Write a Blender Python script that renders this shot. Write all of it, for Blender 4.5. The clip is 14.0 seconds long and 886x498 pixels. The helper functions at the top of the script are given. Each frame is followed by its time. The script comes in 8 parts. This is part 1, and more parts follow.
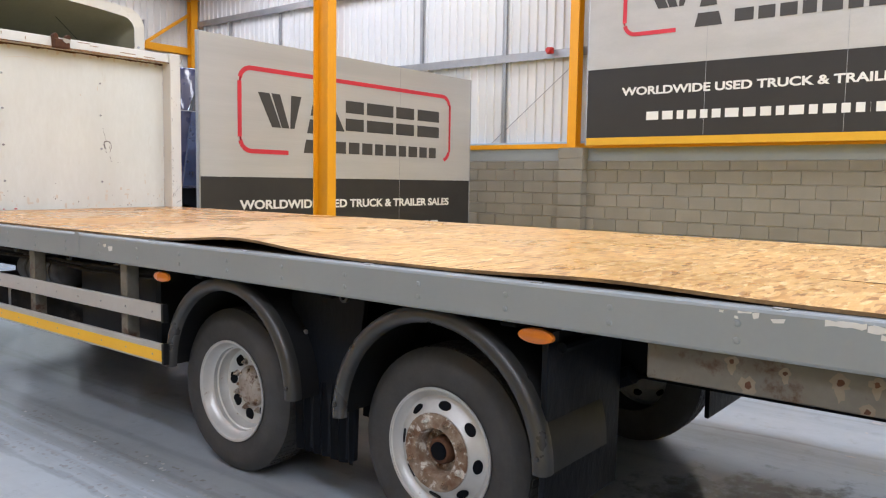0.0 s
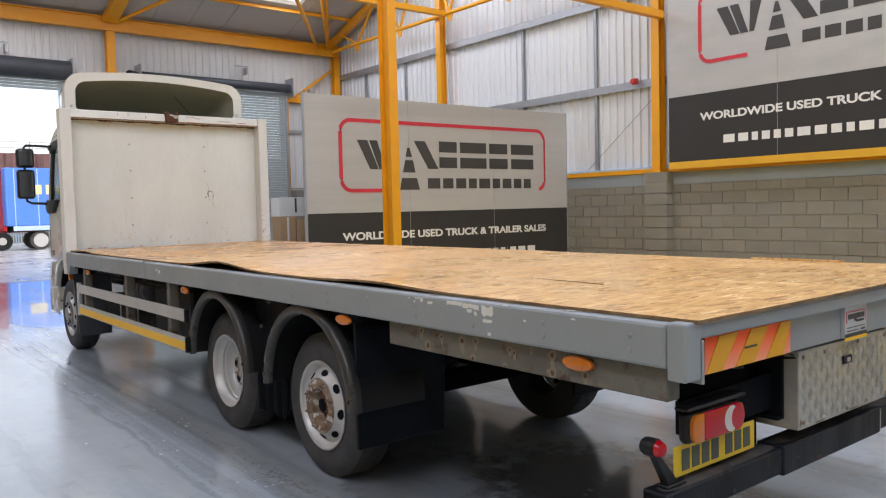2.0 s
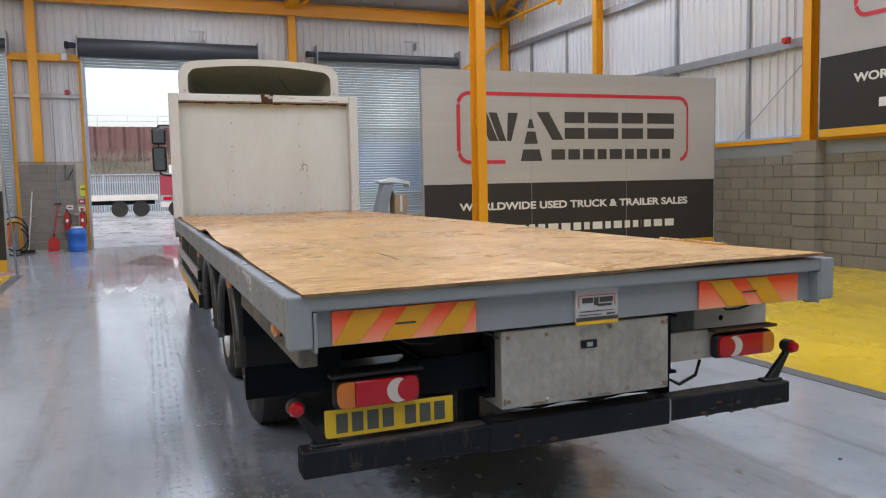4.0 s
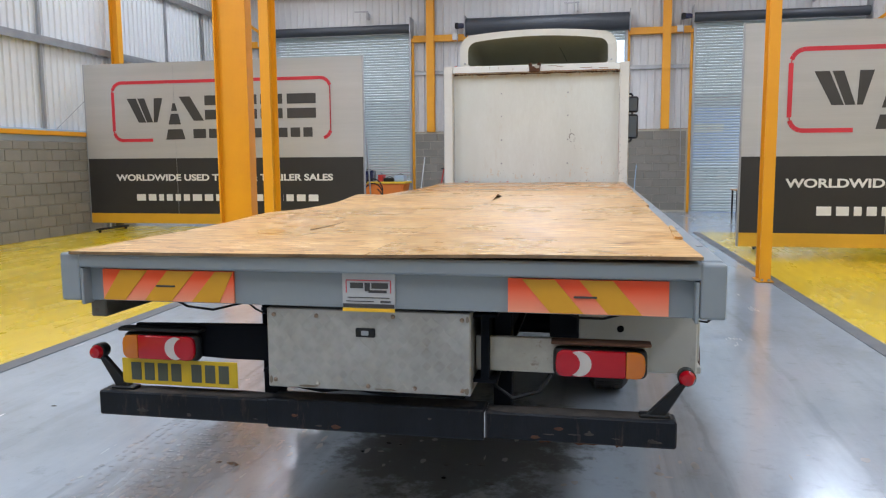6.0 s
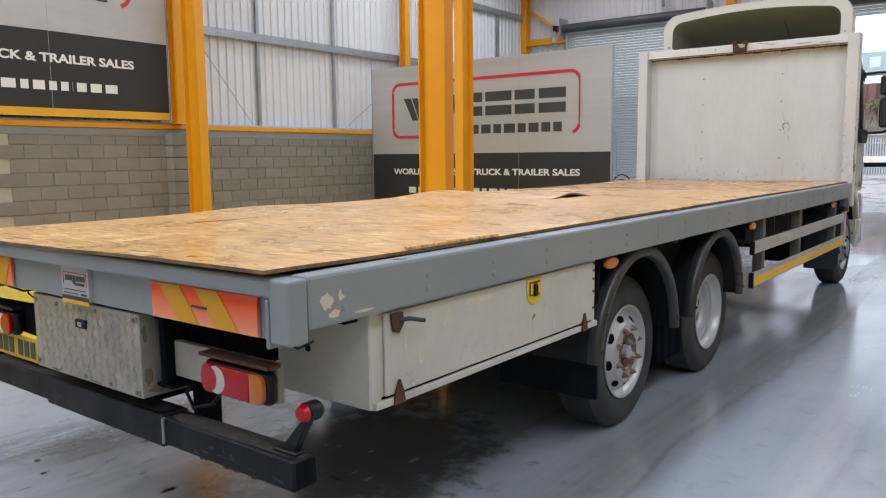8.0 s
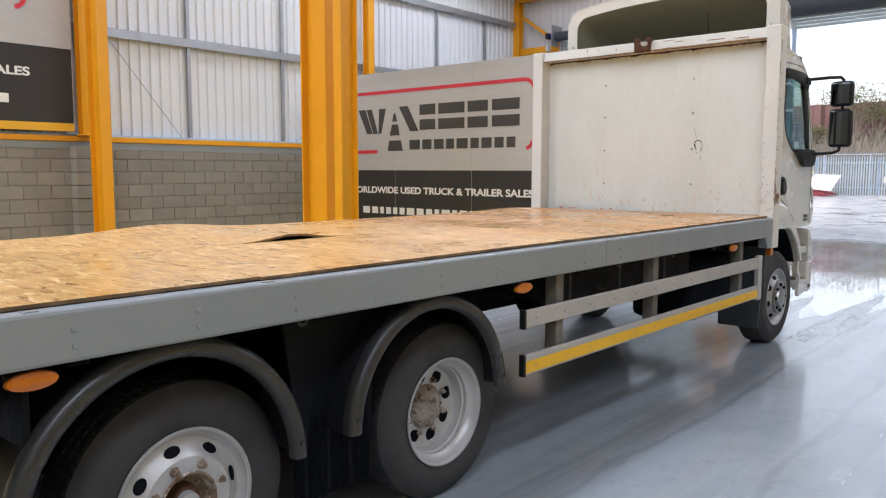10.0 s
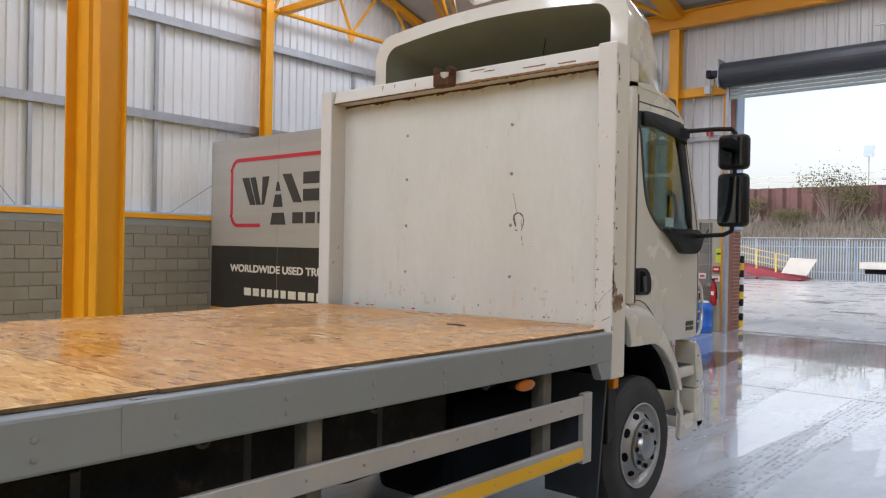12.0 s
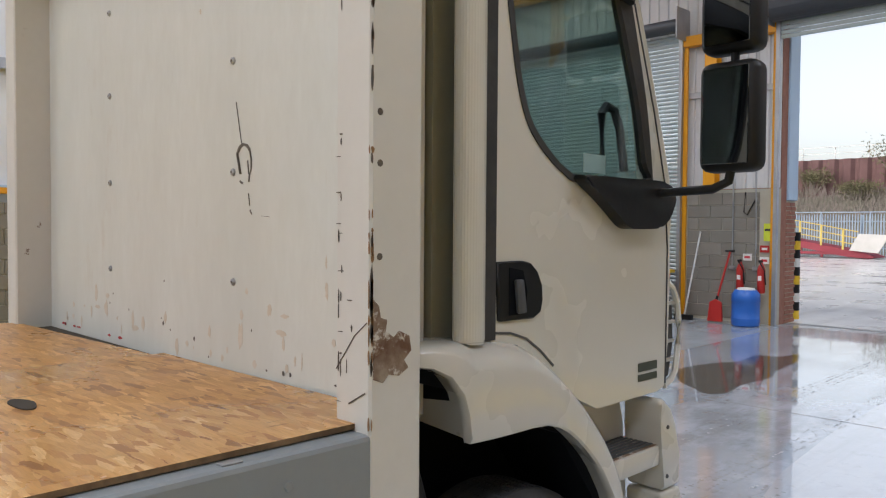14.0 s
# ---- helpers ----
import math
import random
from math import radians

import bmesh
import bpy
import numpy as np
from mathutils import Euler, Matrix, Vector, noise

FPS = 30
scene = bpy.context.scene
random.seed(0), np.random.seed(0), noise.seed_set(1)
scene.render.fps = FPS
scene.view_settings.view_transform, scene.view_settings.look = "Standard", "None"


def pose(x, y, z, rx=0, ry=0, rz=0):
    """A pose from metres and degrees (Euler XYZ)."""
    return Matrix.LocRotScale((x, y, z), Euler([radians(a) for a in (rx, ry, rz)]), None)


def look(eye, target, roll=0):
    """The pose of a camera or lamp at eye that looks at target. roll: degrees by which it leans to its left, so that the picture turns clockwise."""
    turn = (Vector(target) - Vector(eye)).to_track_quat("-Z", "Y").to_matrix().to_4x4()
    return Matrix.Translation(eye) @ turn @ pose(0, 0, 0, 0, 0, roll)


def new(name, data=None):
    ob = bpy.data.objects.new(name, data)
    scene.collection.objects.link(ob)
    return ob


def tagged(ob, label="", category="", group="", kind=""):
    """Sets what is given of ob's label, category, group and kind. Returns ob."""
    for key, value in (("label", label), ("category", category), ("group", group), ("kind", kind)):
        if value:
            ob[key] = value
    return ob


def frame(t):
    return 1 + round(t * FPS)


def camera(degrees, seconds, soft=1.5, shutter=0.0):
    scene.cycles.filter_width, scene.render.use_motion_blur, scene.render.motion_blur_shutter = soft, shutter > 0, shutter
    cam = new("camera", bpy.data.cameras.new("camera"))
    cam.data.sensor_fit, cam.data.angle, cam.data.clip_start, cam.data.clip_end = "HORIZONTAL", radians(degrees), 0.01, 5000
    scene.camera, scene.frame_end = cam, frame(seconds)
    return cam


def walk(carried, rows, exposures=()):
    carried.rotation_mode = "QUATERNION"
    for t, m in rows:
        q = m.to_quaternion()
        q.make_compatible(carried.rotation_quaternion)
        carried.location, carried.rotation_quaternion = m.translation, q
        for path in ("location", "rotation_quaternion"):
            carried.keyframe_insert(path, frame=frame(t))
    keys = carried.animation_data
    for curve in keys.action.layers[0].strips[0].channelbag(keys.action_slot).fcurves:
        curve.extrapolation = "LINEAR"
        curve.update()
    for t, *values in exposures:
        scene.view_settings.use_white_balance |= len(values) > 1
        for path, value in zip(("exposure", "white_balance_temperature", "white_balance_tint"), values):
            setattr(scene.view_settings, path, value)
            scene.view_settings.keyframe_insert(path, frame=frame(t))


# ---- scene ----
cam = camera(59.7, 14.0, 1.2)
PATH = [
    (0, (-3.498, 0.72, 1.557), (-1.933, 1.953, 1.381), 0.9),
    (0.5, (-3.335, 0.249, 1.589), (-1.96, 1.699, 1.499), 0.2),
    (1, (-3.372, -0.28, 1.587), (-2.074, 1.239, 1.511), -0.2),
    (1.5, (-3.272, -0.846, 1.590), (-2.001, 0.696, 1.497), -0.6),
    (2, (-3.312, -1.403, 1.594), (-2.071, 0.162, 1.491), -1.4),
    (2.2, (-3.287, -1.595, 1.610), (-2.067, -0.014, 1.505), -1.7),
    (4.3, (-1.334, -2.691, 1.585), (-0.739, -0.79, 1.402), -0.9),
    (4.5, (-1.081, -2.732, 1.576), (-0.588, -0.803, 1.385), -0.7),
    (5, (-0.439, -2.775, 1.577), (-0.216, -0.798, 1.368), -0.3),
    (5.5, (0.171, -2.729, 1.591), (0.098, -0.743, 1.367), -0.1),
    (6, (0.809, -2.672, 1.577), (0.428, -0.722, 1.343), -0.4),
    (6.5, (1.401, -2.499, 1.575), (0.741, -0.626, 1.337), -0.7),
    (7, (1.993, -2.282, 1.587), (1.081, -0.517, 1.354), -0.8),
    (7.2, (2.19, -2.146, 1.557), (1.2, -0.423, 1.325), -0.8),
    (9.3, (3.463, 0.263, 1.598), (2.114, 1.719, 1.350), -0.1),
    (9.5, (3.477, 0.552, 1.625), (2.13, 2.012, 1.387), -0.1),
    (10, (3.517, 1.279, 1.625), (2.191, 2.762, 1.421), 0.1),
    (10.5, (3.511, 1.941, 1.645), (2.205, 3.448, 1.487), 0.3),
    (11, (3.469, 2.741, 1.658), (2.174, 4.262, 1.554), 0.8),
    (11.5, (3.39, 3.448, 1.662), (2.091, 4.968, 1.608), 1.0),
    (12, (3.327, 4.205, 1.677), (2.012, 5.712, 1.671), 1.1),
    (12.5, (3.165, 4.926, 1.661), (1.827, 6.412, 1.675), 1.2),
    (13, (3.009, 5.668, 1.666), (1.641, 7.127, 1.685), 0.9),
    (13.5, (2.739, 6.327, 1.678), (1.347, 7.763, 1.674), 0.8),
    (14, (2.501, 6.982, 1.665), (1.082, 8.39, 1.606), 0.4),
]
walk(cam, [(t, look(eye, target, roll)) for t, eye, target, roll in PATH], [(0, 0.3, 6500, 14), (0.7, -0.08, 6550, 14), (2, -0.12, 6550, 14), (4.5, -0.38, 6500, 14), (5.5, -0.04, 6250, 11), (6.5, -0.1, 6200, 11), (7, -0.22, 6350, 12),
                                                                     (9.5, 0.08, 6350, 14), (10.5, -0.02, 6500, 14), (11.5, -0.21, 6650, 14), (12.5, -0.32, 6450, 13), (13, -0.26, 6350, 12), (13.5, -0.32, 6400, 12), (14, -0.28, 6600, 12)])

# ---- world, sun and large lights ----
world = bpy.data.worlds.new("overcast_sky")
world.use_nodes = True
scene.world = world
wn = world.node_tree.nodes
wl = world.node_tree.links
sky = wn.new("ShaderNodeTexSky")
sky.sky_type = "NISHITA"
sky.sun_disc = False
sky.sun_elevation = radians(32)
sky.sun_rotation = radians(205)
sky.air_density, sky.dust_density, sky.ozone_density = 1.0, 3.0, 1.0
grey = wn.new("ShaderNodeHueSaturation")
grey.inputs["Saturation"].default_value = 0.42
wl.new(sky.outputs["Color"], grey.inputs["Color"])
wl.new(grey.outputs["Color"], wn["Background"].inputs["Color"])
wn["Background"].inputs["Strength"].default_value = 0.31

sun_data = bpy.data.lights.new("sun", "SUN")
sun_data.energy, sun_data.angle, sun_data.color = 1.4, radians(12), (1.0, 0.95, 0.88)
sun = new("sun", sun_data)
sun.matrix_world = look((0, 0, 30), (-8, 17, 0))

# plan of the hall, in metres
XL, XR, YB, YF = -10.6, 9.8, -9.4, 20.4
EAVES, RISE, RIDGE = 6.85, 0.311, 5.5


def roof_z(y):
    return EAVES + RISE * (YF - y) if y >= RIDGE else EAVES + RISE * (YF - RIDGE) - RISE * (RIDGE - y)


ROOFLIGHTS = [(x, y0, y1) for x in (-7.8, -0.6, 6.95) for y0, y1 in ((8.2, 18.6), (-6.8, 3.0))]
slope = math.atan(RISE)
for rx, ry0, ry1 in ROOFLIGHTS:
    lamp_data = bpy.data.lights.new("rooflight_daylight", "AREA")
    lamp_data.shape, lamp_data.size, lamp_data.size_y = "RECTANGLE", 1.15, (ry1 - ry0) / math.cos(slope)
    lamp_data.energy, lamp_data.color = 575, (0.76, 0.848, 1.0)
    lamp = new("rooflight_daylight", lamp_data)
    ym = (ry0 + ry1) / 2
    lamp.matrix_world = Matrix.Translation((rx, ym, roof_z(ym) + 0.04)) @ pose(0, 0, 0, -math.degrees(slope) if ym > RIDGE else math.degrees(slope))

# ---- materials ----


def nodes_of(name):
    m = bpy.data.materials.new(name)
    m.use_nodes = True
    nt = m.node_tree
    return m, nt, nt.nodes["Principled BSDF"]


def coords(nt, kind="Object", scale=(1, 1, 1), jitter=False):
    tc = nt.nodes.new("ShaderNodeTexCoord")
    mp = nt.nodes.new("ShaderNodeMapping")
    mp.inputs["Scale"].default_value = scale
    nt.links.new(tc.outputs[kind], mp.inputs["Vector"])
    if jitter:
        oi = nt.nodes.new("ShaderNodeObjectInfo")
        mu = nt.nodes.new("ShaderNodeMath")
        mu.operation = "MULTIPLY"
        mu.inputs[1].default_value = 37.0
        nt.links.new(oi.outputs["Random"], mu.inputs[0])
        nt.links.new(mu.outputs[0], mp.inputs["Location"])
    return mp.outputs["Vector"]


def noise_fac(nt, vec, scale, detail=6, lo=0.35, hi=0.65, rough=0.6):
    n = nt.nodes.new("ShaderNodeTexNoise")
    n.inputs["Scale"].default_value, n.inputs["Detail"].default_value, n.inputs["Roughness"].default_value = scale, detail, rough
    nt.links.new(vec, n.inputs["Vector"])
    r = nt.nodes.new("ShaderNodeMapRange")
    r.inputs["From Min"].default_value, r.inputs["From Max"].default_value = lo, hi
    nt.links.new(n.outputs["Fac"], r.inputs["Value"])
    return r.outputs["Result"]


def mix(nt, fac, a, b, how="MIX"):
    m = nt.nodes.new("ShaderNodeMix")
    m.data_type, m.blend_type = "RGBA", how
    for sock, v in ((m.inputs["Factor"], fac), (m.inputs["A"], a), (m.inputs["B"], b)):
        if isinstance(v, (int, float)):
            sock.default_value = v
        elif isinstance(v, tuple):
            sock.default_value = (*v, 1)
        else:
            nt.links.new(v, sock)
    return m.outputs["Result"]


def scaled(nt, v, k, add=0.0):
    m = nt.nodes.new("ShaderNodeMath")
    m.operation = "MULTIPLY_ADD"
    nt.links.new(v, m.inputs[0])
    m.inputs[1].default_value, m.inputs[2].default_value = k, add
    return m.outputs[0]


def bump(nt, bsdf, height, strength=0.2, dist=0.01):
    b = nt.nodes.new("ShaderNodeBump")
    b.inputs["Strength"].default_value, b.inputs["Distance"].default_value = strength, dist
    nt.links.new(height, b.inputs["Height"])
    nt.links.new(b.outputs["Normal"], bsdf.inputs["Normal"])


def surface(name, col, dark=None, rough=0.5, rough2=None, metal=0.0, big=1.2, fine=30, amount=0.5, relief=0.1, dist=0.003,
            spots=None, spot_scale=9, spot_lo=0.62, spot_hi=0.7, coat=0.0, stretch=(1, 1, 1), jitter=False, spec=0.5, vary=0.0):
    """Paint, metal, rubber or plastic: a base colour that varies at two scales, worn gloss, fine relief and optional stains."""
    m, nt, b = nodes_of(name)
    v = coords(nt, "Object", stretch, jitter)
    dark = dark or tuple(c * 0.72 for c in col)
    f1 = noise_fac(nt, v, big, 5)
    f2 = noise_fac(nt, v, fine, 4, 0.3, 0.7)
    c = mix(nt, scaled(nt, f1, amount), col, dark)
    c = mix(nt, scaled(nt, f2, amount * 0.5), c, dark)
    if spots:
        f3 = noise_fac(nt, v, spot_scale, 8, spot_lo, spot_hi, 0.7)
        c = mix(nt, f3, c, spots)
    if vary:
        oi = nt.nodes.new("ShaderNodeObjectInfo")
        c = mix(nt, scaled(nt, oi.outputs["Random"], vary), c, tuple(k * 0.55 for k in col))
    nt.links.new(c, b.inputs["Base Color"])
    rough2 = rough + 0.15 if rough2 is None else rough2
    nt.links.new(scaled(nt, f1, rough2 - rough, rough), b.inputs["Roughness"])
    b.inputs["Metallic"].default_value = metal
    b.inputs["Specular IOR Level"].default_value = spec
    b.inputs["Coat Weight"].default_value = coat
    b.inputs["Coat Roughness"].default_value = 0.05
    if relief:
        bump(nt, b, f2, relief, dist)
    return m


def floor_material(name, col, dark, mark, r0, r1, coat=(0.4, 0.13, 1.5), pale=0.0, tracks=(), soiled_shade=()):
    """Painted concrete: cloudy colour, tyre scuffs along the lanes, speckles and a patchy gloss.
    pale: weight of worn whitish smears; tracks: (x, half width, weight) of dirty tyre lanes that run along y.
    The last argument: (x, y, half width, half length, weight) of ragged patches, oily dirt with painted shade."""
    m, nt, b = nodes_of(name)
    v = coords(nt)
    vs = coords(nt, "Object", (1.0, 0.07, 1.0))
    cloud = noise_fac(nt, v, 0.35, 6, 0.3, 0.7)
    fine = noise_fac(nt, v, 14, 6, 0.35, 0.7)
    streak = noise_fac(nt, vs, 2.6, 7, 0.5, 0.8, 0.65)
    speck = noise_fac(nt, v, 30, 3, 0.7, 0.76)
    c = mix(nt, cloud, col, dark)
    c = mix(nt, scaled(nt, fine, 0.25), c, dark)
    c = mix(nt, scaled(nt, streak, 0.42), c, mark)
    grime = noise_fac(nt, coords(nt, "Object", (1.0, 0.45, 1.0)), 0.8, 9, 0.5, 0.72, 0.68)
    c = mix(nt, scaled(nt, grime, 0.45), c, tuple(k * 1.35 for k in mark))
    blots = noise_fac(nt, v, 5.5, 9, 0.56, 0.72, 0.72)
    c = mix(nt, scaled(nt, blots, 0.4), c, tuple(k * 1.25 for k in mark))
    c = mix(nt, scaled(nt, speck, 0.6), c, mark)
    if pale:
        smudge = noise_fac(nt, coords(nt, "Object", (1.0, 0.5, 1.0)), 1.9, 9, 0.47, 0.62, 0.72)
        c = mix(nt, scaled(nt, smudge, pale), c, tuple(k * 1.45 for k in col))
    if tracks:
        sep = nt.nodes.new("ShaderNodeSeparateXYZ")
        nt.links.new(v, sep.inputs[0])
        wander = noise_fac(nt, coords(nt, "Object", (1.0, 0.35, 1.0)), 1.6, 7, 0.3, 0.7, 0.65)
        along = noise_fac(nt, coords(nt, "Object", (6.0, 0.12, 1.0)), 2.2, 6, 0.36, 0.6, 0.6)
        for x0, half, weight in tracks:
            u = nt.nodes.new("ShaderNodeMath")
            u.operation = "MULTIPLY_ADD"
            nt.links.new(wander, u.inputs[0])
            u.inputs[1].default_value = 0.16
            nt.links.new(sep.outputs["X"], u.inputs[2])
            off = nt.nodes.new("ShaderNodeMath")
            off.operation = "SUBTRACT"
            nt.links.new(u.outputs[0], off.inputs[0])
            off.inputs[1].default_value = x0 + 0.08
            away = nt.nodes.new("ShaderNodeMath")
            away.operation = "ABSOLUTE"
            nt.links.new(off.outputs[0], away.inputs[0])
            band = nt.nodes.new("ShaderNodeMapRange")
            band.interpolation_type = "SMOOTHSTEP"
            band.inputs["From Min"].default_value, band.inputs["From Max"].default_value = half * 1.6, half * 0.4
            nt.links.new(away.outputs[0], band.inputs["Value"])
            w = nt.nodes.new("ShaderNodeMath")
            w.operation = "MULTIPLY"
            nt.links.new(scaled(nt, along, 0.75, 0.25), w.inputs[0])
            nt.links.new(band.outputs[0], w.inputs[1])
            c = mix(nt, scaled(nt, w.outputs[0], weight), c, mark)
    for px, py, rx, ry, weight in soiled_shade:
        mp = nt.nodes.new("ShaderNodeMapping")
        mp.inputs["Location"].default_value, mp.inputs["Scale"].default_value = (-px / rx, -py / ry, 0), (1 / rx, 1 / ry, 0)
        nt.links.new(v, mp.inputs["Vector"])
        far = nt.nodes.new("ShaderNodeVectorMath")
        far.operation = "LENGTH"
        nt.links.new(mp.outputs["Vector"], far.inputs[0])
        rag = nt.nodes.new("ShaderNodeMath")
        rag.operation = "ADD"
        nt.links.new(far.outputs["Value"], rag.inputs[0])
        nt.links.new(scaled(nt, noise_fac(nt, v, 4.5, 9, 0.3, 0.7, 0.7), 0.9, -0.45), rag.inputs[1])
        patch = nt.nodes.new("ShaderNodeMapRange")
        patch.interpolation_type = "SMOOTHSTEP"
        patch.inputs["From Min"].default_value, patch.inputs["From Max"].default_value = 1.1, 0.7
        nt.links.new(rag.outputs[0], patch.inputs["Value"])
        c = mix(nt, scaled(nt, patch.outputs["Result"], weight), c, tuple(k * 0.75 for k in mark))
    nt.links.new(c, b.inputs["Base Color"])
    wet = noise_fac(nt, v, 0.55, 6, 0.3, 0.7)
    vd = coords(nt, "Object", (1.0, 0.16, 1.0))
    smear = noise_fac(nt, vd, 1.7, 8, 0.4, 0.68, 0.7)
    r = scaled(nt, wet, r1 - r0, r0)
    add = nt.nodes.new("ShaderNodeMath")
    add.operation = "MULTIPLY_ADD"
    nt.links.new(streak, add.inputs[0])
    add.inputs[1].default_value = 0.15
    nt.links.new(r, add.inputs[2])
    add2 = nt.nodes.new("ShaderNodeMath")
    add2.operation = "MULTIPLY_ADD"
    nt.links.new(smear, add2.inputs[0])
    add2.inputs[1].default_value = 0.09
    nt.links.new(add.outputs[0], add2.inputs[2])
    nt.links.new(add2.outputs[0], b.inputs["Roughness"])
    b.inputs["Specular IOR Level"].default_value = 0.75
    b.inputs["Coat Weight"].default_value, b.inputs["Coat Roughness"].default_value, b.inputs["Coat IOR"].default_value = coat
    bump(nt, b, fine, 0.05, 0.004)
    return m


M = {}
# The ragged patches under the bed are oily dirt plus its painted shade
M["floor"] = floor_material("grey_painted_concrete", (0.4, 0.448, 0.488), (0.312, 0.347, 0.378), (0.135, 0.135, 0.135), 0.06, 0.2, (0.2, 0.12, 1.5), pale=0.07,
                            tracks=((-1.44, 0.13, 0.5), (-1.3, 0.03, 0.45), (-1.66, 0.02, 0.4), (-1.1, 0.05, 0.25), (-0.62, 0.07, 0.25), (1.22, 0.13, 0.32), (1.45, 0.025, 0.35), (0.62, 0.06, 0.25), (2.2, 0.03, 0.25), (-2.4, 0.04, 0.22)), soiled_shade=((0.1, 1.45, 0.7, 0.85, 0.75), (-0.6, 2.2, 0.5, 0.6, 0.5), (-1.2, 1.0, 0.3, 0.7, 0.35)))
M["yellow_floor"] = floor_material("yellow_painted_concrete", (0.86, 0.6, 0.016), (0.76, 0.52, 0.014), (0.4, 0.25, 0.03), 0.13, 0.3)
M["wet_floor"] = floor_material("wet_painted_concrete", (0.4, 0.43, 0.475), (0.3, 0.325, 0.36), (0.13, 0.128, 0.125), 0.02, 0.2, (0.85, 0.035, 1.6), pale=0.6)
# Base lightened in place of reflected sky; dirt flakes use it too
M["wet_pale"] = floor_material("wet_concrete_with_sky_sheen", (0.56, 0.58, 0.61), (0.47, 0.49, 0.52), (0.2, 0.2, 0.2), 0.02, 0.16, (1.0, 0.03, 1.65))
M["yard_wet"] = surface("dark_wet_concrete", (0.2, 0.2, 0.205), (0.13, 0.13, 0.135), rough=0.12, rough2=0.3, big=2, amount=0.7, relief=0.02)
M["grime"] = surface("brown_floor_grime", (0.19, 0.175, 0.155), (0.26, 0.255, 0.25), rough=0.35, rough2=0.55, big=6, amount=0.8, relief=0)
M["rust_soft"] = surface("soft_brown_rust", (0.19, 0.085, 0.035), (0.31, 0.18, 0.085), rough=0.8, big=14, fine=70, amount=0.9, relief=0.2)
M["bracket"] = surface("grimy_cream_bracket", (0.47, 0.45, 0.38), (0.3, 0.28, 0.23), rough=0.55, big=4, fine=30, amount=0.8, relief=0.06, spots=(0.13, 0.07, 0.035), spot_scale=9, spot_lo=0.6, spot_hi=0.7)
M["line"] = surface("dark_grey_floor_line", (0.14, 0.145, 0.15), rough=0.35, big=2)
M["yard"] = floor_material("wet_yard_concrete", (0.68, 0.69, 0.705), (0.56, 0.57, 0.585), (0.2, 0.2, 0.21), 0.08, 0.5)
M["steel_yellow"] = surface("yellow_painted_steel", (0.76, 0.332, 0.006), (0.65, 0.265, 0.005), rough=0.32, rough2=0.5, big=1.5, amount=0.35, relief=0.05, spots=(0.2, 0.09, 0.02), spot_scale=14, spot_lo=0.73, spot_hi=0.78)
M["clad"] = surface("white_profiled_sheet", (0.7, 0.705, 0.7), (0.58, 0.585, 0.585), rough=0.42, big=0.6, fine=9, amount=0.4, relief=0.03)
M["clad_grey"] = surface("pale_grey_profiled_sheet", (0.61, 0.615, 0.61), (0.51, 0.515, 0.51), rough=0.45, big=0.6, fine=9, amount=0.4, relief=0.03)
M["roof"] = surface("grey_roof_lining", (0.48, 0.47, 0.46), (0.4, 0.39, 0.38), rough=0.6, big=0.5, amount=0.5, relief=0.02)
M["galv"] = surface("galvanised_steel", (0.42, 0.43, 0.44), (0.3, 0.31, 0.32), rough=0.38, metal=0.75, big=3, fine=60, amount=0.5, relief=0.04)
M["block"] = surface("grey_concrete_block", (0.262, 0.242, 0.206), (0.19, 0.174, 0.146), rough=0.85, rough2=0.95, big=1.4, fine=55, amount=0.55, relief=0.5, dist=0.004, jitter=True, vary=0.34)
M["mortar"] = surface("pale_mortar", (0.45, 0.42, 0.335), (0.34, 0.315, 0.25), rough=0.92, big=2, fine=70, amount=0.4, relief=0.4, dist=0.003)
M["shutter"] = surface("teal_grey_shutter_slat", (0.4, 0.465, 0.47), (0.33, 0.39, 0.395), rough=0.34, rough2=0.46, metal=0.25, big=2, amount=0.3, relief=0.03)
M["navy_steel"] = surface("dark_slate_painted_steel", (0.045, 0.052, 0.062), (0.03, 0.034, 0.04), rough=0.4, amount=0.4)
M["banner"] = surface("brushed_silver_print", (0.5, 0.49, 0.47), (0.4, 0.395, 0.38), rough=0.45, rough2=0.55, metal=0.15, big=0.8, fine=26, amount=0.6, relief=0.03, stretch=(0.12, 1, 3.2))
M["banner_dark"] = surface("charcoal_print", (0.04, 0.038, 0.036), (0.032, 0.03, 0.03), rough=0.5, amount=0.3, relief=0.02, spec=0.25)
M["print_dark"] = surface("dark_grey_lettering", (0.05, 0.047, 0.044), rough=0.5, amount=0.25, relief=0)
M["print_red"] = surface("red_print", (0.62, 0.03, 0.05), rough=0.45, amount=0.25, relief=0)
M["print_white"] = surface("white_print", (0.78, 0.77, 0.74), rough=0.5, amount=0.15, relief=0)
M["banner_yellow"] = surface("yellow_print", (0.74, 0.4, 0.02), rough=0.45, amount=0.3, relief=0)
M["black"] = surface("black_plastic", (0.011, 0.0115, 0.012), (0.007, 0.007, 0.007), rough=0.38, rough2=0.6, amount=0.5, relief=0.08, spec=0.3)
M["guard"] = surface("weathered_black_mudguard", (0.013, 0.0135, 0.0145), (0.008, 0.0085, 0.009), rough=0.35, rough2=0.5, amount=0.6, relief=0.08, spots=(0.025, 0.024, 0.022), spot_scale=9, spot_lo=0.62, spot_hi=0.82, spec=0.3)
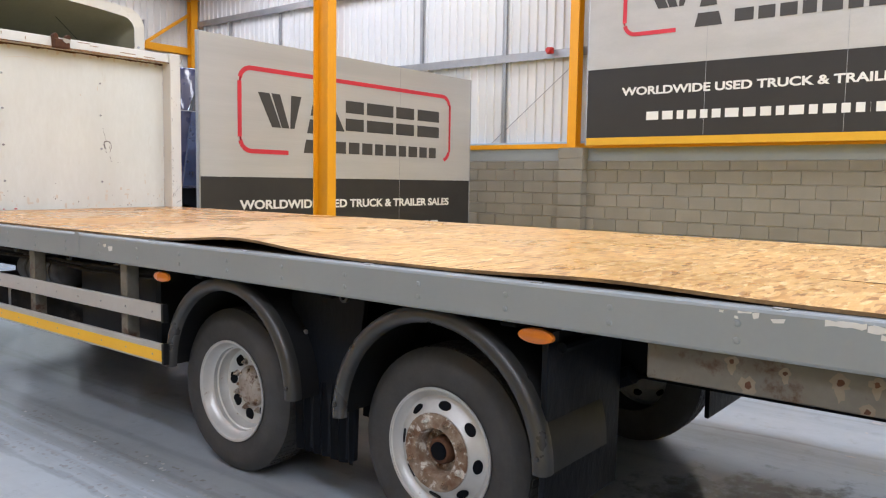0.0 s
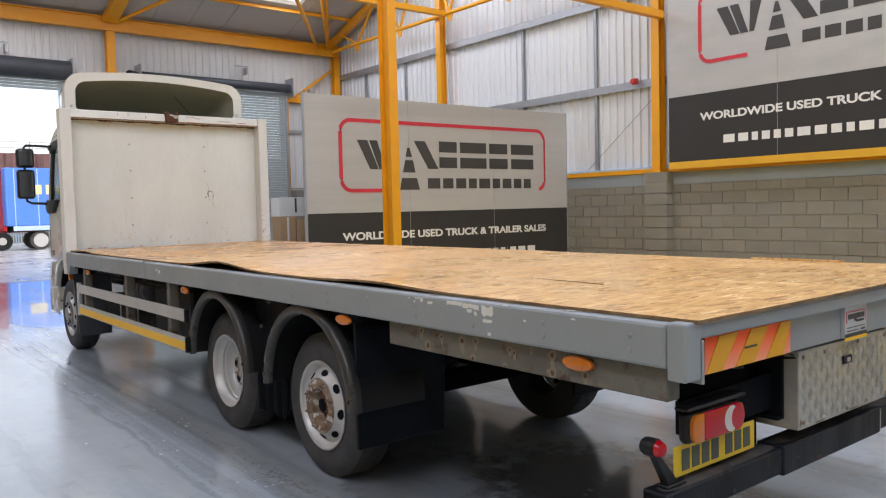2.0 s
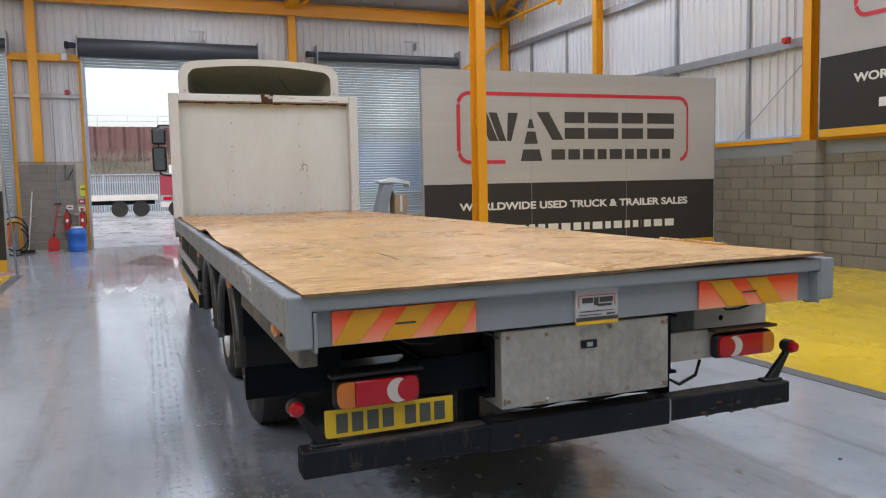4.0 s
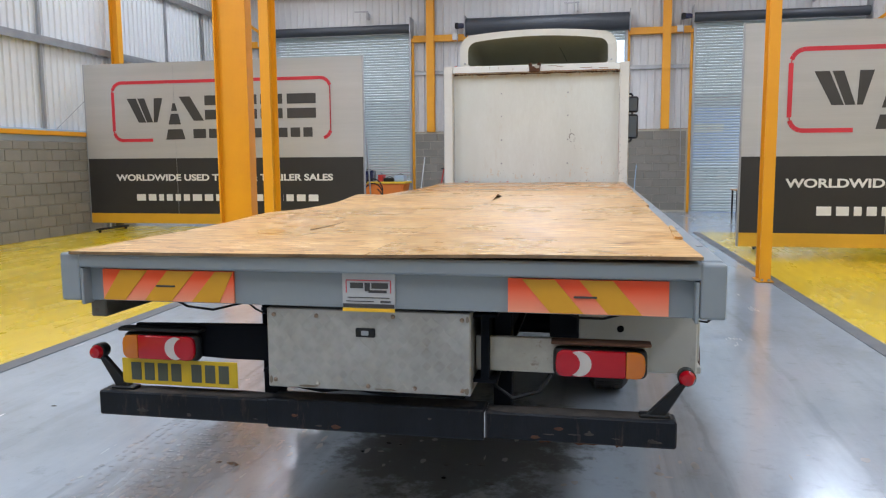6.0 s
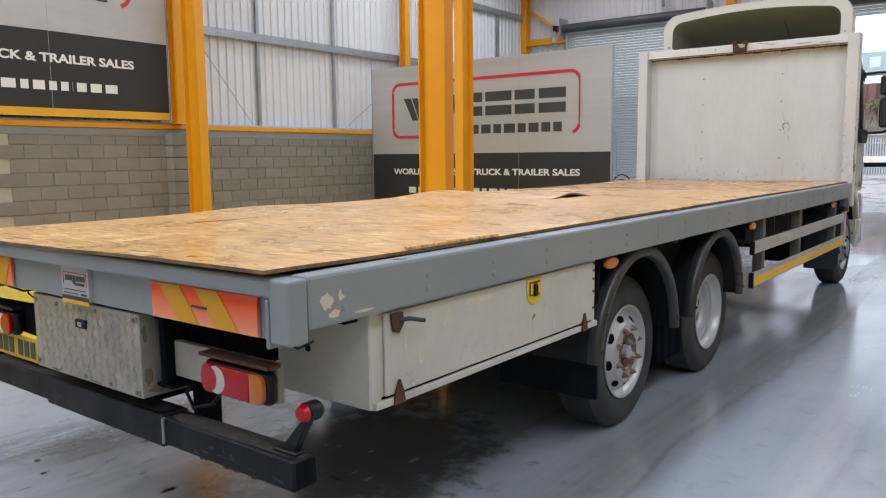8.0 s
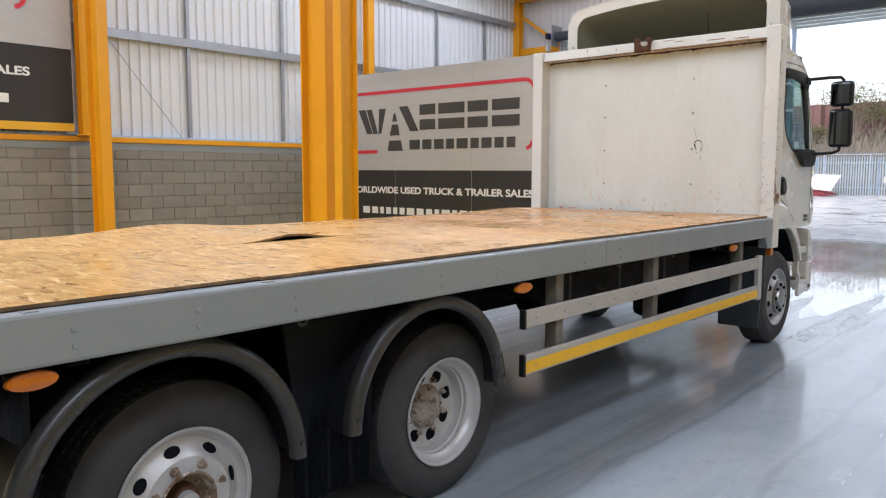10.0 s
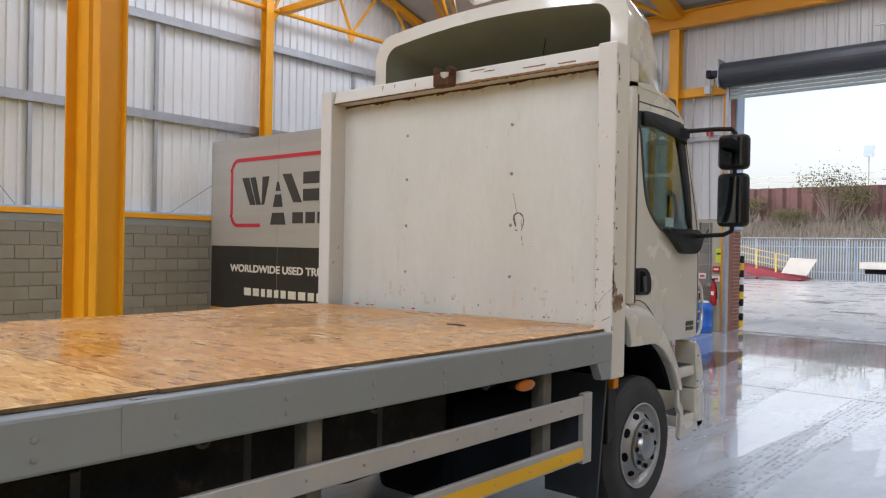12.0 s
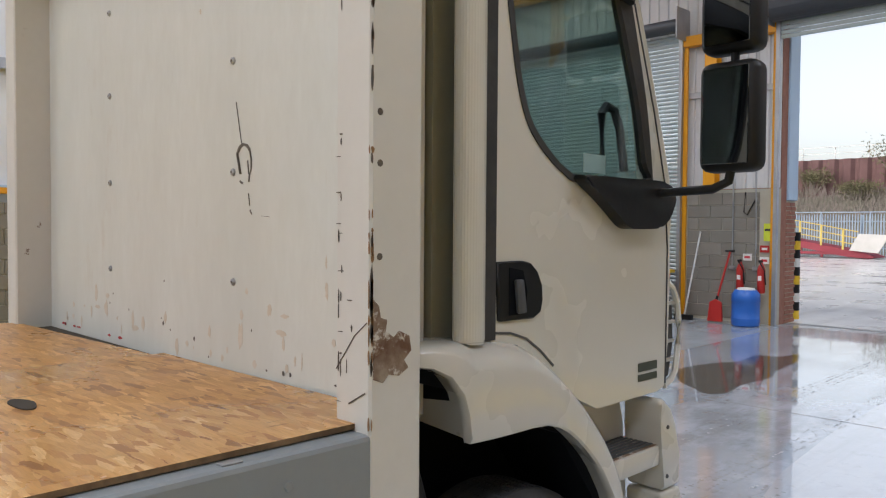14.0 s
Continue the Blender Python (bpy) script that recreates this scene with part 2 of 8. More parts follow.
# Dirty chassis, darker than real paint: underside shade is part of the colour
M["under"] = surface("dirty_chassis_with_shade", (0.007, 0.008, 0.0105), (0.004, 0.0045, 0.006), rough=0.6, amount=0.6, spots=(0.02, 0.018, 0.016), spot_scale=7, spot_lo=0.66, spot_hi=0.82, spec=0.06)
M["grimy"] = surface("dusty_brown_underside", (0.03, 0.027, 0.024), (0.013, 0.012, 0.011), rough=0.7, big=5, fine=40, amount=0.9, relief=0.2, spots=(0.075, 0.062, 0.05), spot_scale=8, spot_lo=0.58, spot_hi=0.75, spec=0.15)
M["tank"] = surface("grey_painted_air_tank", (0.13, 0.135, 0.14), (0.06, 0.06, 0.062), rough=0.4, metal=0.3, big=6, amount=0.8, relief=0.05)
M["flap"] = surface("black_rubber_flap", (0.009, 0.011, 0.015), (0.006, 0.007, 0.0095), rough=0.42, rough2=0.6, big=2.5, amount=0.6, relief=0.15, dist=0.01, spots=(0.04, 0.029, 0.021), spot_scale=4, spot_lo=0.67, spot_hi=0.8, stretch=(1, 1, 0.5), spec=0.1)
M["rubber"] = surface("dusty_black_tyre_rubber", (0.06, 0.059, 0.058), (0.036, 0.036, 0.036), rough=0.62, rough2=0.8, big=5, fine=60, amount=0.55, relief=0.15, spec=0.25)
M["rim"] = surface("silver_painted_wheel", (0.56, 0.56, 0.545), (0.38, 0.375, 0.36), rough=0.32, rough2=0.5, metal=0.35, big=6, amount=0.4, relief=0.05, spots=(0.22, 0.16, 0.11), spot_scale=16, spot_lo=0.66, spot_hi=0.74)
M["rim_dirty"] = surface("rusty_hub_steel", (0.36, 0.3, 0.23), (0.15, 0.075, 0.04), rough=0.62, metal=0.2, big=12, fine=60, amount=0.95, relief=0.3, spots=(0.6, 0.57, 0.51), spot_scale=16, spot_lo=0.53, spot_hi=0.6)
M["scuff"] = surface("dark_scuff_marks", (0.075, 0.066, 0.058), (0.15, 0.125, 0.1), rough=0.7, big=20, amount=0.8, relief=0)
M["stain"] = surface("faint_rust_stain", (0.54, 0.46, 0.34), (0.61, 0.56, 0.47), rough=0.55, big=25, amount=1.0, relief=0)
M["rim_dull"] = surface("dull_silver_wheel", (0.43, 0.43, 0.415), (0.28, 0.28, 0.27), rough=0.36, rough2=0.5, metal=0.5, big=6, amount=0.5, relief=0.05, spots=(0.2, 0.15, 0.11), spot_scale=16, spot_lo=0.66, spot_hi=0.74)
M["stain_dark"] = surface("brown_rust_run", (0.17, 0.13, 0.09), (0.2, 0.17, 0.13), rough=0.7, big=25, amount=1.0, relief=0)
M["rust"] = surface("brown_rust", (0.12, 0.05, 0.022), (0.06, 0.025, 0.013), rough=0.85, big=12, fine=70, amount=0.8, relief=0.4)
M["chrome"] = surface("dull_wheel_trim", (0.4, 0.4, 0.395), (0.27, 0.27, 0.265), rough=0.26, rough2=0.4, metal=1.0, amount=0.3, relief=0)
M["bed_grey"] = surface("grey_painted_bed_steel", (0.256, 0.282, 0.292), (0.208, 0.232, 0.242), rough=0.4, rough2=0.58, big=1.3, fine=40, amount=0.45, relief=0.06, spots=(0.33, 0.345, 0.34), spot_scale=22, spot_lo=0.72, spot_hi=0.77)
M["chip"] = surface("chipped_white_undercoat", (0.66, 0.65, 0.62), rough=0.6, amount=0.3)
M["cream_rust"] = surface("rust_stained_cream_beam", (0.17, 0.16, 0.13), (0.09, 0.08, 0.065), rough=0.65, big=2, amount=0.85, spots=(0.06, 0.027, 0.014), spot_scale=7, spot_lo=0.56, spot_hi=0.66)
M["head_white"] = surface("off_white_headboard_paint", (0.65, 0.67, 0.622), (0.56, 0.57, 0.512), rough=0.34, rough2=0.55, big=1.3, fine=24, amount=0.8, relief=0.04, stretch=(1.5, 1, 0.5), spots=(0.45, 0.37, 0.27), spot_scale=3.2, spot_lo=0.6, spot_hi=0.95)
M["head_chipped"] = surface("chipped_off_white_paint", (0.66, 0.65, 0.6), (0.57, 0.558, 0.505), rough=0.45, big=1.2, amount=0.45, relief=0.08, spots=(0.16, 0.09, 0.05), spot_scale=13, spot_lo=0.67, spot_hi=0.7)
M["cab"] = surface("cream_white_cab_paint", (0.66, 0.64, 0.565), (0.61, 0.59, 0.515), rough=0.22, rough2=0.32, big=0.7, fine=18, amount=0.35, relief=0.0, coat=1.0)
# Olive lining, darker than the cab paint: shade is put into its colour
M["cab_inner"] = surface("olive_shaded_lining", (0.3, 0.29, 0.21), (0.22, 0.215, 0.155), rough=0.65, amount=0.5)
M["cab_dark"] = surface("grey_cab_trim", (0.07, 0.072, 0.075), rough=0.6, amount=0.4)
M["toolbox"] = surface("dirty_white_box_paint", (0.58, 0.565, 0.5), (0.45, 0.43, 0.37), rough=0.5, big=1.6, fine=20, amount=0.65, relief=0.05, spots=(0.24, 0.19, 0.13), spot_scale=5, spot_lo=0.6, spot_hi=0.8)
M["alu_strip"] = surface("dull_aluminium_rail", (0.5, 0.5, 0.49), (0.38, 0.38, 0.37), rough=0.45, metal=0.35, big=2, amount=0.5, relief=0.04)
M["tread"] = surface("dull_chequer_aluminium", (0.5, 0.485, 0.44), (0.3, 0.285, 0.25), rough=0.36, rough2=0.55, metal=0.5, big=3, amount=0.8, relief=0.08, spots=(0.16, 0.13, 0.1), spot_scale=6, spot_lo=0.62, spot_hi=0.8)
# Bars lighter than the plate: the relief's highlights are put into the colour
M["tread_raised"] = surface("highlit_tread", (0.53, 0.515, 0.47), (0.4, 0.385, 0.345), rough=0.3, rough2=0.45, metal=0.6, big=3, amount=0.7, relief=0)
M["guard_lip"] = surface("scuffed_dark_rolled_edge", (0.04, 0.04, 0.0385), (0.023, 0.023, 0.0225), rough=0.26, rough2=0.45, big=4, amount=0.7, relief=0.04, spots=(0.07, 0.063, 0.053), spot_scale=7, spot_lo=0.58, spot_hi=0.8)
M["bumper"] = surface("worn_blue_black_bumper_paint", (0.0115, 0.0135, 0.0175), (0.006, 0.007, 0.0085), rough=0.42, rough2=0.62, big=3, fine=50, amount=0.8, relief=0.15, spots=(0.085, 0.062, 0.047), spot_scale=6, spot_lo=0.57, spot_hi=0.74, spec=0.2, stretch=(2.2, 1, 0.45))
M["dust"] = surface("brown_settled_dust", (0.085, 0.07, 0.058), (0.035, 0.031, 0.028), rough=0.85, big=9, fine=60, amount=0.9, relief=0.2, spots=(0.16, 0.14, 0.12), spot_scale=25, spot_lo=0.64, spot_hi=0.7)
M["old_steel"] = surface("dull_dark_steel", (0.075, 0.075, 0.075), (0.05, 0.048, 0.045), rough=0.55, metal=0.5, amount=0.6)
M["hub_grey"] = surface("grey_speckled_hub", (0.46, 0.43, 0.39), (0.24, 0.19, 0.15), rough=0.55, metal=0.2, big=12, amount=0.8, relief=0.1, spots=(0.11, 0.055, 0.03), spot_scale=22, spot_lo=0.52, spot_hi=0.62)
# Brown of the brick pier's reflection, given as a base colour
M["wet"] = surface("brown_pier_reflection", (0.1, 0.085, 0.07), (0.07, 0.06, 0.05), rough=0.05, rough2=0.12, big=2, amount=0.6, relief=0.02)
M["oil"] = surface("dark_oil_drip", (0.02, 0.019, 0.018), rough=0.2, amount=0.4, relief=0)
M["track"] = surface("damp_tyre_print", (0.23, 0.238, 0.247), (0.3, 0.31, 0.32), rough=0.12, rough2=0.3, big=6, amount=0.8, relief=0)
M["retro_yellow"] = surface("yellow_reflective_tape", (0.86, 0.5, 0.02), (0.76, 0.42, 0.012), rough=0.35, amount=0.5)
m, nt, b = nodes_of("faded_red_reflective_sheet")
v = coords(nt)
sep = nt.nodes.new("ShaderNodeSeparateXYZ")
nt.links.new(v, sep.inputs[0])
fade = nt.nodes.new("ShaderNodeMapRange")
fade.inputs["From Min"].default_value, fade.inputs["From Max"].default_value = 1.085, 0.975
nt.links.new(sep.outputs["Z"], fade.inputs["Value"])
c = mix(nt, fade.outputs["Result"], (0.93, 0.075, 0.006), (0.84, 0.36, 0.22))
nt.links.new(mix(nt, scaled(nt, noise_fac(nt, v, 8, 5), 0.15), c, (0.7, 0.22, 0.1)), b.inputs["Base Color"])
b.inputs["Roughness"].default_value = 0.4
M["retro_red"] = m
M["retro_amber"] = surface("amber_reflective_sheet", (0.68, 0.33, 0.012), (0.58, 0.26, 0.008), rough=0.4, amount=0.4, relief=0)
M["lens_red"] = surface("red_lamp_lens", (0.42, 0.003, 0.011), (0.3, 0.002, 0.008), rough=0.12, rough2=0.2, amount=0.4, coat=0.0, relief=0)
M["lens_amber"] = surface("amber_lamp_lens", (0.55, 0.15, 0.006), (0.42, 0.1, 0.005), rough=0.2, amount=0.4, coat=0.4, relief=0)
M["lens_clear"] = surface("milky_lamp_lens", (0.55, 0.5, 0.45), rough=0.2, amount=0.4, coat=0.4, relief=0)
M["plate"] = surface("yellow_number_plate", (0.66, 0.44, 0.01), (0.56, 0.36, 0.01), rough=0.4, amount=0.35, relief=0)
M["plate_ink"] = surface("faded_plate_ink", (0.07, 0.08, 0.06), rough=0.5, relief=0)
M["wood_dark"] = surface("dark_gap_timber", (0.05, 0.04, 0.03), rough=0.8)
M["orange_plastic"] = surface("orange_plastic", (0.75, 0.2, 0.02), (0.6, 0.14, 0.015), rough=0.45, amount=0.4)
M["yellow_plastic"] = surface("yellow_plastic", (0.78, 0.5, 0.03), rough=0.45, amount=0.3)
M["blue_plastic"] = surface("blue_plastic_drum", (0.02, 0.13, 0.5), (0.015, 0.1, 0.4), rough=0.35, amount=0.4)
M["red_paint"] = surface("red_paint", (0.5, 0.025, 0.02), (0.38, 0.02, 0.015), rough=0.35, amount=0.4)
M["ramp_red"] = surface("crimson_ramp_paint", (0.22, 0.014, 0.032), (0.16, 0.011, 0.024), rough=0.5, amount=0.5)
M["ramp_yellow"] = surface("faded_yellow_rail", (0.55, 0.42, 0.1), rough=0.5, amount=0.4)
M["dull_white"] = surface("dirty_white_board", (0.5, 0.5, 0.49), (0.38, 0.38, 0.37), rough=0.6, amount=0.6)
M["card"] = surface("brown_cardboard", (0.42, 0.29, 0.17), (0.34, 0.23, 0.13), rough=0.85, amount=0.5)
M["white_card"] = surface("white_carton", (0.7, 0.7, 0.68), rough=0.7, amount=0.3)
M["brick"] = surface("red_brown_brick", (0.33, 0.15, 0.1), (0.24, 0.1, 0.07), rough=0.85, big=6, amount=0.7, relief=0.4, jitter=True)
M["blue_trim"] = surface("pale_blue_steel_trim", (0.42, 0.55, 0.68), rough=0.45, amount=0.3)
M["fence"] = surface("blue_grey_palisade_paint", (0.25, 0.33, 0.42), (0.2, 0.27, 0.35), rough=0.5, amount=0.4)
# Pile, bank and scrub are greyed and cooled: distance haze painted in
M["pile"] = surface("hazed_rust_brown_sheet_pile", (0.155, 0.085, 0.085), (0.105, 0.06, 0.062), rough=0.85, big=0.6, amount=0.7)
M["bank"] = surface("hazed_scrubby_bank_earth", (0.19, 0.16, 0.145), (0.12, 0.125, 0.09), rough=0.95, big=0.35, fine=3, amount=0.9, relief=0.5, dist=0.05)
M["scrub"] = surface("hazed_dead_brush_stems", (0.245, 0.2, 0.19), (0.13, 0.13, 0.1), rough=0.9, big=0.4, amount=0.9, relief=0)
M["leaf"] = surface("bare_shrub_leaf", (0.1, 0.12, 0.05), (0.16, 0.13, 0.08), rough=0.8, big=0.8, amount=0.9, relief=0)
# Blue lightened in the colour itself for sun and haze on the trailer
M["blue_curtain"] = surface("sunlit_hazy_blue_curtain", (0.07, 0.21, 0.66), (0.05, 0.16, 0.52), rough=0.35, rough2=0.5, big=0.8, amount=0.5, relief=0.1, dist=0.02)
M["cream_band"] = surface("cream_printed_band", (0.7, 0.6, 0.32), (0.62, 0.52, 0.26), rough=0.5, amount=0.3, relief=0)
M["navy"] = surface("navy_vehicle_paint", (0.018, 0.022, 0.075), (0.012, 0.016, 0.05), rough=0.2, coat=0.6, amount=0.4, relief=0)
M["navy_gloss"] = surface("polished_navy_paint", (0.05, 0.08, 0.19), (0.025, 0.035, 0.09), rough=0.05, rough2=0.15, metal=0.5, big=3, coat=1.0, amount=0.6, relief=0)
M["hivis"] = surface("lime_notice_sheet", (0.62, 0.7, 0.05), rough=0.5, amount=0.2, relief=0)
M["wood"] = surface("plain_wood_board", (0.36, 0.24, 0.13), (0.27, 0.17, 0.09), rough=0.7, amount=0.5, stretch=(1, 0.1, 1))

m, nt, b = nodes_of("clear_window_glass")
b.inputs["Base Color"].default_value = (0.52, 0.64, 0.6, 1)
b.inputs["Roughness"].default_value, b.inputs["Transmission Weight"].default_value, b.inputs["IOR"].default_value = 0.02, 1.0, 1.45
M["glass"] = m
# Tint darkened in place of the darker surroundings a mirror would show
m, nt, b = nodes_of("mirror_glass")
b.inputs["Base Color"].default_value = (0.16, 0.17, 0.18, 1)
b.inputs["Roughness"].default_value, b.inputs["Metallic"].default_value = 0.03, 1.0
M["mirror"] = m


def osb_material(name, tint, gloss=0.25):
    """Oriented strand board: ragged flakes of several tans lying every way, glue-dark flakes, worn shiny lanes."""
    m, nt, b = nodes_of(name)
    v0 = coords(nt, "Object", (1, 1, 1), True)
    ragged = nt.nodes.new("ShaderNodeTexNoise")
    ragged.inputs["Scale"].default_value, ragged.inputs["Detail"].default_value = 38, 3
    nt.links.new(v0, ragged.inputs["Vector"])
    shift = nt.nodes.new("ShaderNodeVectorMath")
    shift.operation = "MULTIPLY_ADD"
    nt.links.new(ragged.outputs["Color"], shift.inputs[0])
    shift.inputs[1].default_value = (0.012, 0.012, 0)
    nt.links.new(v0, shift.inputs[2])
    v = shift.outputs[0]
    base = None
    for i, (rot, sc) in enumerate(((0.12, 36), (0.7, 40), (-0.5, 37), (1.2, 42))):
        mp = nt.nodes.new("ShaderNodeMapping")
        mp.inputs["Rotation"].default_value = (0, 0, rot)
        mp.inputs["Location"].default_value = (i * 3.1, i * 7.7, 0)
        mp.inputs["Scale"].default_value = (0.3, 1.3, 0.2)
        nt.links.new(v, mp.inputs["Vector"])
        vo = nt.nodes.new("ShaderNodeTexVoronoi")
        vo.inputs["Scale"].default_value = sc
        nt.links.new(mp.outputs["Vector"], vo.inputs["Vector"])
        sep = nt.nodes.new("ShaderNodeSeparateColor")
        nt.links.new(vo.outputs["Color"], sep.inputs["Color"])
        ramp = nt.nodes.new("ShaderNodeValToRGB")
        ramp.color_ramp.elements[0].color, ramp.color_ramp.elements[1].color = (0.3, 0.15, 0.05, 1), (0.9, 0.7, 0.4, 1)
        for p, c in ((0.07, (0.42, 0.23, 0.08, 1)), (0.16, (0.55, 0.325, 0.12, 1)), (0.38, (0.65, 0.42, 0.17, 1)), (0.82, (0.72, 0.49, 0.215, 1))):
            e = ramp.color_ramp.elements.new(p)
            e.color = c
        nt.links.new(sep.outputs["Red"], ramp.inputs["Fac"])
        grain = nt.nodes.new("ShaderNodeTexNoise")
        grain.inputs["Scale"].default_value, grain.inputs["Detail"].default_value = 190, 2
        gm = nt.nodes.new("ShaderNodeMapping")
        gm.inputs["Rotation"].default_value, gm.inputs["Scale"].default_value = (0, 0, rot), (0.1, 1.6, 1)
        nt.links.new(v, gm.inputs["Vector"])
        nt.links.new(gm.outputs["Vector"], grain.inputs["Vector"])
        shade = nt.nodes.new("ShaderNodeMapRange")
        shade.inputs["From Min"].default_value, shade.inputs["From Max"].default_value = 0.36, 0.6
        shade.inputs["To Min"].default_value, shade.inputs["To Max"].default_value = 0.22, 0.0
        nt.links.new(grain.outputs["Fac"], shade.inputs["Value"])
        flake = mix(nt, shade.outputs["Result"], ramp.outputs["Color"], (0.2, 0.1, 0.04))
        if base is None:
            base, hgt = flake, sep.outputs["Red"]
        else:
            pick = nt.nodes.new("ShaderNodeMath")
            pick.operation = "GREATER_THAN"
            pick.inputs[1].default_value = 0.52
            nt.links.new(sep.outputs["Green"], pick.inputs[0])
            base = mix(nt, pick.outputs[0], base, flake)
    stain = noise_fac(nt, v0, 0.9, 6, 0.5, 0.75)
    c = mix(nt, scaled(nt, stain, 0.28), base, (0.36, 0.19, 0.065))
    blot = noise_fac(nt, v0, 3.5, 7, 0.66, 0.74)
    c = mix(nt, scaled(nt, blot, 0.3), c, (0.16, 0.12, 0.09))
    orange = noise_fac(nt, v0, 1.4, 5, 0.56, 0.72)
    c = mix(nt, scaled(nt, orange, 0.4), c, (0.56, 0.28, 0.07))
    crack = noise_fac(nt, coords(nt, "Object", (7.0, 0.9, 1.0), True), 4.5, 5, 0.69, 0.72, 0.55)
    c = mix(nt, scaled(nt, crack, 0.55), c, (0.17, 0.09, 0.04))
    c = mix(nt, 1.0, c, tint, "MULTIPLY")
    nt.links.new(c, b.inputs["Base Color"])
    worn = noise_fac(nt, v0, 1.3, 6, 0.4, 0.62)
    nt.links.new(scaled(nt, worn, 0.22, gloss), b.inputs["Roughness"])
    bump(nt, b, hgt, 0.14, 0.0015)
    return m


M["osb"] = osb_material("worn_strand_board", (1.08, 0.96, 0.8))
M["osb_fresh"] = osb_material("orange_strand_board", (0.89, 0.68, 0.46), 0.17)
M["osb_edge"] = surface("rough_board_edge", (0.3, 0.19, 0.09), (0.1, 0.06, 0.03), rough=0.9, big=9, fine=60, amount=0.9, relief=0.5)

# ---- building helpers ----


def thing(name, label, category, at=(0, 0, 0), group="", kind=""):
    ob = new(name)
    ob.location = at
    ob.empty_display_size = 0.2
    return tagged(ob, label, category, group, kind)


def base_of(ob):
    while ob.parent:
        ob = ob.parent
    return ob.location.copy()


def finish(bm, name, material, smooth=False):
    bmesh.ops.recalc_face_normals(bm, faces=bm.faces)
    me = bpy.data.meshes.new(name)
    bm.to_mesh(me)
    bm.free()
    if smooth:
        me.shade_smooth()
        me.set_sharp_from_angle(angle=radians(38))
    for mt in material if isinstance(material, (list, tuple)) else [material]:
        me.materials.append(M[mt])
    return me


def part(name, bm, material, parent, label="", smooth=False):
    """Links a bmesh, built in world places, as one mesh under a thing or a part."""
    if parent:
        bmesh.ops.translate(bm, verts=bm.verts, vec=-base_of(parent))
    ob = new(name, finish(bm, name, material, smooth))
    ob.parent = parent
    return tagged(ob, label)


def single(name, bm, material, label, category="", group="", kind="", smooth=False):
    return tagged(new(name, finish(bm, name, material, smooth)), label, category, group, kind)


def box(x0, x1, y0, y1, z0, z1, bev=0.0, bm=None, seg=1):
    out = bm or bmesh.new()
    tmp = bmesh.new()
    bmesh.ops.create_cube(tmp, size=1)
    for v in tmp.verts:
        v.co = Vector(((x0 + x1) / 2 + v.co.x * (x1 - x0), (y0 + y1) / 2 + v.co.y * (y1 - y0), (z0 + z1) / 2 + v.co.z * (z1 - z0)))
    if bev:
        bmesh.ops.bevel(tmp, geom=tmp.edges[:], offset=bev, segments=seg, affect="EDGES", profile=0.5)
    return merge(out, tmp)


def merge(bm, other, m=None):
    """Adds the bmesh other, moved by m, to bm."""
    if m is not None:
        bmesh.ops.transform(other, matrix=m, verts=other.verts)
    made = {v: bm.verts.new(v.co) for v in other.verts}
    for f in other.faces:
        nf = bm.faces.new([made[v] for v in f.verts])
        nf.material_index = f.material_index
    other.free()
    return bm


def prism(outline, axis, a, b, bev=0.0, bm=None, seg=1):
    """A flat outline drawn out along an axis from a to b. For x the outline is in (y, z), for y (x, z), for z (x, y)."""
    out = bm or bmesh.new()
    tmp = bmesh.new()

    def at(p, d):
        return {"x": (d, p[0], p[1]), "y": (p[0], d, p[1]), "z": (p[0], p[1], d)}[axis]

    lo, hi = [tmp.verts.new(at(p, a)) for p in outline], [tmp.verts.new(at(p, b)) for p in outline]
    tmp.faces.new(lo)
    tmp.faces.new(hi[::-1])
    n = len(outline)
    for i in range(n):
        tmp.faces.new((lo[i], hi[i], hi[(i + 1) % n], lo[(i + 1) % n]))
    if bev:
        bmesh.ops.bevel(tmp, geom=tmp.edges[:], offset=bev, segments=seg, affect="EDGES", profile=0.5)
    return merge(out, tmp)


def plate_with_holes(outer, holes, axis, a, b, bm=None):
    """Like prism, with holes through it."""
    out = bm or bmesh.new()
    tmp = bmesh.new()

    def at(p, d):
        return {"x": (d, p[0], p[1]), "y": (p[0], d, p[1]), "z": (p[0], p[1], d)}[axis]

    edges = []
    for loop in (outer, *holes):
        vs = [tmp.verts.new(at(p, a)) for p in loop]
        edges += [tmp.edges.new((vs[i], vs[(i + 1) % len(vs)])) for i in range(len(vs))]
    got = bmesh.ops.triangle_fill(tmp, use_beauty=True, use_dissolve=False, edges=edges)
    faces = [g for g in got["geom"] if isinstance(g, bmesh.types.BMFace)]
    ext = bmesh.ops.extrude_face_region(tmp, geom=faces)
    moved = [g for g in ext["geom"] if isinstance(g, bmesh.types.BMVert)]
    bmesh.ops.translate(tmp, verts=moved, vec=at((0, 0), b - a))
    return merge(out, tmp)


def rod(p, q, r, n=10, bm=None, r2=None):
    out = bm or bmesh.new()
    p, q = Vector(p), Vector(q)
    tmp = bmesh.new()
    bmesh.ops.create_cone(tmp, cap_ends=True, segments=n, radius1=r, radius2=r if r2 is None else r2, depth=(q - p).length)
    return merge(out, tmp, Matrix.Translation((p + q) / 2) @ (q - p).to_track_quat("Z", "Y").to_matrix().to_4x4())


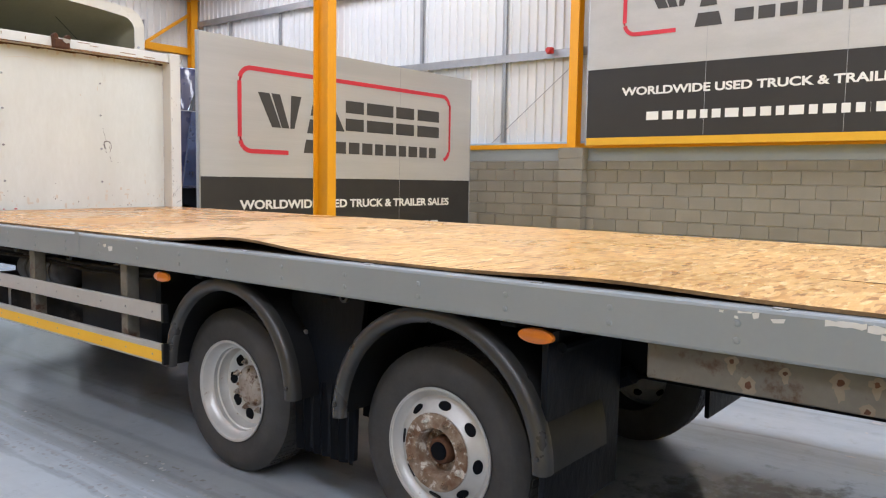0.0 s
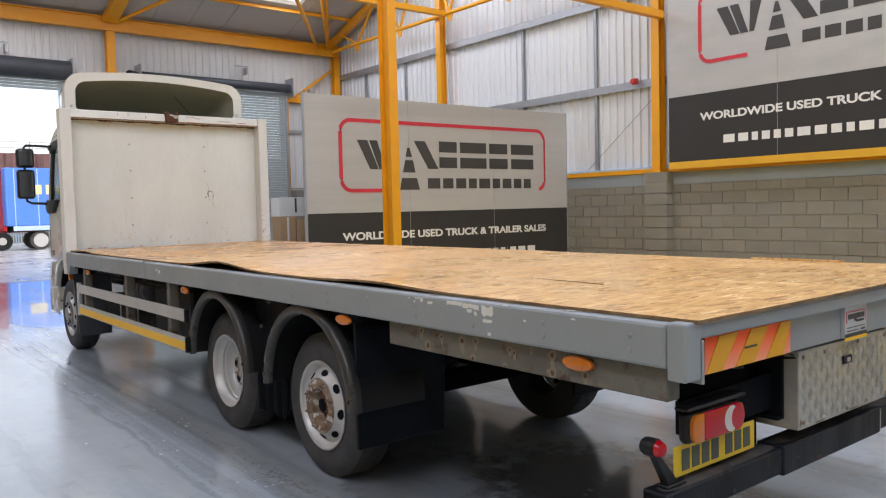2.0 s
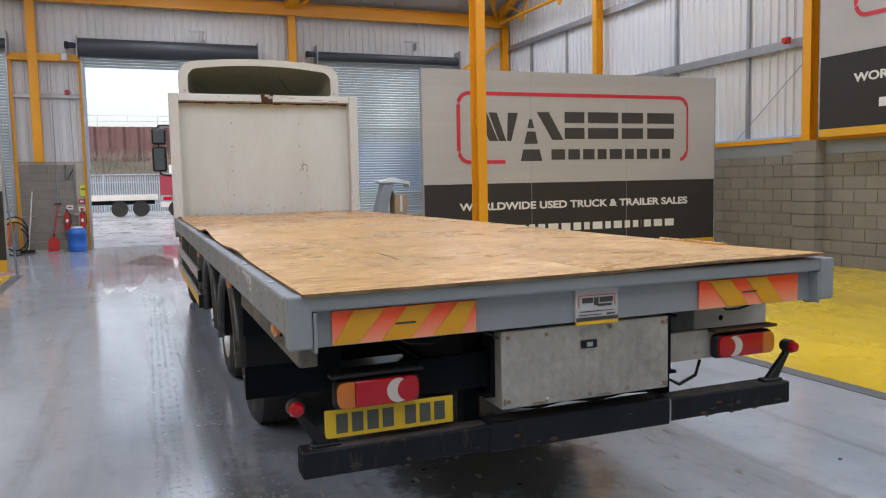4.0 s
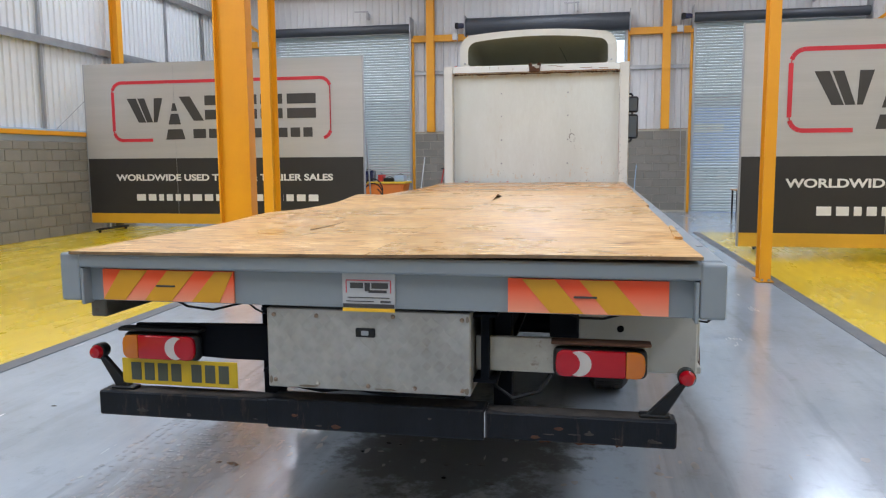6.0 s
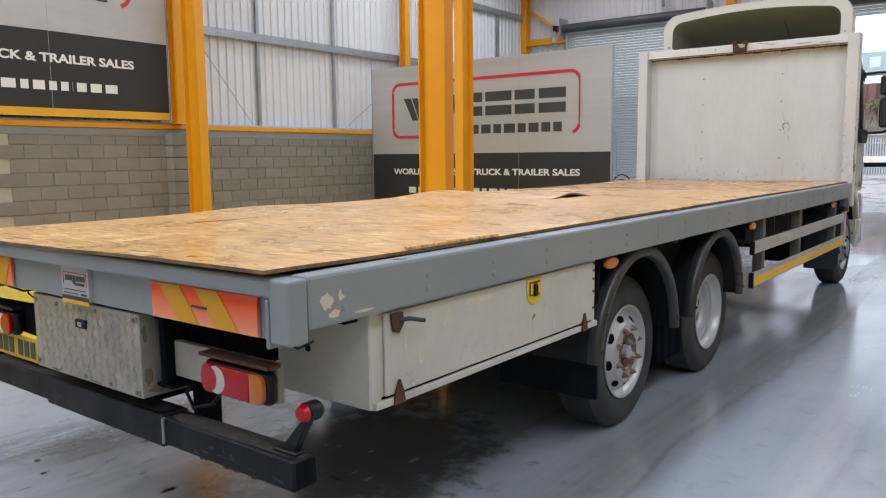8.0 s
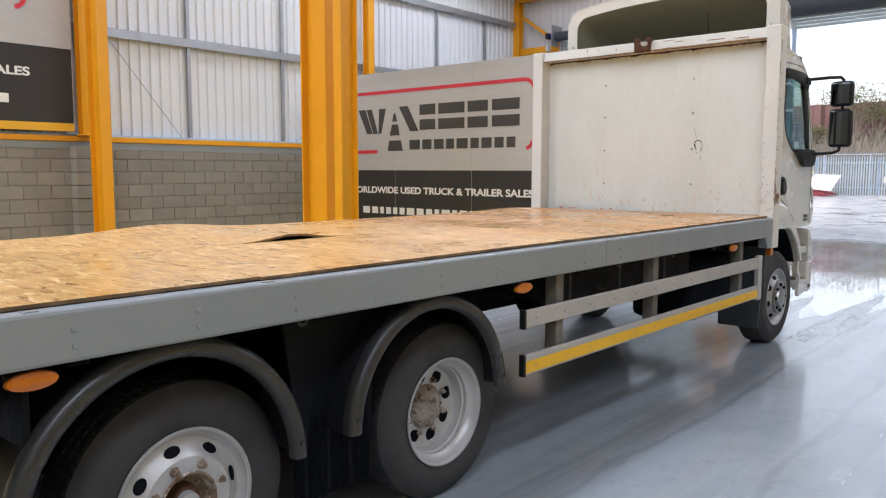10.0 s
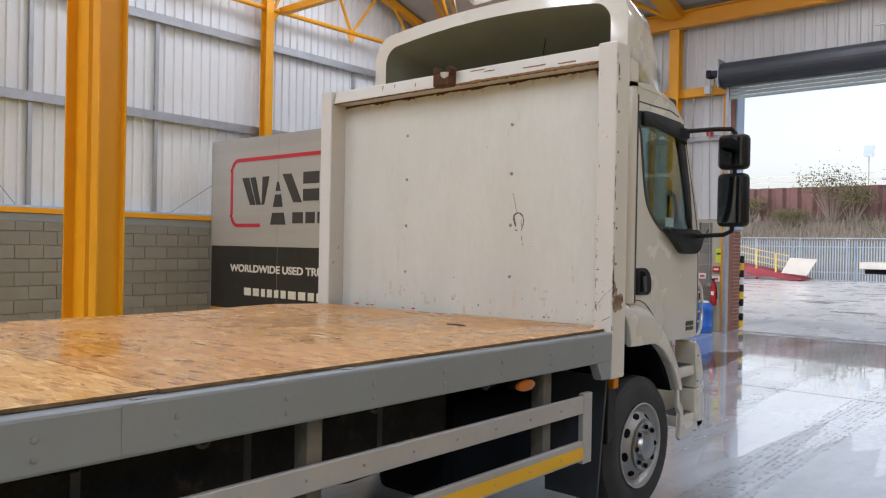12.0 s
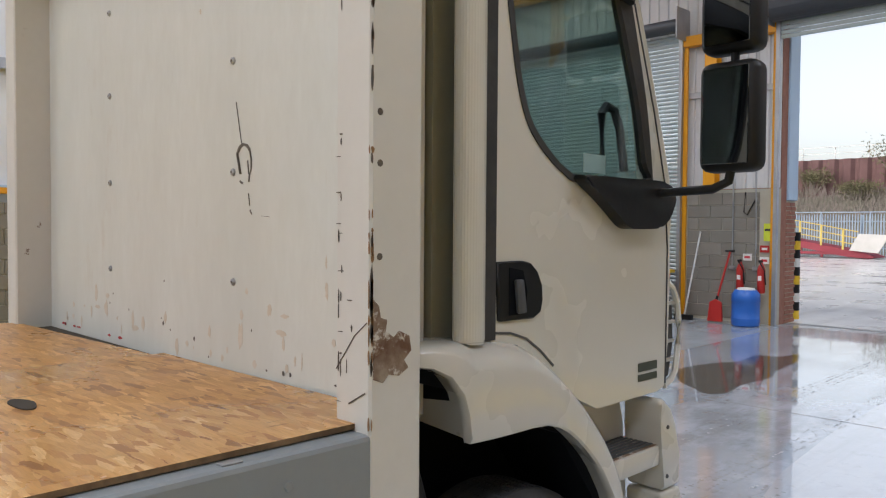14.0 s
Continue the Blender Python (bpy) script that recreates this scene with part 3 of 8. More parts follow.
def beam(p, q, w, h, bm=None, bev=0.004):
    """A straight square-edged bar from p to q, w wide and h deep."""
    out = bm or bmesh.new()
    p, q = Vector(p), Vector(q)
    tmp = box(-w / 2, w / 2, -h / 2, h / 2, -(q - p).length / 2, (q - p).length / 2, bev)
    up = "Y" if abs((q - p).normalized().z) < 0.95 else "X"
    return merge(out, tmp, Matrix.Translation((p + q) / 2) @ (q - p).to_track_quat("Z", up).to_matrix().to_4x4())


def i_outline(w, h, tf=0.022, tw=0.018):
    """An I section: flanges w wide along the first axis, h deep along the second."""
    a, c, t = w / 2, h / 2, tw / 2
    return [(-a, -c), (a, -c), (a, -c + tf), (t, -c + tf), (t, c - tf), (a, c - tf), (a, c), (-a, c), (-a, c - tf), (-t, c - tf), (-t, -c + tf), (-a, -c + tf)]


def turned(profile, n=32, axis="x", at=(0, 0, 0), bm=None, closed=False, far_cap=True):
    """A solid of revolution: profile rows are (place along the axis, radius)."""
    out = bm or bmesh.new()
    tmp = bmesh.new()
    rings = []
    for d, r in profile:
        ring = []
        for i in range(n):
            t = 2 * math.pi * i / n
            c = {"x": (d, r * math.cos(t), r * math.sin(t)), "y": (r * math.cos(t), d, r * math.sin(t)), "z": (r * math.cos(t), r * math.sin(t), d)}[axis]
            ring.append(tmp.verts.new(Vector(c) + Vector(at)))
        rings.append(ring)
    pairs = list(zip(rings, rings[1:])) + ([(rings[-1], rings[0])] if closed else [])
    for A, B in pairs:
        for i in range(n):
            tmp.faces.new((A[i], A[(i + 1) % n], B[(i + 1) % n], B[i]))
    if not closed:
        tmp.faces.new(rings[0][::-1])
        if far_cap:
            tmp.faces.new(rings[-1])
    return merge(out, tmp)


def swept(points, r, n=8, bm=None):
    """A round bar along a bent line."""
    out = bm or bmesh.new()
    pts = [Vector(p) for p in points]
    tmp = bmesh.new()
    rings = []
    for i, p in enumerate(pts):
        d = (pts[min(i + 1, len(pts) - 1)] - pts[max(i - 1, 0)]).normalized()
        q = d.to_track_quat("Z", "Y")
        rings.append([tmp.verts.new(p + q @ Vector((r * math.cos(2 * math.pi * k / n), r * math.sin(2 * math.pi * k / n), 0))) for k in range(n)])
    for A, B in zip(rings, rings[1:]):
        for k in range(n):
            tmp.faces.new((A[k], A[(k + 1) % n], B[(k + 1) % n], B[k]))
    tmp.faces.new(rings[0][::-1])
    tmp.faces.new(rings[-1])
    return merge(out, tmp)


def rounded(points, n=4):
    """A closed outline with its corners softened into a smooth curve through the points."""
    out = []
    k = len(points)
    for i in range(k):
        p0, p1, p2, p3 = (Vector(points[(i + d) % k]) for d in (-1, 0, 1, 2))
        for j in range(n):
            t = j / n
            q = 0.5 * (2 * p1 + (p2 - p0) * t + (2 * p0 - 5 * p1 + 4 * p2 - p3) * t * t + (3 * p1 - p0 - 3 * p2 + p3) * t ** 3)
            out.append((q.x, q.y))
    return out


def text_mesh(words, size, m, depth=0.002, squeeze=None):
    """Words in the built-in font as a bmesh; squeeze sets their whole width."""
    cu = bpy.data.curves.new("words", "FONT")
    cu.body, cu.size, cu.extrude, cu.align_x = words, size, depth, "CENTER"
    cu.offset = size * 0.03
    ob = bpy.data.objects.new("words", cu)
    scene.collection.objects.link(ob)
    me = bpy.data.meshes.new_from_object(ob.evaluated_get(bpy.context.evaluated_depsgraph_get()))
    bpy.data.objects.remove(ob)
    bpy.data.curves.remove(cu)
    bm = bmesh.new()
    bm.from_mesh(me)
    bpy.data.meshes.remove(me)
    if squeeze:
        xs = [v.co.x for v in bm.verts]
        k, mid = squeeze / (max(xs) - min(xs)), (max(xs) + min(xs)) / 2
        for v in bm.verts:
            v.co.x = (v.co.x - mid) * k
    bmesh.ops.transform(bm, matrix=m, verts=bm.verts)
    return bm


def pieces(name, mesh, places, parent):
    """Alike pieces that share one mesh, each an object of its own under a parent that stands at the world's origin."""
    for p in places:
        ob = new(name, mesh)
        ob.parent = parent
        ob.location = p


# ---- the hall ----
DOORS = [(-8.95, -4.62, False), (-2.85, 1.66, True), (3.5, 7.85, False)]  # left edge, right edge, rolled up
DOOR_H = 5.2

single("ground", box(-300, 300, -120, 420, -0.6, -0.03), "yard", "wet grey concrete yard running out to the fence", kind="structure")
single("floor", box(XL - 0.2, XR + 0.2, YB, YF + 0.35, -0.028, 0.0), "floor", "polished grey painted concrete floor with tyre scuffs", kind="structure")
Y_END = 14.1
SKEW = -0.0235


def lane_x(x, y):
    """The painted lanes run a little skew to the walls; x is the place at y = 0."""
    return x + SKEW * y


def lane_strip(x0, x1, z1, wall=None):
    a = [(lane_x(x0, y), y) if x0 != wall else (x0, y) for y in (YB, Y_END)]
    c = [(lane_x(x1, y), y) if x1 != wall else (x1, y) for y in (Y_END, YB)]
    return prism(a + c, "z", 0.001, z1)


LANE_L, LANE_R = -3.48, 3.17
single("yellow_zone", lane_strip(XL, LANE_L - 0.16, 0.005, XL), "yellow_floor", "glossy yellow painted floor bay", kind="structure")
single("yellow_zone", lane_strip(LANE_R + 0.15, XR, 0.005, XR), "yellow_floor", "glossy yellow painted floor bay", kind="structure")
single("floor_line", lane_strip(LANE_L - 0.16, LANE_L, 0.006), "line", "dark grey painted lane line on the floor", kind="structure")
single("floor_line", lane_strip(LANE_R, LANE_R + 0.15, 0.006), "line", "dark grey painted lane line on the floor", kind="structure")
single("floor_joint", box(-3.8, 2.8, Y_END, Y_END + 0.012, 0.0005, 0.0025), "track", "thin saw-cut joint across the concrete floor", kind="structure")


def sheet(name, axis, a0, a1, z0, z1, plane, face, mat, pitch=0.2, rib=0.036):
    """Trapezoid-profiled wall sheet. axis: the way it runs; plane: its place on the other axis; face: +1 or -1 for the ribs' side; z1 may be a rule."""
    bm = bmesh.new()
    rows = []
    n = max(1, round((a1 - a0) / pitch))
    step = (a1 - a0) / n
    prof = [(0.0, 0), (0.62, 0), (0.7, 1), (0.92, 1)]
    pts = [(a0 + (i + u) * step, k) for i in range(n) for u, k in prof] + [(a1, 0)]
    for a, k in pts:
        top = z1(a) if callable(z1) else z1
        d = plane + face * rib * k
        rows.append([bm.verts.new((d, a, z) if axis == "y" else (a, d, z)) for z in (z0, top)])
    for A, B in zip(rows, rows[1:]):
        bm.faces.new((A[0], B[0], B[1], A[1]))
    return bm


wall_tops = {}
for nm, x0, x1, side, rail_z in (("wall_left", XL - 0.35, XL - 0.08, 1, 2.1), ("wall_right", XR + 0.08, XR + 0.35, -1, 2.21)):
    gable = [(YB, 0), (YF + 0.4, 0), (YF + 0.4, EAVES + 0.1), (RIDGE, roof_z(RIDGE) + 0.15), (YB, roof_z(YB) + 0.1)]
    wall = single(nm, prism(gable, "x", x0, x1), "clad", "gable wall, concrete block below white profiled sheet", kind="structure")
    wall_tops[nm] = wall
    px = XL - 0.04 if side > 0 else XR + 0.04
    part("wall_sheet", sheet("s", "y", YB, YF, rail_z + 0.04, lambda y: roof_z(y) - 0.05, px, side, "clad"), "clad", wall, "white profiled steel wall sheet")
    # block base with its capping and yellow rail
    w0, w1 = (XL - 0.06, XL + 0.15) if side > 0 else (XR - 0.15, XR + 0.06)
    core = (w0, w1 - 0.012) if side > 0 else (w0 + 0.012, w1)
    part("mortar_core", box(core[0], core[1], YB, YF, 0, 1.97), "mortar", wall)
    part("capping", box(w0, w1, YB, YF, 1.97, rail_z - 0.002, 0.004), "bed_grey", wall, "grey capping strip on the block wall")
    r0, r1 = (w0, w1 + 0.03) if side > 0 else (w0 - 0.03, w1)
    part("base_rail", box(r0, r1, YB, YF - 0.05, rail_z, rail_z + 0.09, 0.006), "steel_yellow", wall, "yellow painted steel base rail")
    part("drip_flashing", box(w0, w1 - 0.02 if side > 0 else w1, YB, YF - 0.05, rail_z + 0.092, rail_z + 0.13, 0.003), "blue_trim", wall, "pale blue-grey flashing along the rail")
    # galvanised sheeting rails and uprights
    for z in (4.1, 5.93):
        q0, q1 = (XL - 0.005, XL + 0.09) if side > 0 else (XR - 0.09, XR + 0.005)
        bmr = box(q0, q1, YB, YF - 0.05, z - 0.012, z + 0.01)
        lip = (q1 - 0.012, q1) if side > 0 else (q0, q0 + 0.012)
        box(lip[0], lip[1], YB, YF - 0.05, z - 0.15, z - 0.0125, bm=bmr)
        part("sheeting_rail", bmr, "galv", wall, "galvanised sheeting rail")
    for y in (-7.6, -3.2, -1.0, 3.3, 5.5, 9.3 if side > 0 else 9.65, 11.55 if side > 0 else 11.86, 16.6, 18.7):
        q0, q1 = (XL - 0.004, XL + 0.05) if side > 0 else (XR - 0.05, XR + 0.004)
        for z0, z1 in ((rail_z + 0.132, 3.945), (4.115, 5.775)):
            part("upright", box(q0, q1, y - 0.035, y + 0.035, z0, z1), "galv", wall, "thin galvanised upright")

# the left wall stands a little skew to the rest
SKEW_WALL = 0.026
turn_wall = Matrix.Translation((XL + 0.04, YF, 0)) @ Matrix.Rotation(SKEW_WALL, 4, "Z") @ Matrix.Translation((-XL, -YF, 0))
wall_tops["wall_left"].matrix_world = turn_wall

# front wall round the three shutter openings
front = single("wall_front", box(XL - 0.08, XR + 0.08, YF + 0.08, YF + 0.32, DOOR_H, EAVES + 0.1), "clad_grey", "eaves wall of grey profiled sheet over block piers", kind="structure")
edges = [XL - 0.08] + [e for d in DOORS for e in d[:2]] + [XR + 0.08]
PIERS = [(edges[i], edges[i + 1]) for i in range(0, 8, 2)]
part("wall_sheet", sheet("s", "x", XL, XR, DOOR_H + 0.002, EAVES, YF + 0.04, -1, "clad_grey", 0.2, 0.025), "clad_grey", front, "pale grey profiled steel sheet")
for x0, x1 in PIERS:
    part("pier_backing", box(x0 + 0.002, x1 - 0.002, YF + 0.08, YF + 0.318, 0, DOOR_H - 0.002), "brick", front)
    part("wall_sheet", sheet("s", "x", x0, x1, 2.37, DOOR_H, YF + 0.04, -1, "clad_grey", 0.2, 0.025), "clad_grey", front, "pale grey profiled steel sheet")
    part("mortar_core", box(x0, x1, YF - 0.058, YF + 0.078, 0, 2.355), "mortar", front)
    part("sheeting_rail", box(x0 + 0.1, x1 - 0.1, YF - 0.04, YF + 0.012, 4.05, 4.16, 0.004), "galv", front, "galvanised sheeting rail")
    part("door_rail", box(x0 + 0.02, x1 - 0.02, YF - 0.16, YF + 0.01, 5.0, 5.19, 0.006), "steel_yellow", front, "yellow painted steel door rail")
    for xx in (x0 + 0.02, x1 - 0.1):
        part("jamb_post", box(xx, xx + 0.08, YF - 0.11, YF - 0.062, 0, 4.998, 0.004), "steel_yellow", front, "yellow painted steel jamb")

# Unseen wall, added to close the hall and bounce light
single("closing_wall", box(XL - 0.08, XR + 0.08, YB - 0.3, YB, 0, EAVES + 0.1), "clad", "unseen plain white wall added to close the hall", kind="structure")

# roof: two slopes with the rooflights cut through
roof_bm = bmesh.new()
for lo, hi in ((RIDGE, YF + 0.4), (YB, RIDGE)):
    ys = sorted({lo, hi, *(v for r in ROOFLIGHTS for v in r[1:] if lo <= v <= hi)})
    xs = sorted({XL - 0.35, XR + 0.35, *(r[0] + d for r in ROOFLIGHTS for d in (-0.6, 0.6))})
    for a, c in zip(xs, xs[1:]):
        for p, q in zip(ys, ys[1:]):
            if any(abs((a + c) / 2 - r[0]) < 0.5 and r[1] < (p + q) / 2 < r[2] for r in ROOFLIGHTS):
                continue
            vs = [roof_bm.verts.new((x, y, roof_z(y) + dz)) for dz in (0.08, 0.2) for x, y in ((a, p), (c, p), (c, q), (a, q))]
            for f in ((0, 1, 2, 3), (7, 6, 5, 4), (0, 4, 5, 1), (1, 5, 6, 2), (2, 6, 7, 3), (3, 7, 4, 0)):
                roof_bm.faces.new([vs[k] for k in f])
x = XL + 0.5
while x < XR:
    if not any(abs(x - r[0]) < 0.7 for r in ROOFLIGHTS):
        for lo, hi in ((RIDGE, YF), (YB, RIDGE)):
            beam((x, lo, roof_z(lo) + 0.075), (x, hi, roof_z(hi) + 0.075), 0.05, 0.03, roof_bm, 0)
    x += 1.0
single("ceiling", roof_bm, "roof", "grey ribbed underside of the pitched roof", kind="structure")

# ---- yellow steel frame ----
BAYS = {1: (-5.45, 0.1, 7.16, 13.9), -1: (-5.45, 0.4, 7.9, 14.7)}


def wall_x(y):
    """The place of the left wall's block face."""
    return XL + 0.2 + SKEW_WALL * (YF - y)


for y in BAYS[1][:3]:
    px = wall_x(y) + 0.655
    col = thing("steel_column", "deep yellow painted steel column standing before the gable wall", "column", (px, y, 0), "wall columns")
    part("shaft", prism([(px + v, y + u) for u, v in i_outline(0.18, 0.41)], "z", 0.026, roof_z(y) - 0.12), "steel_yellow", col)
    part("base_plate", box(px - 0.24, px + 0.24, y - 0.15, y + 0.15, 0.0055, 0.025, 0.003), "steel_yellow", col)
for side in (1, -1):
    for y in BAYS[side]:
        px, foot = (wall_x(y) + 0.115, 2.195) if side > 0 else (XR - 0.25, 2.215)
        col = thing("steel_column", "slim yellow painted steel column on a block pilaster of the gable wall", "column", (px, y, foot), "wall columns")
        part("shaft", prism([(px + v, y + u) for u, v in i_outline(0.18, 0.2, 0.014, 0.012)], "z", foot + 0.02, roof_z(y) - 0.12), "steel_yellow", col)
        part("base_plate", box(px - 0.12, px + 0.12, y - 0.13, y + 0.13, foot, foot + 0.019, 0.003), "steel_yellow", col)
for px in (-10.45, -4.0, 2.75, 9.62):
    col = thing("steel_column", "yellow painted steel column on the block pier of the front wall", "column", (px, YF - 0.14, 2.36), "front wall columns")
    part("shaft", prism([(px + u, YF - 0.17 + v) for u, v in i_outline(0.22, 0.2)], "z", 2.36, 6.5), "steel_yellow", col)
eave = thing("eaves_beam", "deep yellow painted steel eaves beam", "beam", (0, YF - 0.2, 6.5))
part("web", prism([(YF - 0.2 + u, 6.69 + v) for u, v in i_outline(0.2, 0.36)], "x", XL + 0.05, XR - 0.05), "steel_yellow", eave)
# broad and slim column side by side, and a single one, I sections with base plates
for cx, cy, w, d, turn, lab in ((-4.13, 7.52, 0.48, 0.2, True, "broad yellow painted steel column at the lane edge"), (-3.602, 7.49, 0.135, 0.26, False, "slim yellow painted steel column beside a broader one"),
                                (2.935, 7.62, 0.135, 0.25, False, "slim yellow painted steel column at the lane edge")):
    col = thing("steel_column", lab, "column", (cx, cy, 0), "hall columns")
    outline = [(cx + v, cy + u) for u, v in i_outline(d, w)] if turn else [(cx + u, cy + v) for u, v in i_outline(w, d, 0.018, 0.012)]
    part("shaft", prism(outline, "z", 0.021, roof_z(cy) - 0.3), "steel_yellow", col)
    part("base_plate", box(cx - w / 2 - 0.03, cx + w / 2 + 0.03, cy - d / 2 - 0.05, cy + d / 2 + 0.05, 0.0065, 0.02, 0.003), "steel_yellow", col)
    for bxs in (-1, 1):
        part("base_bolt", turned([(0.02, 0.018), (0.045, 0.016)], 6, "z", (cx + bxs * w * 0.3, cy - d / 2 - 0.03, 0)), "galv", col)
# rafters over the inner columns and the door posts
for px in (-4.0, 2.75):
    for lo, hi in ((RIDGE, YF - 0.25), (YB, RIDGE)):
        raf = thing("rafter", "yellow painted steel roof rafter", "beam", (px, lo, roof_z(lo)), "rafters")
        part("web", beam((px, lo, roof_z(lo) - 0.12), (px, hi, roof_z(hi) - 0.12), 0.36, 0.2), "steel_yellow", raf)
# gable trusses: top chord under the roof, bottom chord, zigzag members with gussets
for px in (XL + 0.42, XR - 0.42):
    tr = thing("gable_truss", "yellow painted lattice truss along the gable wall", "roof truss", (px, RIDGE, 6.6), "gable trusses")
    for lo, hi in ((RIDGE, YF - 0.3), (YB, RIDGE)):
        part("top_chord", beam((px, lo, roof_z(lo) - 0.1), (px, hi, roof_z(hi) - 0.1), 0.2, 0.16), "steel_yellow", tr)
    part("bottom_chord", rod((px, YB, 6.55), (px, YF - 0.4, 6.62), 0.05, 12), "steel_yellow", tr)
    nodes_y = [YF - 1.9 - 2.2 * i for i in range(12)]
    for y in nodes_y:
        if y - 1.1 > YB:
            for e in (y - 0.85, y + 0.85):
                part("lattice_bar", rod((px, y, 6.6), (px, e, min(roof_z(e) - 0.15, 8.6)), 0.035, 8), "steel_yellow", tr)
            part("gusset", prism([(y - 0.16, 6.62), (y + 0.16, 6.62), (y + 0.05, 6.4), (y - 0.05, 6.4)], "x", px - 0.012, px + 0.012), "steel_yellow", tr)
# tie beams from wall columns into the hall
for x0, x1, y, z in ((9.4, 3.0, 7.72, 5.22), (9.4, 4.2, 14.3, 6.62), (-10.2, -4.9, 14.3, 6.62), (-10.2, -4.62, 7.72, 5.6)):
    tie = thing("tie_beam", "yellow painted steel tie beam between columns", "beam", (x0, y, z), "tie beams")
    part("bar", beam((x0, y, z), (x1, y, z), 0.14, 0.14), "steel_yellow", tie)
# purlins and diagonal roof braces
for i in range(9):
    y = YF - 1.6 - 1.65 * i
    if y > RIDGE:
        pu = thing("purlin", "thin yellow roof purlin", "beam", (0, y, roof_z(y)), "purlins")
        part("bar", box(XL + 0.1, XR - 0.1, y - 0.03, y + 0.03, roof_z(y) - 0.02, roof_z(y) + 0.07), "steel_yellow", pu)
for p, q in (((9.3, 20.1, 6.75), (6.0, 15.0, 8.3)), ((2.9, 20.1, 6.75), (6.3, 15.0, 8.3)), ((9.3, 20.1, 6.75), (7.6, 17.2, 7.6)), ((-10.1, 20.1, 6.75), (-7.0, 15.0, 8.3)), ((-4.1, 20.1, 6.75), (-7.2, 15.0, 8.3)), ((-10.1, 20.1, 6.75), (-8.6, 17.2, 7.6)),
              ((5.0, 14.3, 6.65), (8.9, 20.1, 6.75)), ((-5.6, 14.3, 6.65), (-9.9, 20.1, 6.75))):
    br = thing("roof_brace", "yellow tubular roof brace", "beam", p, "roof braces")
    part("tube", rod(p, q, 0.05, 10), "steel_yellow", br)
for s, px in ((1, 9.5), (-1, -10.3)):
    br = thing("corner_brace", "yellow diagonal corner brace on the front wall", "beam", (px, YF - 0.14, 5.1), "corner braces")
    part("bar", beam((px, YF - 0.14, 6.1), (px - s * 1.35, YF - 0.14, 5.15), 0.08, 0.08), "steel_yellow", br)
for p, q in (((XR - 0.02, 7.9, 3.95), (XR - 0.02, 10.0, 2.3)), ((wall_x(7.7) - 0.12, 7.7, 3.95), (wall_x(9.1) - 0.12, 9.1, 2.24)), ((wall_x(13.7) - 0.12, 13.7, 3.4), (wall_x(11.9) - 0.12, 11.9, 2.24))):
    br = thing("wall_brace_rod", "thin grey diagonal bracing rod on the wall sheet", "brace", p, "wall bracing")
    part("rod", rod(p, q, 0.009, 6), "galv", br)


def sounder(at, s):
    ob = thing("fire_alarm_sounder", "small red alarm sounder fixed on a sheeting rail", "alarm", at, "alarm sounders")
    part("body", turned([(0, 0.05), (0.05, 0.055), (0.09, 0.035)], 14, "x", at if s > 0 else (at[0] - 0.09, at[1], at[2])), "red_paint", ob)
    part("back_plate", box(at[0] - 0.04, at[0] + 0.05, at[1] - 0.06, at[1] + 0.06, at[2] - 0.06, at[2] + 0.06, 0.01), "red_paint", ob)


sounder((XR - 0.2, 8.5, 4.08), -1)
sounder((wall_x(7.6) - 0.09, 7.6, 4.08), 1)
sounder((-3.25, YF - 0.12, 4.2), 1)
sounder((8.55, YF - 0.12, 4.2), 1)

# ---- roller shutter doors ----


def slat_mesh(width):
    prof = [(0.0, 0.0), (0.006, 0.012), (0.014, 0.03), (0.014, 0.05), (0.006, 0.066), (0.0, 0.07), (-0.004, 0.066), (-0.004, 0.006)]
    bm = prism([(-u, v) for u, v in prof], "x", -width / 2, width / 2)
    return finish(bm, "slat", "shutter")


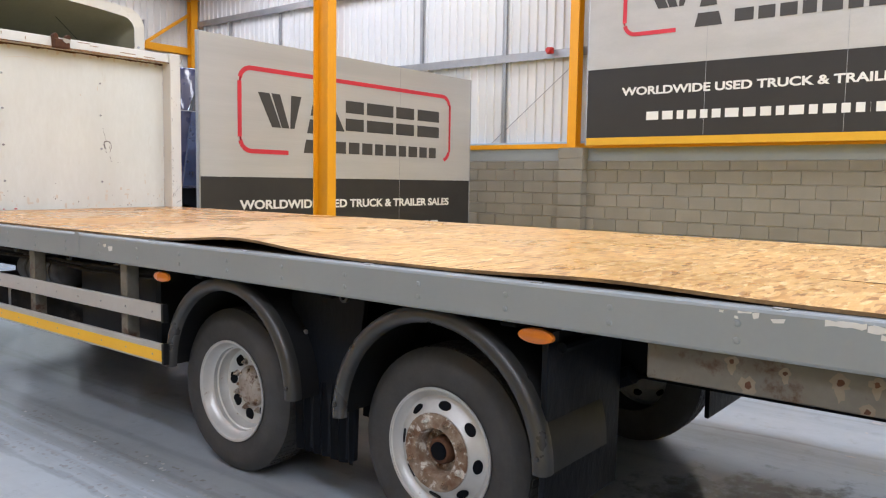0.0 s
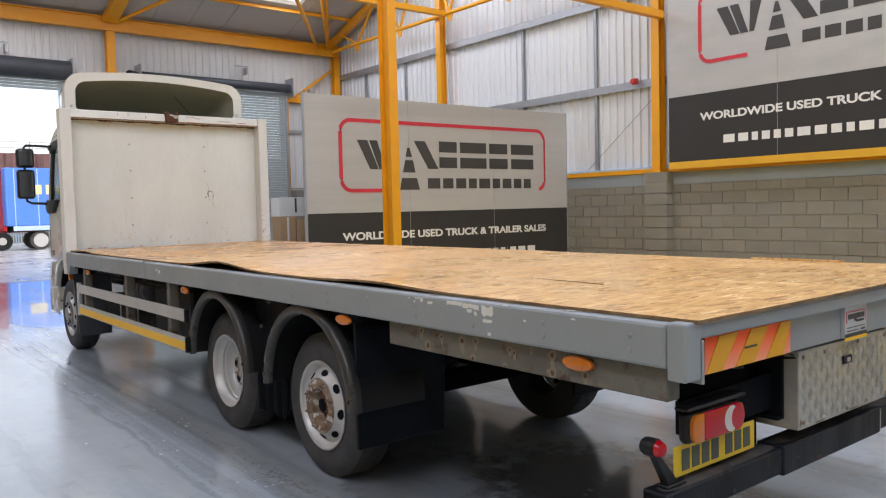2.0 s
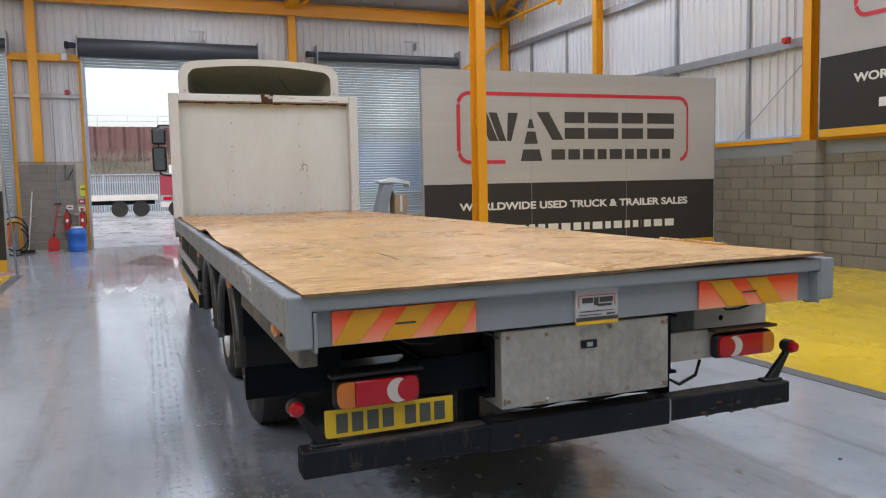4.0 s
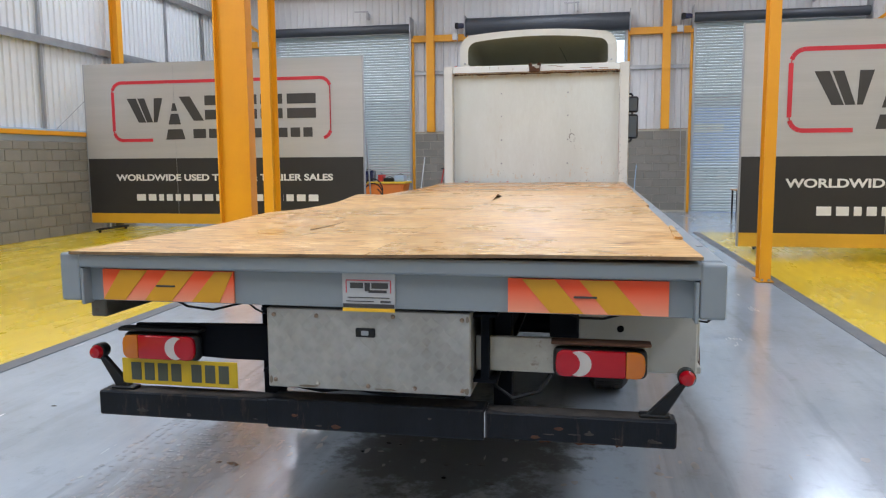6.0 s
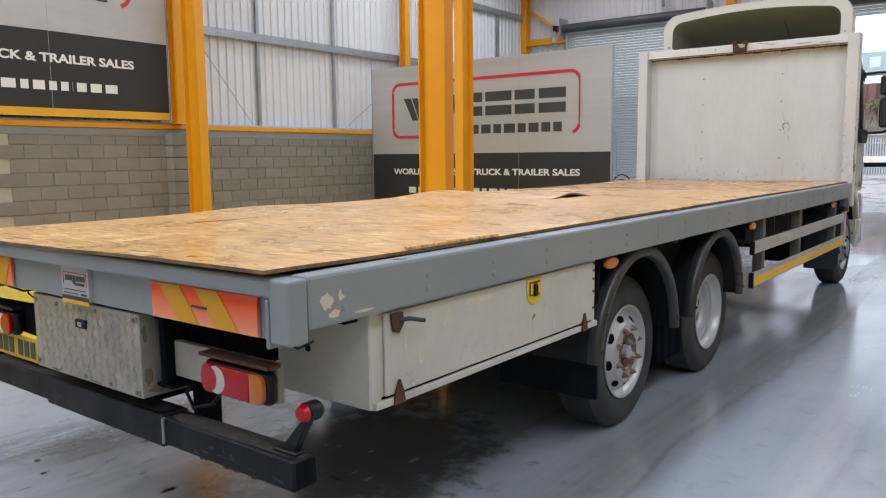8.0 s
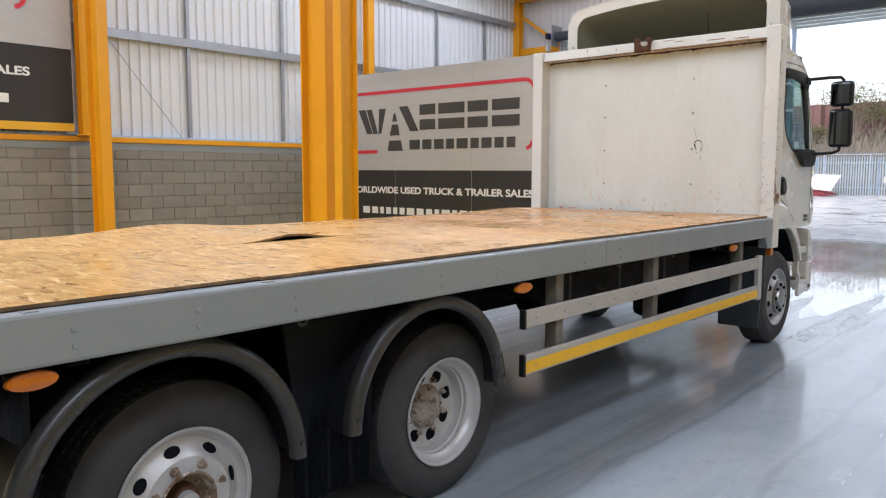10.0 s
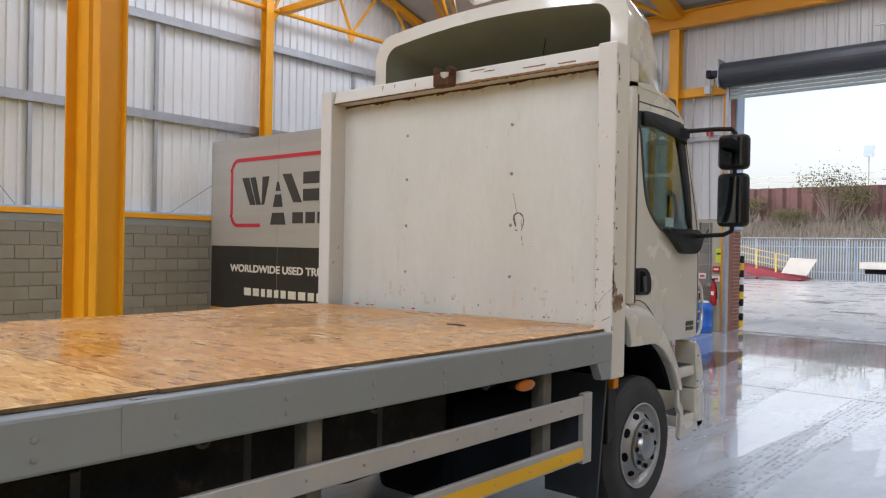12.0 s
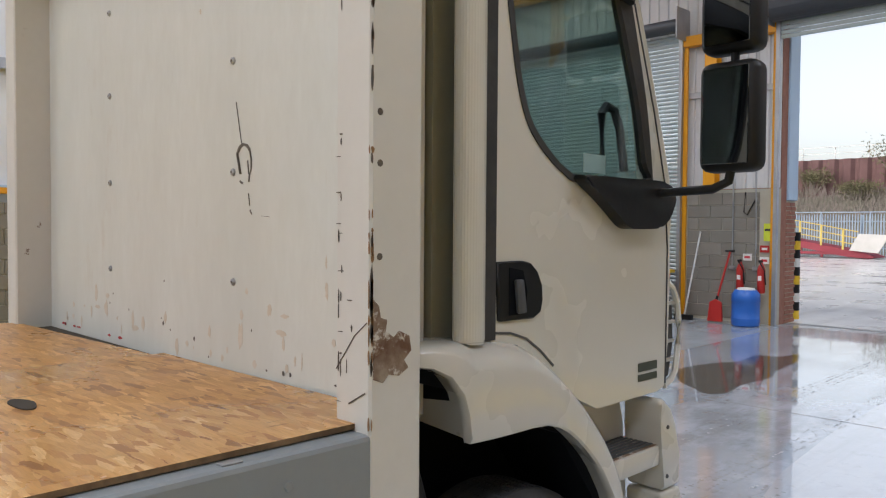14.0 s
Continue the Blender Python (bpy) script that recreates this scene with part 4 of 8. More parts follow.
for n_door, (x0, x1, up) in enumerate(DOORS, 1):
    door = thing("door_%d" % n_door, "blue-grey roller shutter door, " + ("rolled up and open to the yard" if up else "closed"), "shutter door", (0, 0, 0), kind="structure")
    w, cx = x1 - x0, (x0 + x1) / 2
    me = slat_mesh(w - 0.02)
    bottom = 4.86 if up else 0.01
    count = int((5.3 - bottom) / 0.076)
    pieces("slat", me, [(cx, YF - 0.14, bottom + 0.076 * i) for i in range(count)], door)
    for gx in (x0 - 0.03, x1 - 0.04):
        part("guide", box(gx, gx + 0.07, YF - 0.19, YF - 0.112, 0, 5.2, 0.004), "galv", door, "galvanised guide channel")
    r = 0.24 if up else 0.13
    zc = 5.36 if up else 5.38
    part("roll", turned([(x0 - 0.05, r), (x1 + 0.05, r)], 24, "x", (0, YF - 0.3, zc)), "navy_steel", door, "dark rolled shutter curtain")
    for ex in (x0 - 0.09, x1 + 0.06):
        part("end_plate", box(ex, ex + 0.025, YF - 0.52, YF - 0.02, zc - 0.28, zc + 0.3, 0.003), "galv", door)
    mx = x0 - 0.22
    part("motor", turned([(mx - 0.14, 0.03), (mx - 0.13, 0.075), (mx + 0.02, 0.08), (mx + 0.12, 0.06)], 16, "x", (0, YF - 0.3, zc + 0.04)), "navy", door, "blue motor unit")
    part("motor_box", box(mx - 0.16, mx - 0.06, YF - 0.4, YF - 0.2, zc - 0.04, zc + 0.12, 0.01), "black", door)
    part("control_box", box(mx - 0.26, mx - 0.1, YF - 0.24, YF - 0.17, 5.02, 5.2, 0.01), "white_card", door, "white control box")
    part("chain", swept([(mx - 0.1, YF - 0.3, zc - 0.05), (mx - 0.12, YF - 0.22, 3.6), (mx - 0.08, YF - 0.18, 1.3)], 0.012, 6), "galv", door, "hand chain")
    bx = cx + 0.5
    part("stop_bracket", box(bx, bx + 0.42, YF - 0.3, YF - 0.26, 5.9, 5.94), "galv", door)
    part("stop_arm", box(bx + 0.36, bx + 0.4, YF - 0.29, YF - 0.05, 5.7, 5.9), "galv", door)

# ---- big printed banners ----


def banner(name, m, label, stand=0.0, rise=0.0):
    """A printed sheet on a frame; u runs to the right, v up, from the lower left corner, and w out of the picture.
    stand: height of its lower edge over the floor where it stands on castors; rise: how much higher the mark is printed."""
    ob = thing(name, label, "banner", tuple(m.translation), "company banners")

    def put(nm, bm, mat, lab=""):
        bmesh.ops.transform(bm, matrix=m, verts=bm.verts)
        return part(nm, bm, mat, ob, lab)

    width = 6.15
    k = width / 6.2
    put("silver_panel", box(0, width, -0.05, 0, 1.38, 3.36 + rise), "banner", "brushed silver printed upper panel")
    put("dark_panel", box(0, width, -0.05, 0, 0.212, 1.378), "banner_dark", "charcoal printed lower panel")
    low_edge = 0.085 if rise else 0.0
    put("yellow_strip", box(0, width, -0.05, 0, low_edge, 0.21), "banner_yellow", "yellow printed bottom strip")
    for sx in (2.08 * k, 4.12 * k):
        put("seam", box(sx, sx + 0.006, 0.0, 0.002, 0.21, 3.35 + rise), "galv")
    put("side_tube", box(-0.03, 0, -0.06, 0.004, low_edge, 3.37 + rise, 0.004), "galv")
    put("side_tube", box(width, width + 0.03, -0.06, 0.004, low_edge, 3.37 + rise, 0.004), "galv")
    # red line with rounded corners, open at the lower side
    line = []
    L, R, T, B, r = 0.66 * k, 5.53 * k, 2.96 + rise, 1.76 + rise, 0.2
    for cxx, czz, a0 in ((R - r, B + r, -90), (R - r, T - r, 0), (L + r, T - r, 90), (L + r, B + r, 180)):
        for i in range(7):
            a = radians(a0 + 15 * i + (25 if cxx > 2 and a0 == -90 and i == 0 else 0))
            line.append((cxx + r * math.cos(a), czz + r * math.sin(a)))
    line = line[1:] + [(1.56 * k, B)]
    bm = bmesh.new()
    for p, q in zip(line, line[1:]):
        beam((p[0], 0.004, p[1]), (q[0], 0.004, q[1]), 0.008, 0.066, bm, 0)
    put("red_outline", bm, "print_red", "red rounded outline")
    # plain blocks in place of the company mark
    shapes = [[(0.99, 2.63), (1.2, 2.63), (1.42, 2.13), (1.25, 2.13)], [(1.24, 2.63), (1.4, 2.63), (1.58, 2.13), (1.44, 2.13)], [(1.62, 2.63), (1.82, 2.63), (1.68, 2.13), (1.6, 2.13)],
              [(2.05, 2.52), (2.1, 2.52), (2.15, 2.36), (2.01, 2.36)], [(2.0, 2.3), (2.17, 2.3), (2.22, 2.08), (1.94, 2.08)], [(1.92, 1.98), (2.25, 1.98), (2.31, 1.77), (1.87, 1.77)],
              [(2.2, 2.65), (2.45, 2.65), (2.75, 2.15), (2.52, 2.15)], *([(x0, z), (x1, z), (x1, z - 0.2), (x0, z - 0.2)] for x0, x1 in ((2.78, 3.2), (3.28, 3.94), (4.02, 4.5), (4.6, 5.22)) for z in (2.66, 2.37))]
    for sh in shapes:
        put("mark_block", prism([(u * k, v + rise) for u, v in sh], "y", 0.0005, 0.006), "print_dark")
    u = 2.5
    for wdt in (0.33, 0.29, 0.29, 0.24, 0.32, 0.24, 0.28, 0.25, 0.24):
        put("mark_block", box(u * k, (u + wdt - 0.045) * k, 0.0005, 0.006, 1.79 + rise, 1.98 + rise), "print_dark")
        u += wdt + 0.025
    put("slogan", text_mesh("WORLDWIDE USED TRUCK & TRAILER SALES", 0.182, Matrix.Translation((3.1 * k, 0.004, 0.912)) @ pose(0, 0, 0, 90), 0.002, 4.9 * k), "print_white", "white capital letters")
    u = 1.1
    for wdt in (0.27, 0.24, 0.17, 0.2, 0.18, 0.2, 0.27, 0.25, 0.22, 0.18, 0.27, 0.18, 0.24, 0.18, 0.18, 0.06, 0.22, 0.25, 0.27):
        put("web_address_bar", box((u + 0.012) * k, (u + wdt - 0.05) * k, 0.0005, 0.006, 0.485, 0.622), "print_white")
        u += wdt + 0.008
    if stand:
        low = -stand / m.col[0].to_3d().length
        for fx in (0.35, width / 2, width - 0.35):
            put("foot", box(fx - 0.04, fx + 0.04, -0.75, 0.35, low + 0.05, low + 0.09, 0.005), "black", "black steel foot")
            put("stand_post", box(fx - 0.03, fx + 0.03, -0.11, -0.055, low + 0.088, 3.3), "galv")
            for wy in (-0.68, 0.26):
                put("castor", turned([(fx - 0.02, 0.02), (fx - 0.015, 0.034), (fx + 0.015, 0.034), (fx + 0.02, 0.02)], 12, "x", (0, wy, low + 0.034)), "black")
    return ob


def facing(origin, right, k):
    """Place of a banner: u to the right, depth towards the viewer, v up, all k times as large."""
    r = Vector(right).normalized()
    up = Vector((0, 0, 1))
    m = Matrix.Identity(4)
    m.col[0][:3], m.col[1][:3], m.col[2][:3], m.col[3][:3] = r * k, r.cross(up) * k, up * k, Vector(origin)
    return m


banner("banner", facing((3.11, 10.4, 0.13), (6.4, -0.08, 0), 1.042), "tall silver and charcoal printed banner on a wheeled steel stand", 0.125)
banner("banner", facing((-10.16, 12.7, 0.2), (1, 0, 0), 1.026), "tall silver and charcoal printed banner on a wheeled steel stand", 0.195)
banner("banner", facing((XR - 0.38, 7.57, 2.162), (0, -1, 0), 1.05), "silver and charcoal printed banner fixed high on the wall", rise=0.152)
banner("banner", facing((-9.79, 0.515, 2.172), (-SKEW_WALL, 1, 0), 1.05), "silver and charcoal printed banner fixed high on the wall", rise=0.152)

# ---- the flatbed lorry ----
lorry = thing("flatbed_lorry", "white three-axle flatbed lorry with a grey steel bed and board deck", "lorry", (0, 4.0, 0))
TOP = 1.178

# bed frame
for s in (-1, 1):
    rave = part("side_rave", box(min(s * 1.25, s * 1.17), max(s * 1.25, s * 1.17), 0.07, 8.02, 1.025, TOP + s * 0.006, 0.012, seg=2), "bed_grey", lorry, "grey painted folded steel side rail")
    stud = finish(turned([(s * 0.0005, 0.011), (s * 0.0035, 0.009), (s * 0.0045, 0.004)], 8, "x", (0, 0, 0)), "rivet", "bed_grey")
    for i in range(20):
        for z in (1.072, 1.122):
            ob = new("rivet", stud)
            ob.parent = rave
            ob.location = Vector((s * 1.2495, 0.21 + 0.4 * i, z)) - base_of(rave)
    part("front_bracket", prism([(7.86, 1.03), (8.02, 1.03), (8.02, 0.93), (7.92, 0.93)], "x", s * 1.19, s * 1.245, 0.004), "bed_grey", lorry)
    part("seam_plate", box(min(s * 1.2505, s * 1.252), max(s * 1.2505, s * 1.252), 5.24, 5.29, 1.04, 1.18), "bed_grey", rave)
def ragged_patch(y, z, w, h, seed):
    """Outline of a torn paint patch, w long and h high."""
    r = random.Random(seed)
    n = max(4, int(w / 0.012))
    top = [(y + w * i / n, z + h * r.uniform(0.25, 0.5)) for i in range(n + 1)]
    low = [(y + w * i / n + r.uniform(-0.003, 0.003), z - h * r.uniform(0.15, 0.5)) for i in range(n, -1, -1)]
    return top + low


bm = bmesh.new()
for i, (y, z, w, h) in enumerate(((1.08, 1.153, 0.1, 0.022), (0.972, 1.148, 0.105, 0.026), (1.015, 1.13, 0.03, 0.02), (0.986, 1.122, 0.035, 0.02), (0.885, 1.136, 0.068, 0.048), (0.893, 1.098, 0.055, 0.016), (0.9, 1.045, 0.02, 0.018),
                                  (1.45, 1.152, 0.012, 0.012), (1.37, 1.156, 0.04, 0.008), (1.41, 1.14, 0.01, 0.01), (0.8, 1.17, 0.03, 0.006), (0.7, 1.12, 0.012, 0.01), (0.45, 1.15, 0.02, 0.008))):
    bar = prism(ragged_patch(y, z, w, h, 900 + i), "x", -1.2503, -1.2512)
    merge(bm, bar)
part("flaked_paint", bm, "chip", lorry, "white patches where the grey paint has flaked")["kind"] = "stuff"
bm = bmesh.new()
for y, z, w, h in ((4.86, 1.12, 0.05, 0.03), (4.93, 1.13, 0.03, 0.02), (1.28, 1.15, 0.04, 0.015), (1.35, 1.16, 0.02, 0.02)):
    prism([(y, z), (y + w, z - 0.004), (y + w * 0.8, z - h), (y + w * 0.1, z - h * 0.8)], "x", -1.2505, -1.2515, bm=bm)
part("flaked_paint", bm, "chip", lorry)["kind"] = "stuff"
rear = part("rear_member", box(-1.18, 1.18, 0.0, 0.1, 1.12, TOP, 0.01, seg=2), "bed_grey", lorry, "grey painted steel rear cross member")
part("recessed_plate", box(-1.165, 1.165, 0.045, 0.09, 0.985, 1.118, 0.003), "bed_grey", rear)
for s in (-1, 1):
    a, c = s * 1.165, s * 1.25
    part("corner_cap", box(min(a, c), max(a, c), -0.004, 0.068, 0.99, TOP, 0.008, seg=2), "bed_grey", rear)
    part("corner_flange", box(min(s * 1.15, s * 1.163), max(s * 1.15, s * 1.163), -0.006, 0.06, 0.975, 1.117, 0.003), "bed_grey", rear)
    a, c = (0.515, 1.068) if s > 0 else (-0.535, -1.09)
    x0, x1 = min(a, c), max(a, c)
    chev = part("chevron_board", box(x0, x1, 0.032, 0.042, 0.99, 1.112), "retro_red", lorry, "faded red and yellow reflective chevron board")
    for i in range(3):
        u = x0 + (0.02 if s > 0 else 0.0) + 0.2 * i + (0.03 if s > 0 else -0.02)
        d = -0.1 if s > 0 else 0.1
        st = [(max(x0 + 0.002, min(x1 - 0.002, q)), z) for q, z in ((u + (0.1 if d < 0 else 0), 0.992), (u + 0.115 + (0.1 if d < 0 else 0), 0.992), (u + 0.115 + (0 if d < 0 else 0.1), 1.11), (u + (0 if d < 0 else 0.1), 1.11))]
        if st[1][0] - st[0][0] > 0.03:
            part("stripe", prism(st, "y", 0.0285, 0.0315), "retro_amber", chev)
    part("printed_mark", box((x0 + x1) / 2 - 0.045, (x0 + x1) / 2 + 0.035, 0.026, 0.0283, 1.047, 1.054), "print_dark", chev)
# dealer label
lab = part("dealer_label", box(-0.1, 0.1, 0.03, 0.044, 0.987, 1.117), "dull_white", lorry, "white printed dealer label")
part("label_bar", box(-0.098, 0.098, 0.0275, 0.0298, 0.99, 1.004), "print_dark", lab)
part("label_strip", box(-0.1, 0.1, 0.0275, 0.0298, 0.975, 0.988), "retro_yellow", lab)
for x0, x1, z0, z1 in ((-0.07, -0.02, 1.062, 1.083), (-0.014, 0.006, 1.052, 1.083), (0.012, 0.075, 1.062, 1.083), (0.0, 0.07, 1.046, 1.056), (-0.08, 0.08, 1.026, 1.029), (-0.085, 0.02, 1.012, 1.015), (0.045, 0.085, 1.01, 1.017)):
    part("label_bar", box(x0, x1, 0.0278, 0.0298, z0, z1), "print_dark", lab)
bm = bmesh.new()
for p, q in (((-0.085, 1.092), (0.085, 1.092)), ((0.085, 1.092), (0.085, 1.045)), ((-0.085, 1.092), (-0.085, 1.045))):
    beam((p[0], 0.029, p[1]), (q[0], 0.029, q[1]), 0.002, 0.003, bm, 0)
part("label_outline", bm, "print_red", lab)

clip = finish(box(-0.012, 0.012, -0.022, 0.022, 0.0, 0.004, 0.001), "rail_clip", "galv")
for s in (-1, 1):
    for i in range(10):
        ob = new("rail_clip", clip)
        ob.parent = lorry
        ob.location = (s * 1.222, 0.5 + 0.8 * i - 4.0, TOP + s * 0.006)
# deck boards, sprung up along the nearside edge


def board(x0, x1, y0, y1, lift, cut=0.0, top_mat="osb"):
    bm = bmesh.new()
    nx, ny = 14, 44
    top, low = [], []
    for j in range(ny + 1):
        for i in range(nx + 1):
            x, y = x0 + (x1 - x0) * i / nx, y0 + (y1 - y0) * j / ny
            if j == ny and cut:
                y -= cut * (1 - i / nx)
            z = TOP + 0.0015 + 0.005 * x + lift(x, y)
            top.append(bm.verts.new((x, y, z + 0.012)))
            low.append(bm.verts.new((x, y, z)))
    at = lambda g, i, j: g[j * (nx + 1) + i]
    for j in range(ny):
        for i in range(nx):
            bm.faces.new((at(top, i, j), at(top, i + 1, j), at(top, i + 1, j + 1), at(top, i, j + 1)))
            bm.faces.new((at(low, i, j + 1), at(low, i + 1, j + 1), at(low, i + 1, j), at(low, i, j)))
    rim = [(i, 0) for i in range(nx)] + [(nx, j) for j in range(ny)] + [(i, ny) for i in range(nx, 0, -1)] + [(0, j) for j in range(ny, 0, -1)]
    for k, p in enumerate(rim):
        q = rim[(k + 1) % len(rim)]
        f = bm.faces.new((at(low, *p), at(low, *q), at(top, *q), at(top, *p)))
        f.material_index = 1
    return part("deck_board", bm, [top_mat, "osb_edge"], lorry, "golden oriented strand board deck sheet")


def gauss(v, c, w):
    return math.exp(-((v - c) / w) ** 2)


def near_lift(x, y):
    edge = max(0.0, min(1.0, -x / 1.18))
    wave = 0.04 * gauss(y, 3.8, 0.42) + 0.018 * gauss(y, 1.85, 0.42) + 0.016 * gauss(y, 7.5, 0.4)
    return wave * edge ** 1.2 + 0.034 * gauss(y, 3.95, 0.2) * gauss(x, 0, 0.16) + 0.0015 + 0.0015 * math.sin(2.3 * x + 1.3 * y)


def off_lift(x, y):
    return 0.0015 + 0.0015 * math.sin(2.3 * x + 1.3 * y) + 0.006 * gauss(y, 0.0, 0.3) * min(1.0, x / 0.5)


board(-1.2, -0.0005, -0.016, 2.42, near_lift)
board(-1.2, -0.0005, 2.424, 5.28, near_lift)
board(-1.2, -0.0005, 5.284, 8.1, near_lift, 0.07, "osb_fresh")
board(0.0005, 1.17, -0.02, 2.9, off_lift)
board(0.0005, 1.19, 2.904, 5.38, off_lift)
board(0.0005, 1.2, 5.384, 8.14, off_lift, 0.0, "osb_fresh")
part("deck_bearer", box(-1.168, 1.168, 0.11, 8.15, 1.12, TOP - 0.006), "wood_dark", lorry)
part("loose_strip", prism([(1.14, 0.62), (1.17, 0.6), (1.18, 1.15), (1.165, 1.16)], "z", 1.1995, 1.209), "osb", lorry, "loose offcut of board on the deck edge")
part("deck_split", prism([(-0.55, 0.9), (-0.536, 1.125), (-0.53, 1.35), (-0.527, 1.34), (-0.529, 1.1), (-0.545, 0.92)], "z", TOP + 0.0118, TOP + 0.0158), "osb_edge", lorry, "dark split in the board")
part("deck_slot", prism(rounded([(0.44, 7.56), (0.47, 7.535), (0.56, 7.54), (0.575, 7.565), (0.5, 7.585)], 3), "z", 1.19, 1.1975), "wood_dark", lorry, "small dark slot in the deck")

# headboard
head = part("headboard", box(-1.128, 1.128, 8.15, 8.18, 1.17, 2.7, 0.003), "head_white", lorry, "off-white steel headboard with scuffs, screws and rust runs")
for s in (-1, 1):
    a, c = s * 1.13, s * 1.25
    part("post", box(min(a, c), max(a, c), 8.01, 8.158, 0.925, 2.788, 0.006), "head_chipped", head, "chipped off-white headboard post")
bm = prism([(8.03, 2.69), (8.16, 2.69), (8.16, 2.785), (8.05, 2.785)], "x", -1.13, 1.13, 0.006)
part("top_bar", bm, "head_chipped", head, "top bar with flaking paint and rust along its edge")
bm = bmesh.new()
rng = random.Random(5)
x = -1.1
while x < 1.05:
    w = min(rng.uniform(0.06, 0.22), 1.1 - x)
    h = rng.uniform(0.006, 0.011) if x < -0.1 else rng.uniform(0.013, 0.024)
    merge(bm, prism(ragged_patch(x, 2.692, w, h, int(x * 500) + 1200), "y", 8.0275, 8.05))
    x += w + (rng.uniform(0.0, 0.12) if x < 0 else rng.uniform(0.0, 0.02))
for i, (xx, zz, w, h) in enumerate(((-0.62, 2.75, 0.005, 0.045), (-0.5, 2.75, 0.006, 0.03), (-0.3, 2.735, 0.008, 0.03), (0.18, 2.765, 0.12, 0.007), (0.3, 2.748, 0.08, 0.009), (0.6, 2.728, 0.16, 0.01), (0.85, 2.718, 0.12, 0.012))):
    y = 8.0275 + (zz - 2.69) * 0.21
    merge(bm, prism(ragged_patch(xx, zz, w, h, 1300 + i), "y", y, y + 0.02))
part("rust_edge", bm, "rust_soft", head, "brown rust under the top bar")["kind"] = "stuff"
bm = bmesh.new()
for i in range(22):
    x0 = -1.125 + 0.1025 * i
    merge(bm, prism(ragged_patch(x0, 2.6905, 0.104, 0.01 if i < 12 else 0.017, 1900 + i), "y", 8.0285, 8.04))
    merge(bm, prism(ragged_patch(x0, 2.683, 0.104, 0.02 if i % 3 else 0.036, 1950 + i), "y", 8.1488, 8.1494))
part("rust_line", bm, "rust", head, "dark rust along the foot of the top bar")["kind"] = "stuff"
hook = part("rope_hook", box(-0.07, 0.07, 7.96, 8.04, 2.68, 2.76, 0.008), "rust", head, "rusty steel hook bracket on the top bar")
part("hook_horn", prism([(-0.075, 2.75), (-0.03, 2.75), (-0.035, 2.79), (-0.055, 2.815), (-0.08, 2.79)], "y", 7.97, 8.03, 0.004), "rust", hook)
part("paint_flake", prism([(0.0, 2.77), (0.07, 2.762), (0.068, 2.735), (0.03, 2.725), (0.005, 2.74)], "y", 7.957, 7.9598), "bracket", hook, "grey paint left on the hook")
part("hook_horn", prism([(0.03, 2.75), (0.075, 2.75), (0.085, 2.79), (0.06, 2.81), (0.04, 2.795)], "y", 7.97, 8.03, 0.004), "rust", hook)
for sx in (-0.465, 0.445):
    for z in (1.456, 1.78, 2.106, 2.416):
        part("screw", turned([(8.151, 0.012), (8.144, 0.01), (8.142, 0.004)], 8, "y", (sx, 0, z)), "galv", head)
        part("screw_slot", turned([(8.1435, 0.005), (8.1415, 0.004)], 6, "y", (sx, 0, z)), "scuff", head)
bm = bmesh.new()
loop = [(0.476, 1.812), (0.471, 1.836), (0.483, 1.851), (0.5, 1.858), (0.522, 1.853), (0.539, 1.838), (0.547, 1.812), (0.546, 1.788), (0.535, 1.765), (0.533, 1.748)]
for i, (p, q) in enumerate(zip(loop, loop[1:])):
    beam((p[0], 8.1485, p[1]), (q[0], 8.1485, q[1]), 0.002, (0.01, 0.011, 0.009, 0.008, 0.009, 0.006, 0.005, 0.004, 0.004)[i], bm, 0)
for p, q, w in (((0.473, 1.83), (0.49, 1.772), 0.012), ((0.466, 1.828), (0.482, 1.78), 0.006), ((0.462, 1.984), (0.492, 1.862), 0.0022), ((0.482, 1.752), (0.5, 1.745), 0.006), ((0.527, 1.81), (0.532, 1.77), 0.004),
                ((0.531, 1.715), (0.537, 1.68), 0.003), ((0.538, 1.668), (0.548, 1.655), 0.004), ((0.6, 1.65), (0.64, 1.648), 0.001)):
    beam((p[0], 8.1487, p[1]), (q[0], 8.1487, q[1]), 0.0015, w, bm, 0)
part("scuffing", bm, "scuff", head, "dark scuffs and scratches")["kind"] = "stuff"


def blotch(x, z, w, h, seed, n=9):
    """An uneven little patch outline."""
    r = random.Random(seed)
    return [(x + w * r.uniform(0.55, 1.0) * math.cos(2 * math.pi * i / n), z + h * r.uniform(0.55, 1.0) * math.sin(2 * math.pi * i / n)) for i in range(n)]


bm = bmesh.new()
for i in range(30):
    px, pz = rng.uniform(-1.05, 1.1), 1.215 + abs(rng.gauss(0, 0.1))
    prism(blotch(px, pz, rng.uniform(0.003, 0.016), rng.uniform(0.006, 0.03) * (1.5 if i % 5 == 0 else 1), i, 13), "y", 8.149, 8.1495, bm=bm)
for i in range(26):
    px = rng.uniform(-0.1, 1.1) if i % 4 else rng.uniform(-1.05, 0.0)
    h = rng.uniform(0.008, 0.035)
    prism(blotch(px, 2.688 - h, rng.uniform(0.004, 0.03), h, i + 800, 11), "y", 8.149, 8.1495, bm=bm)
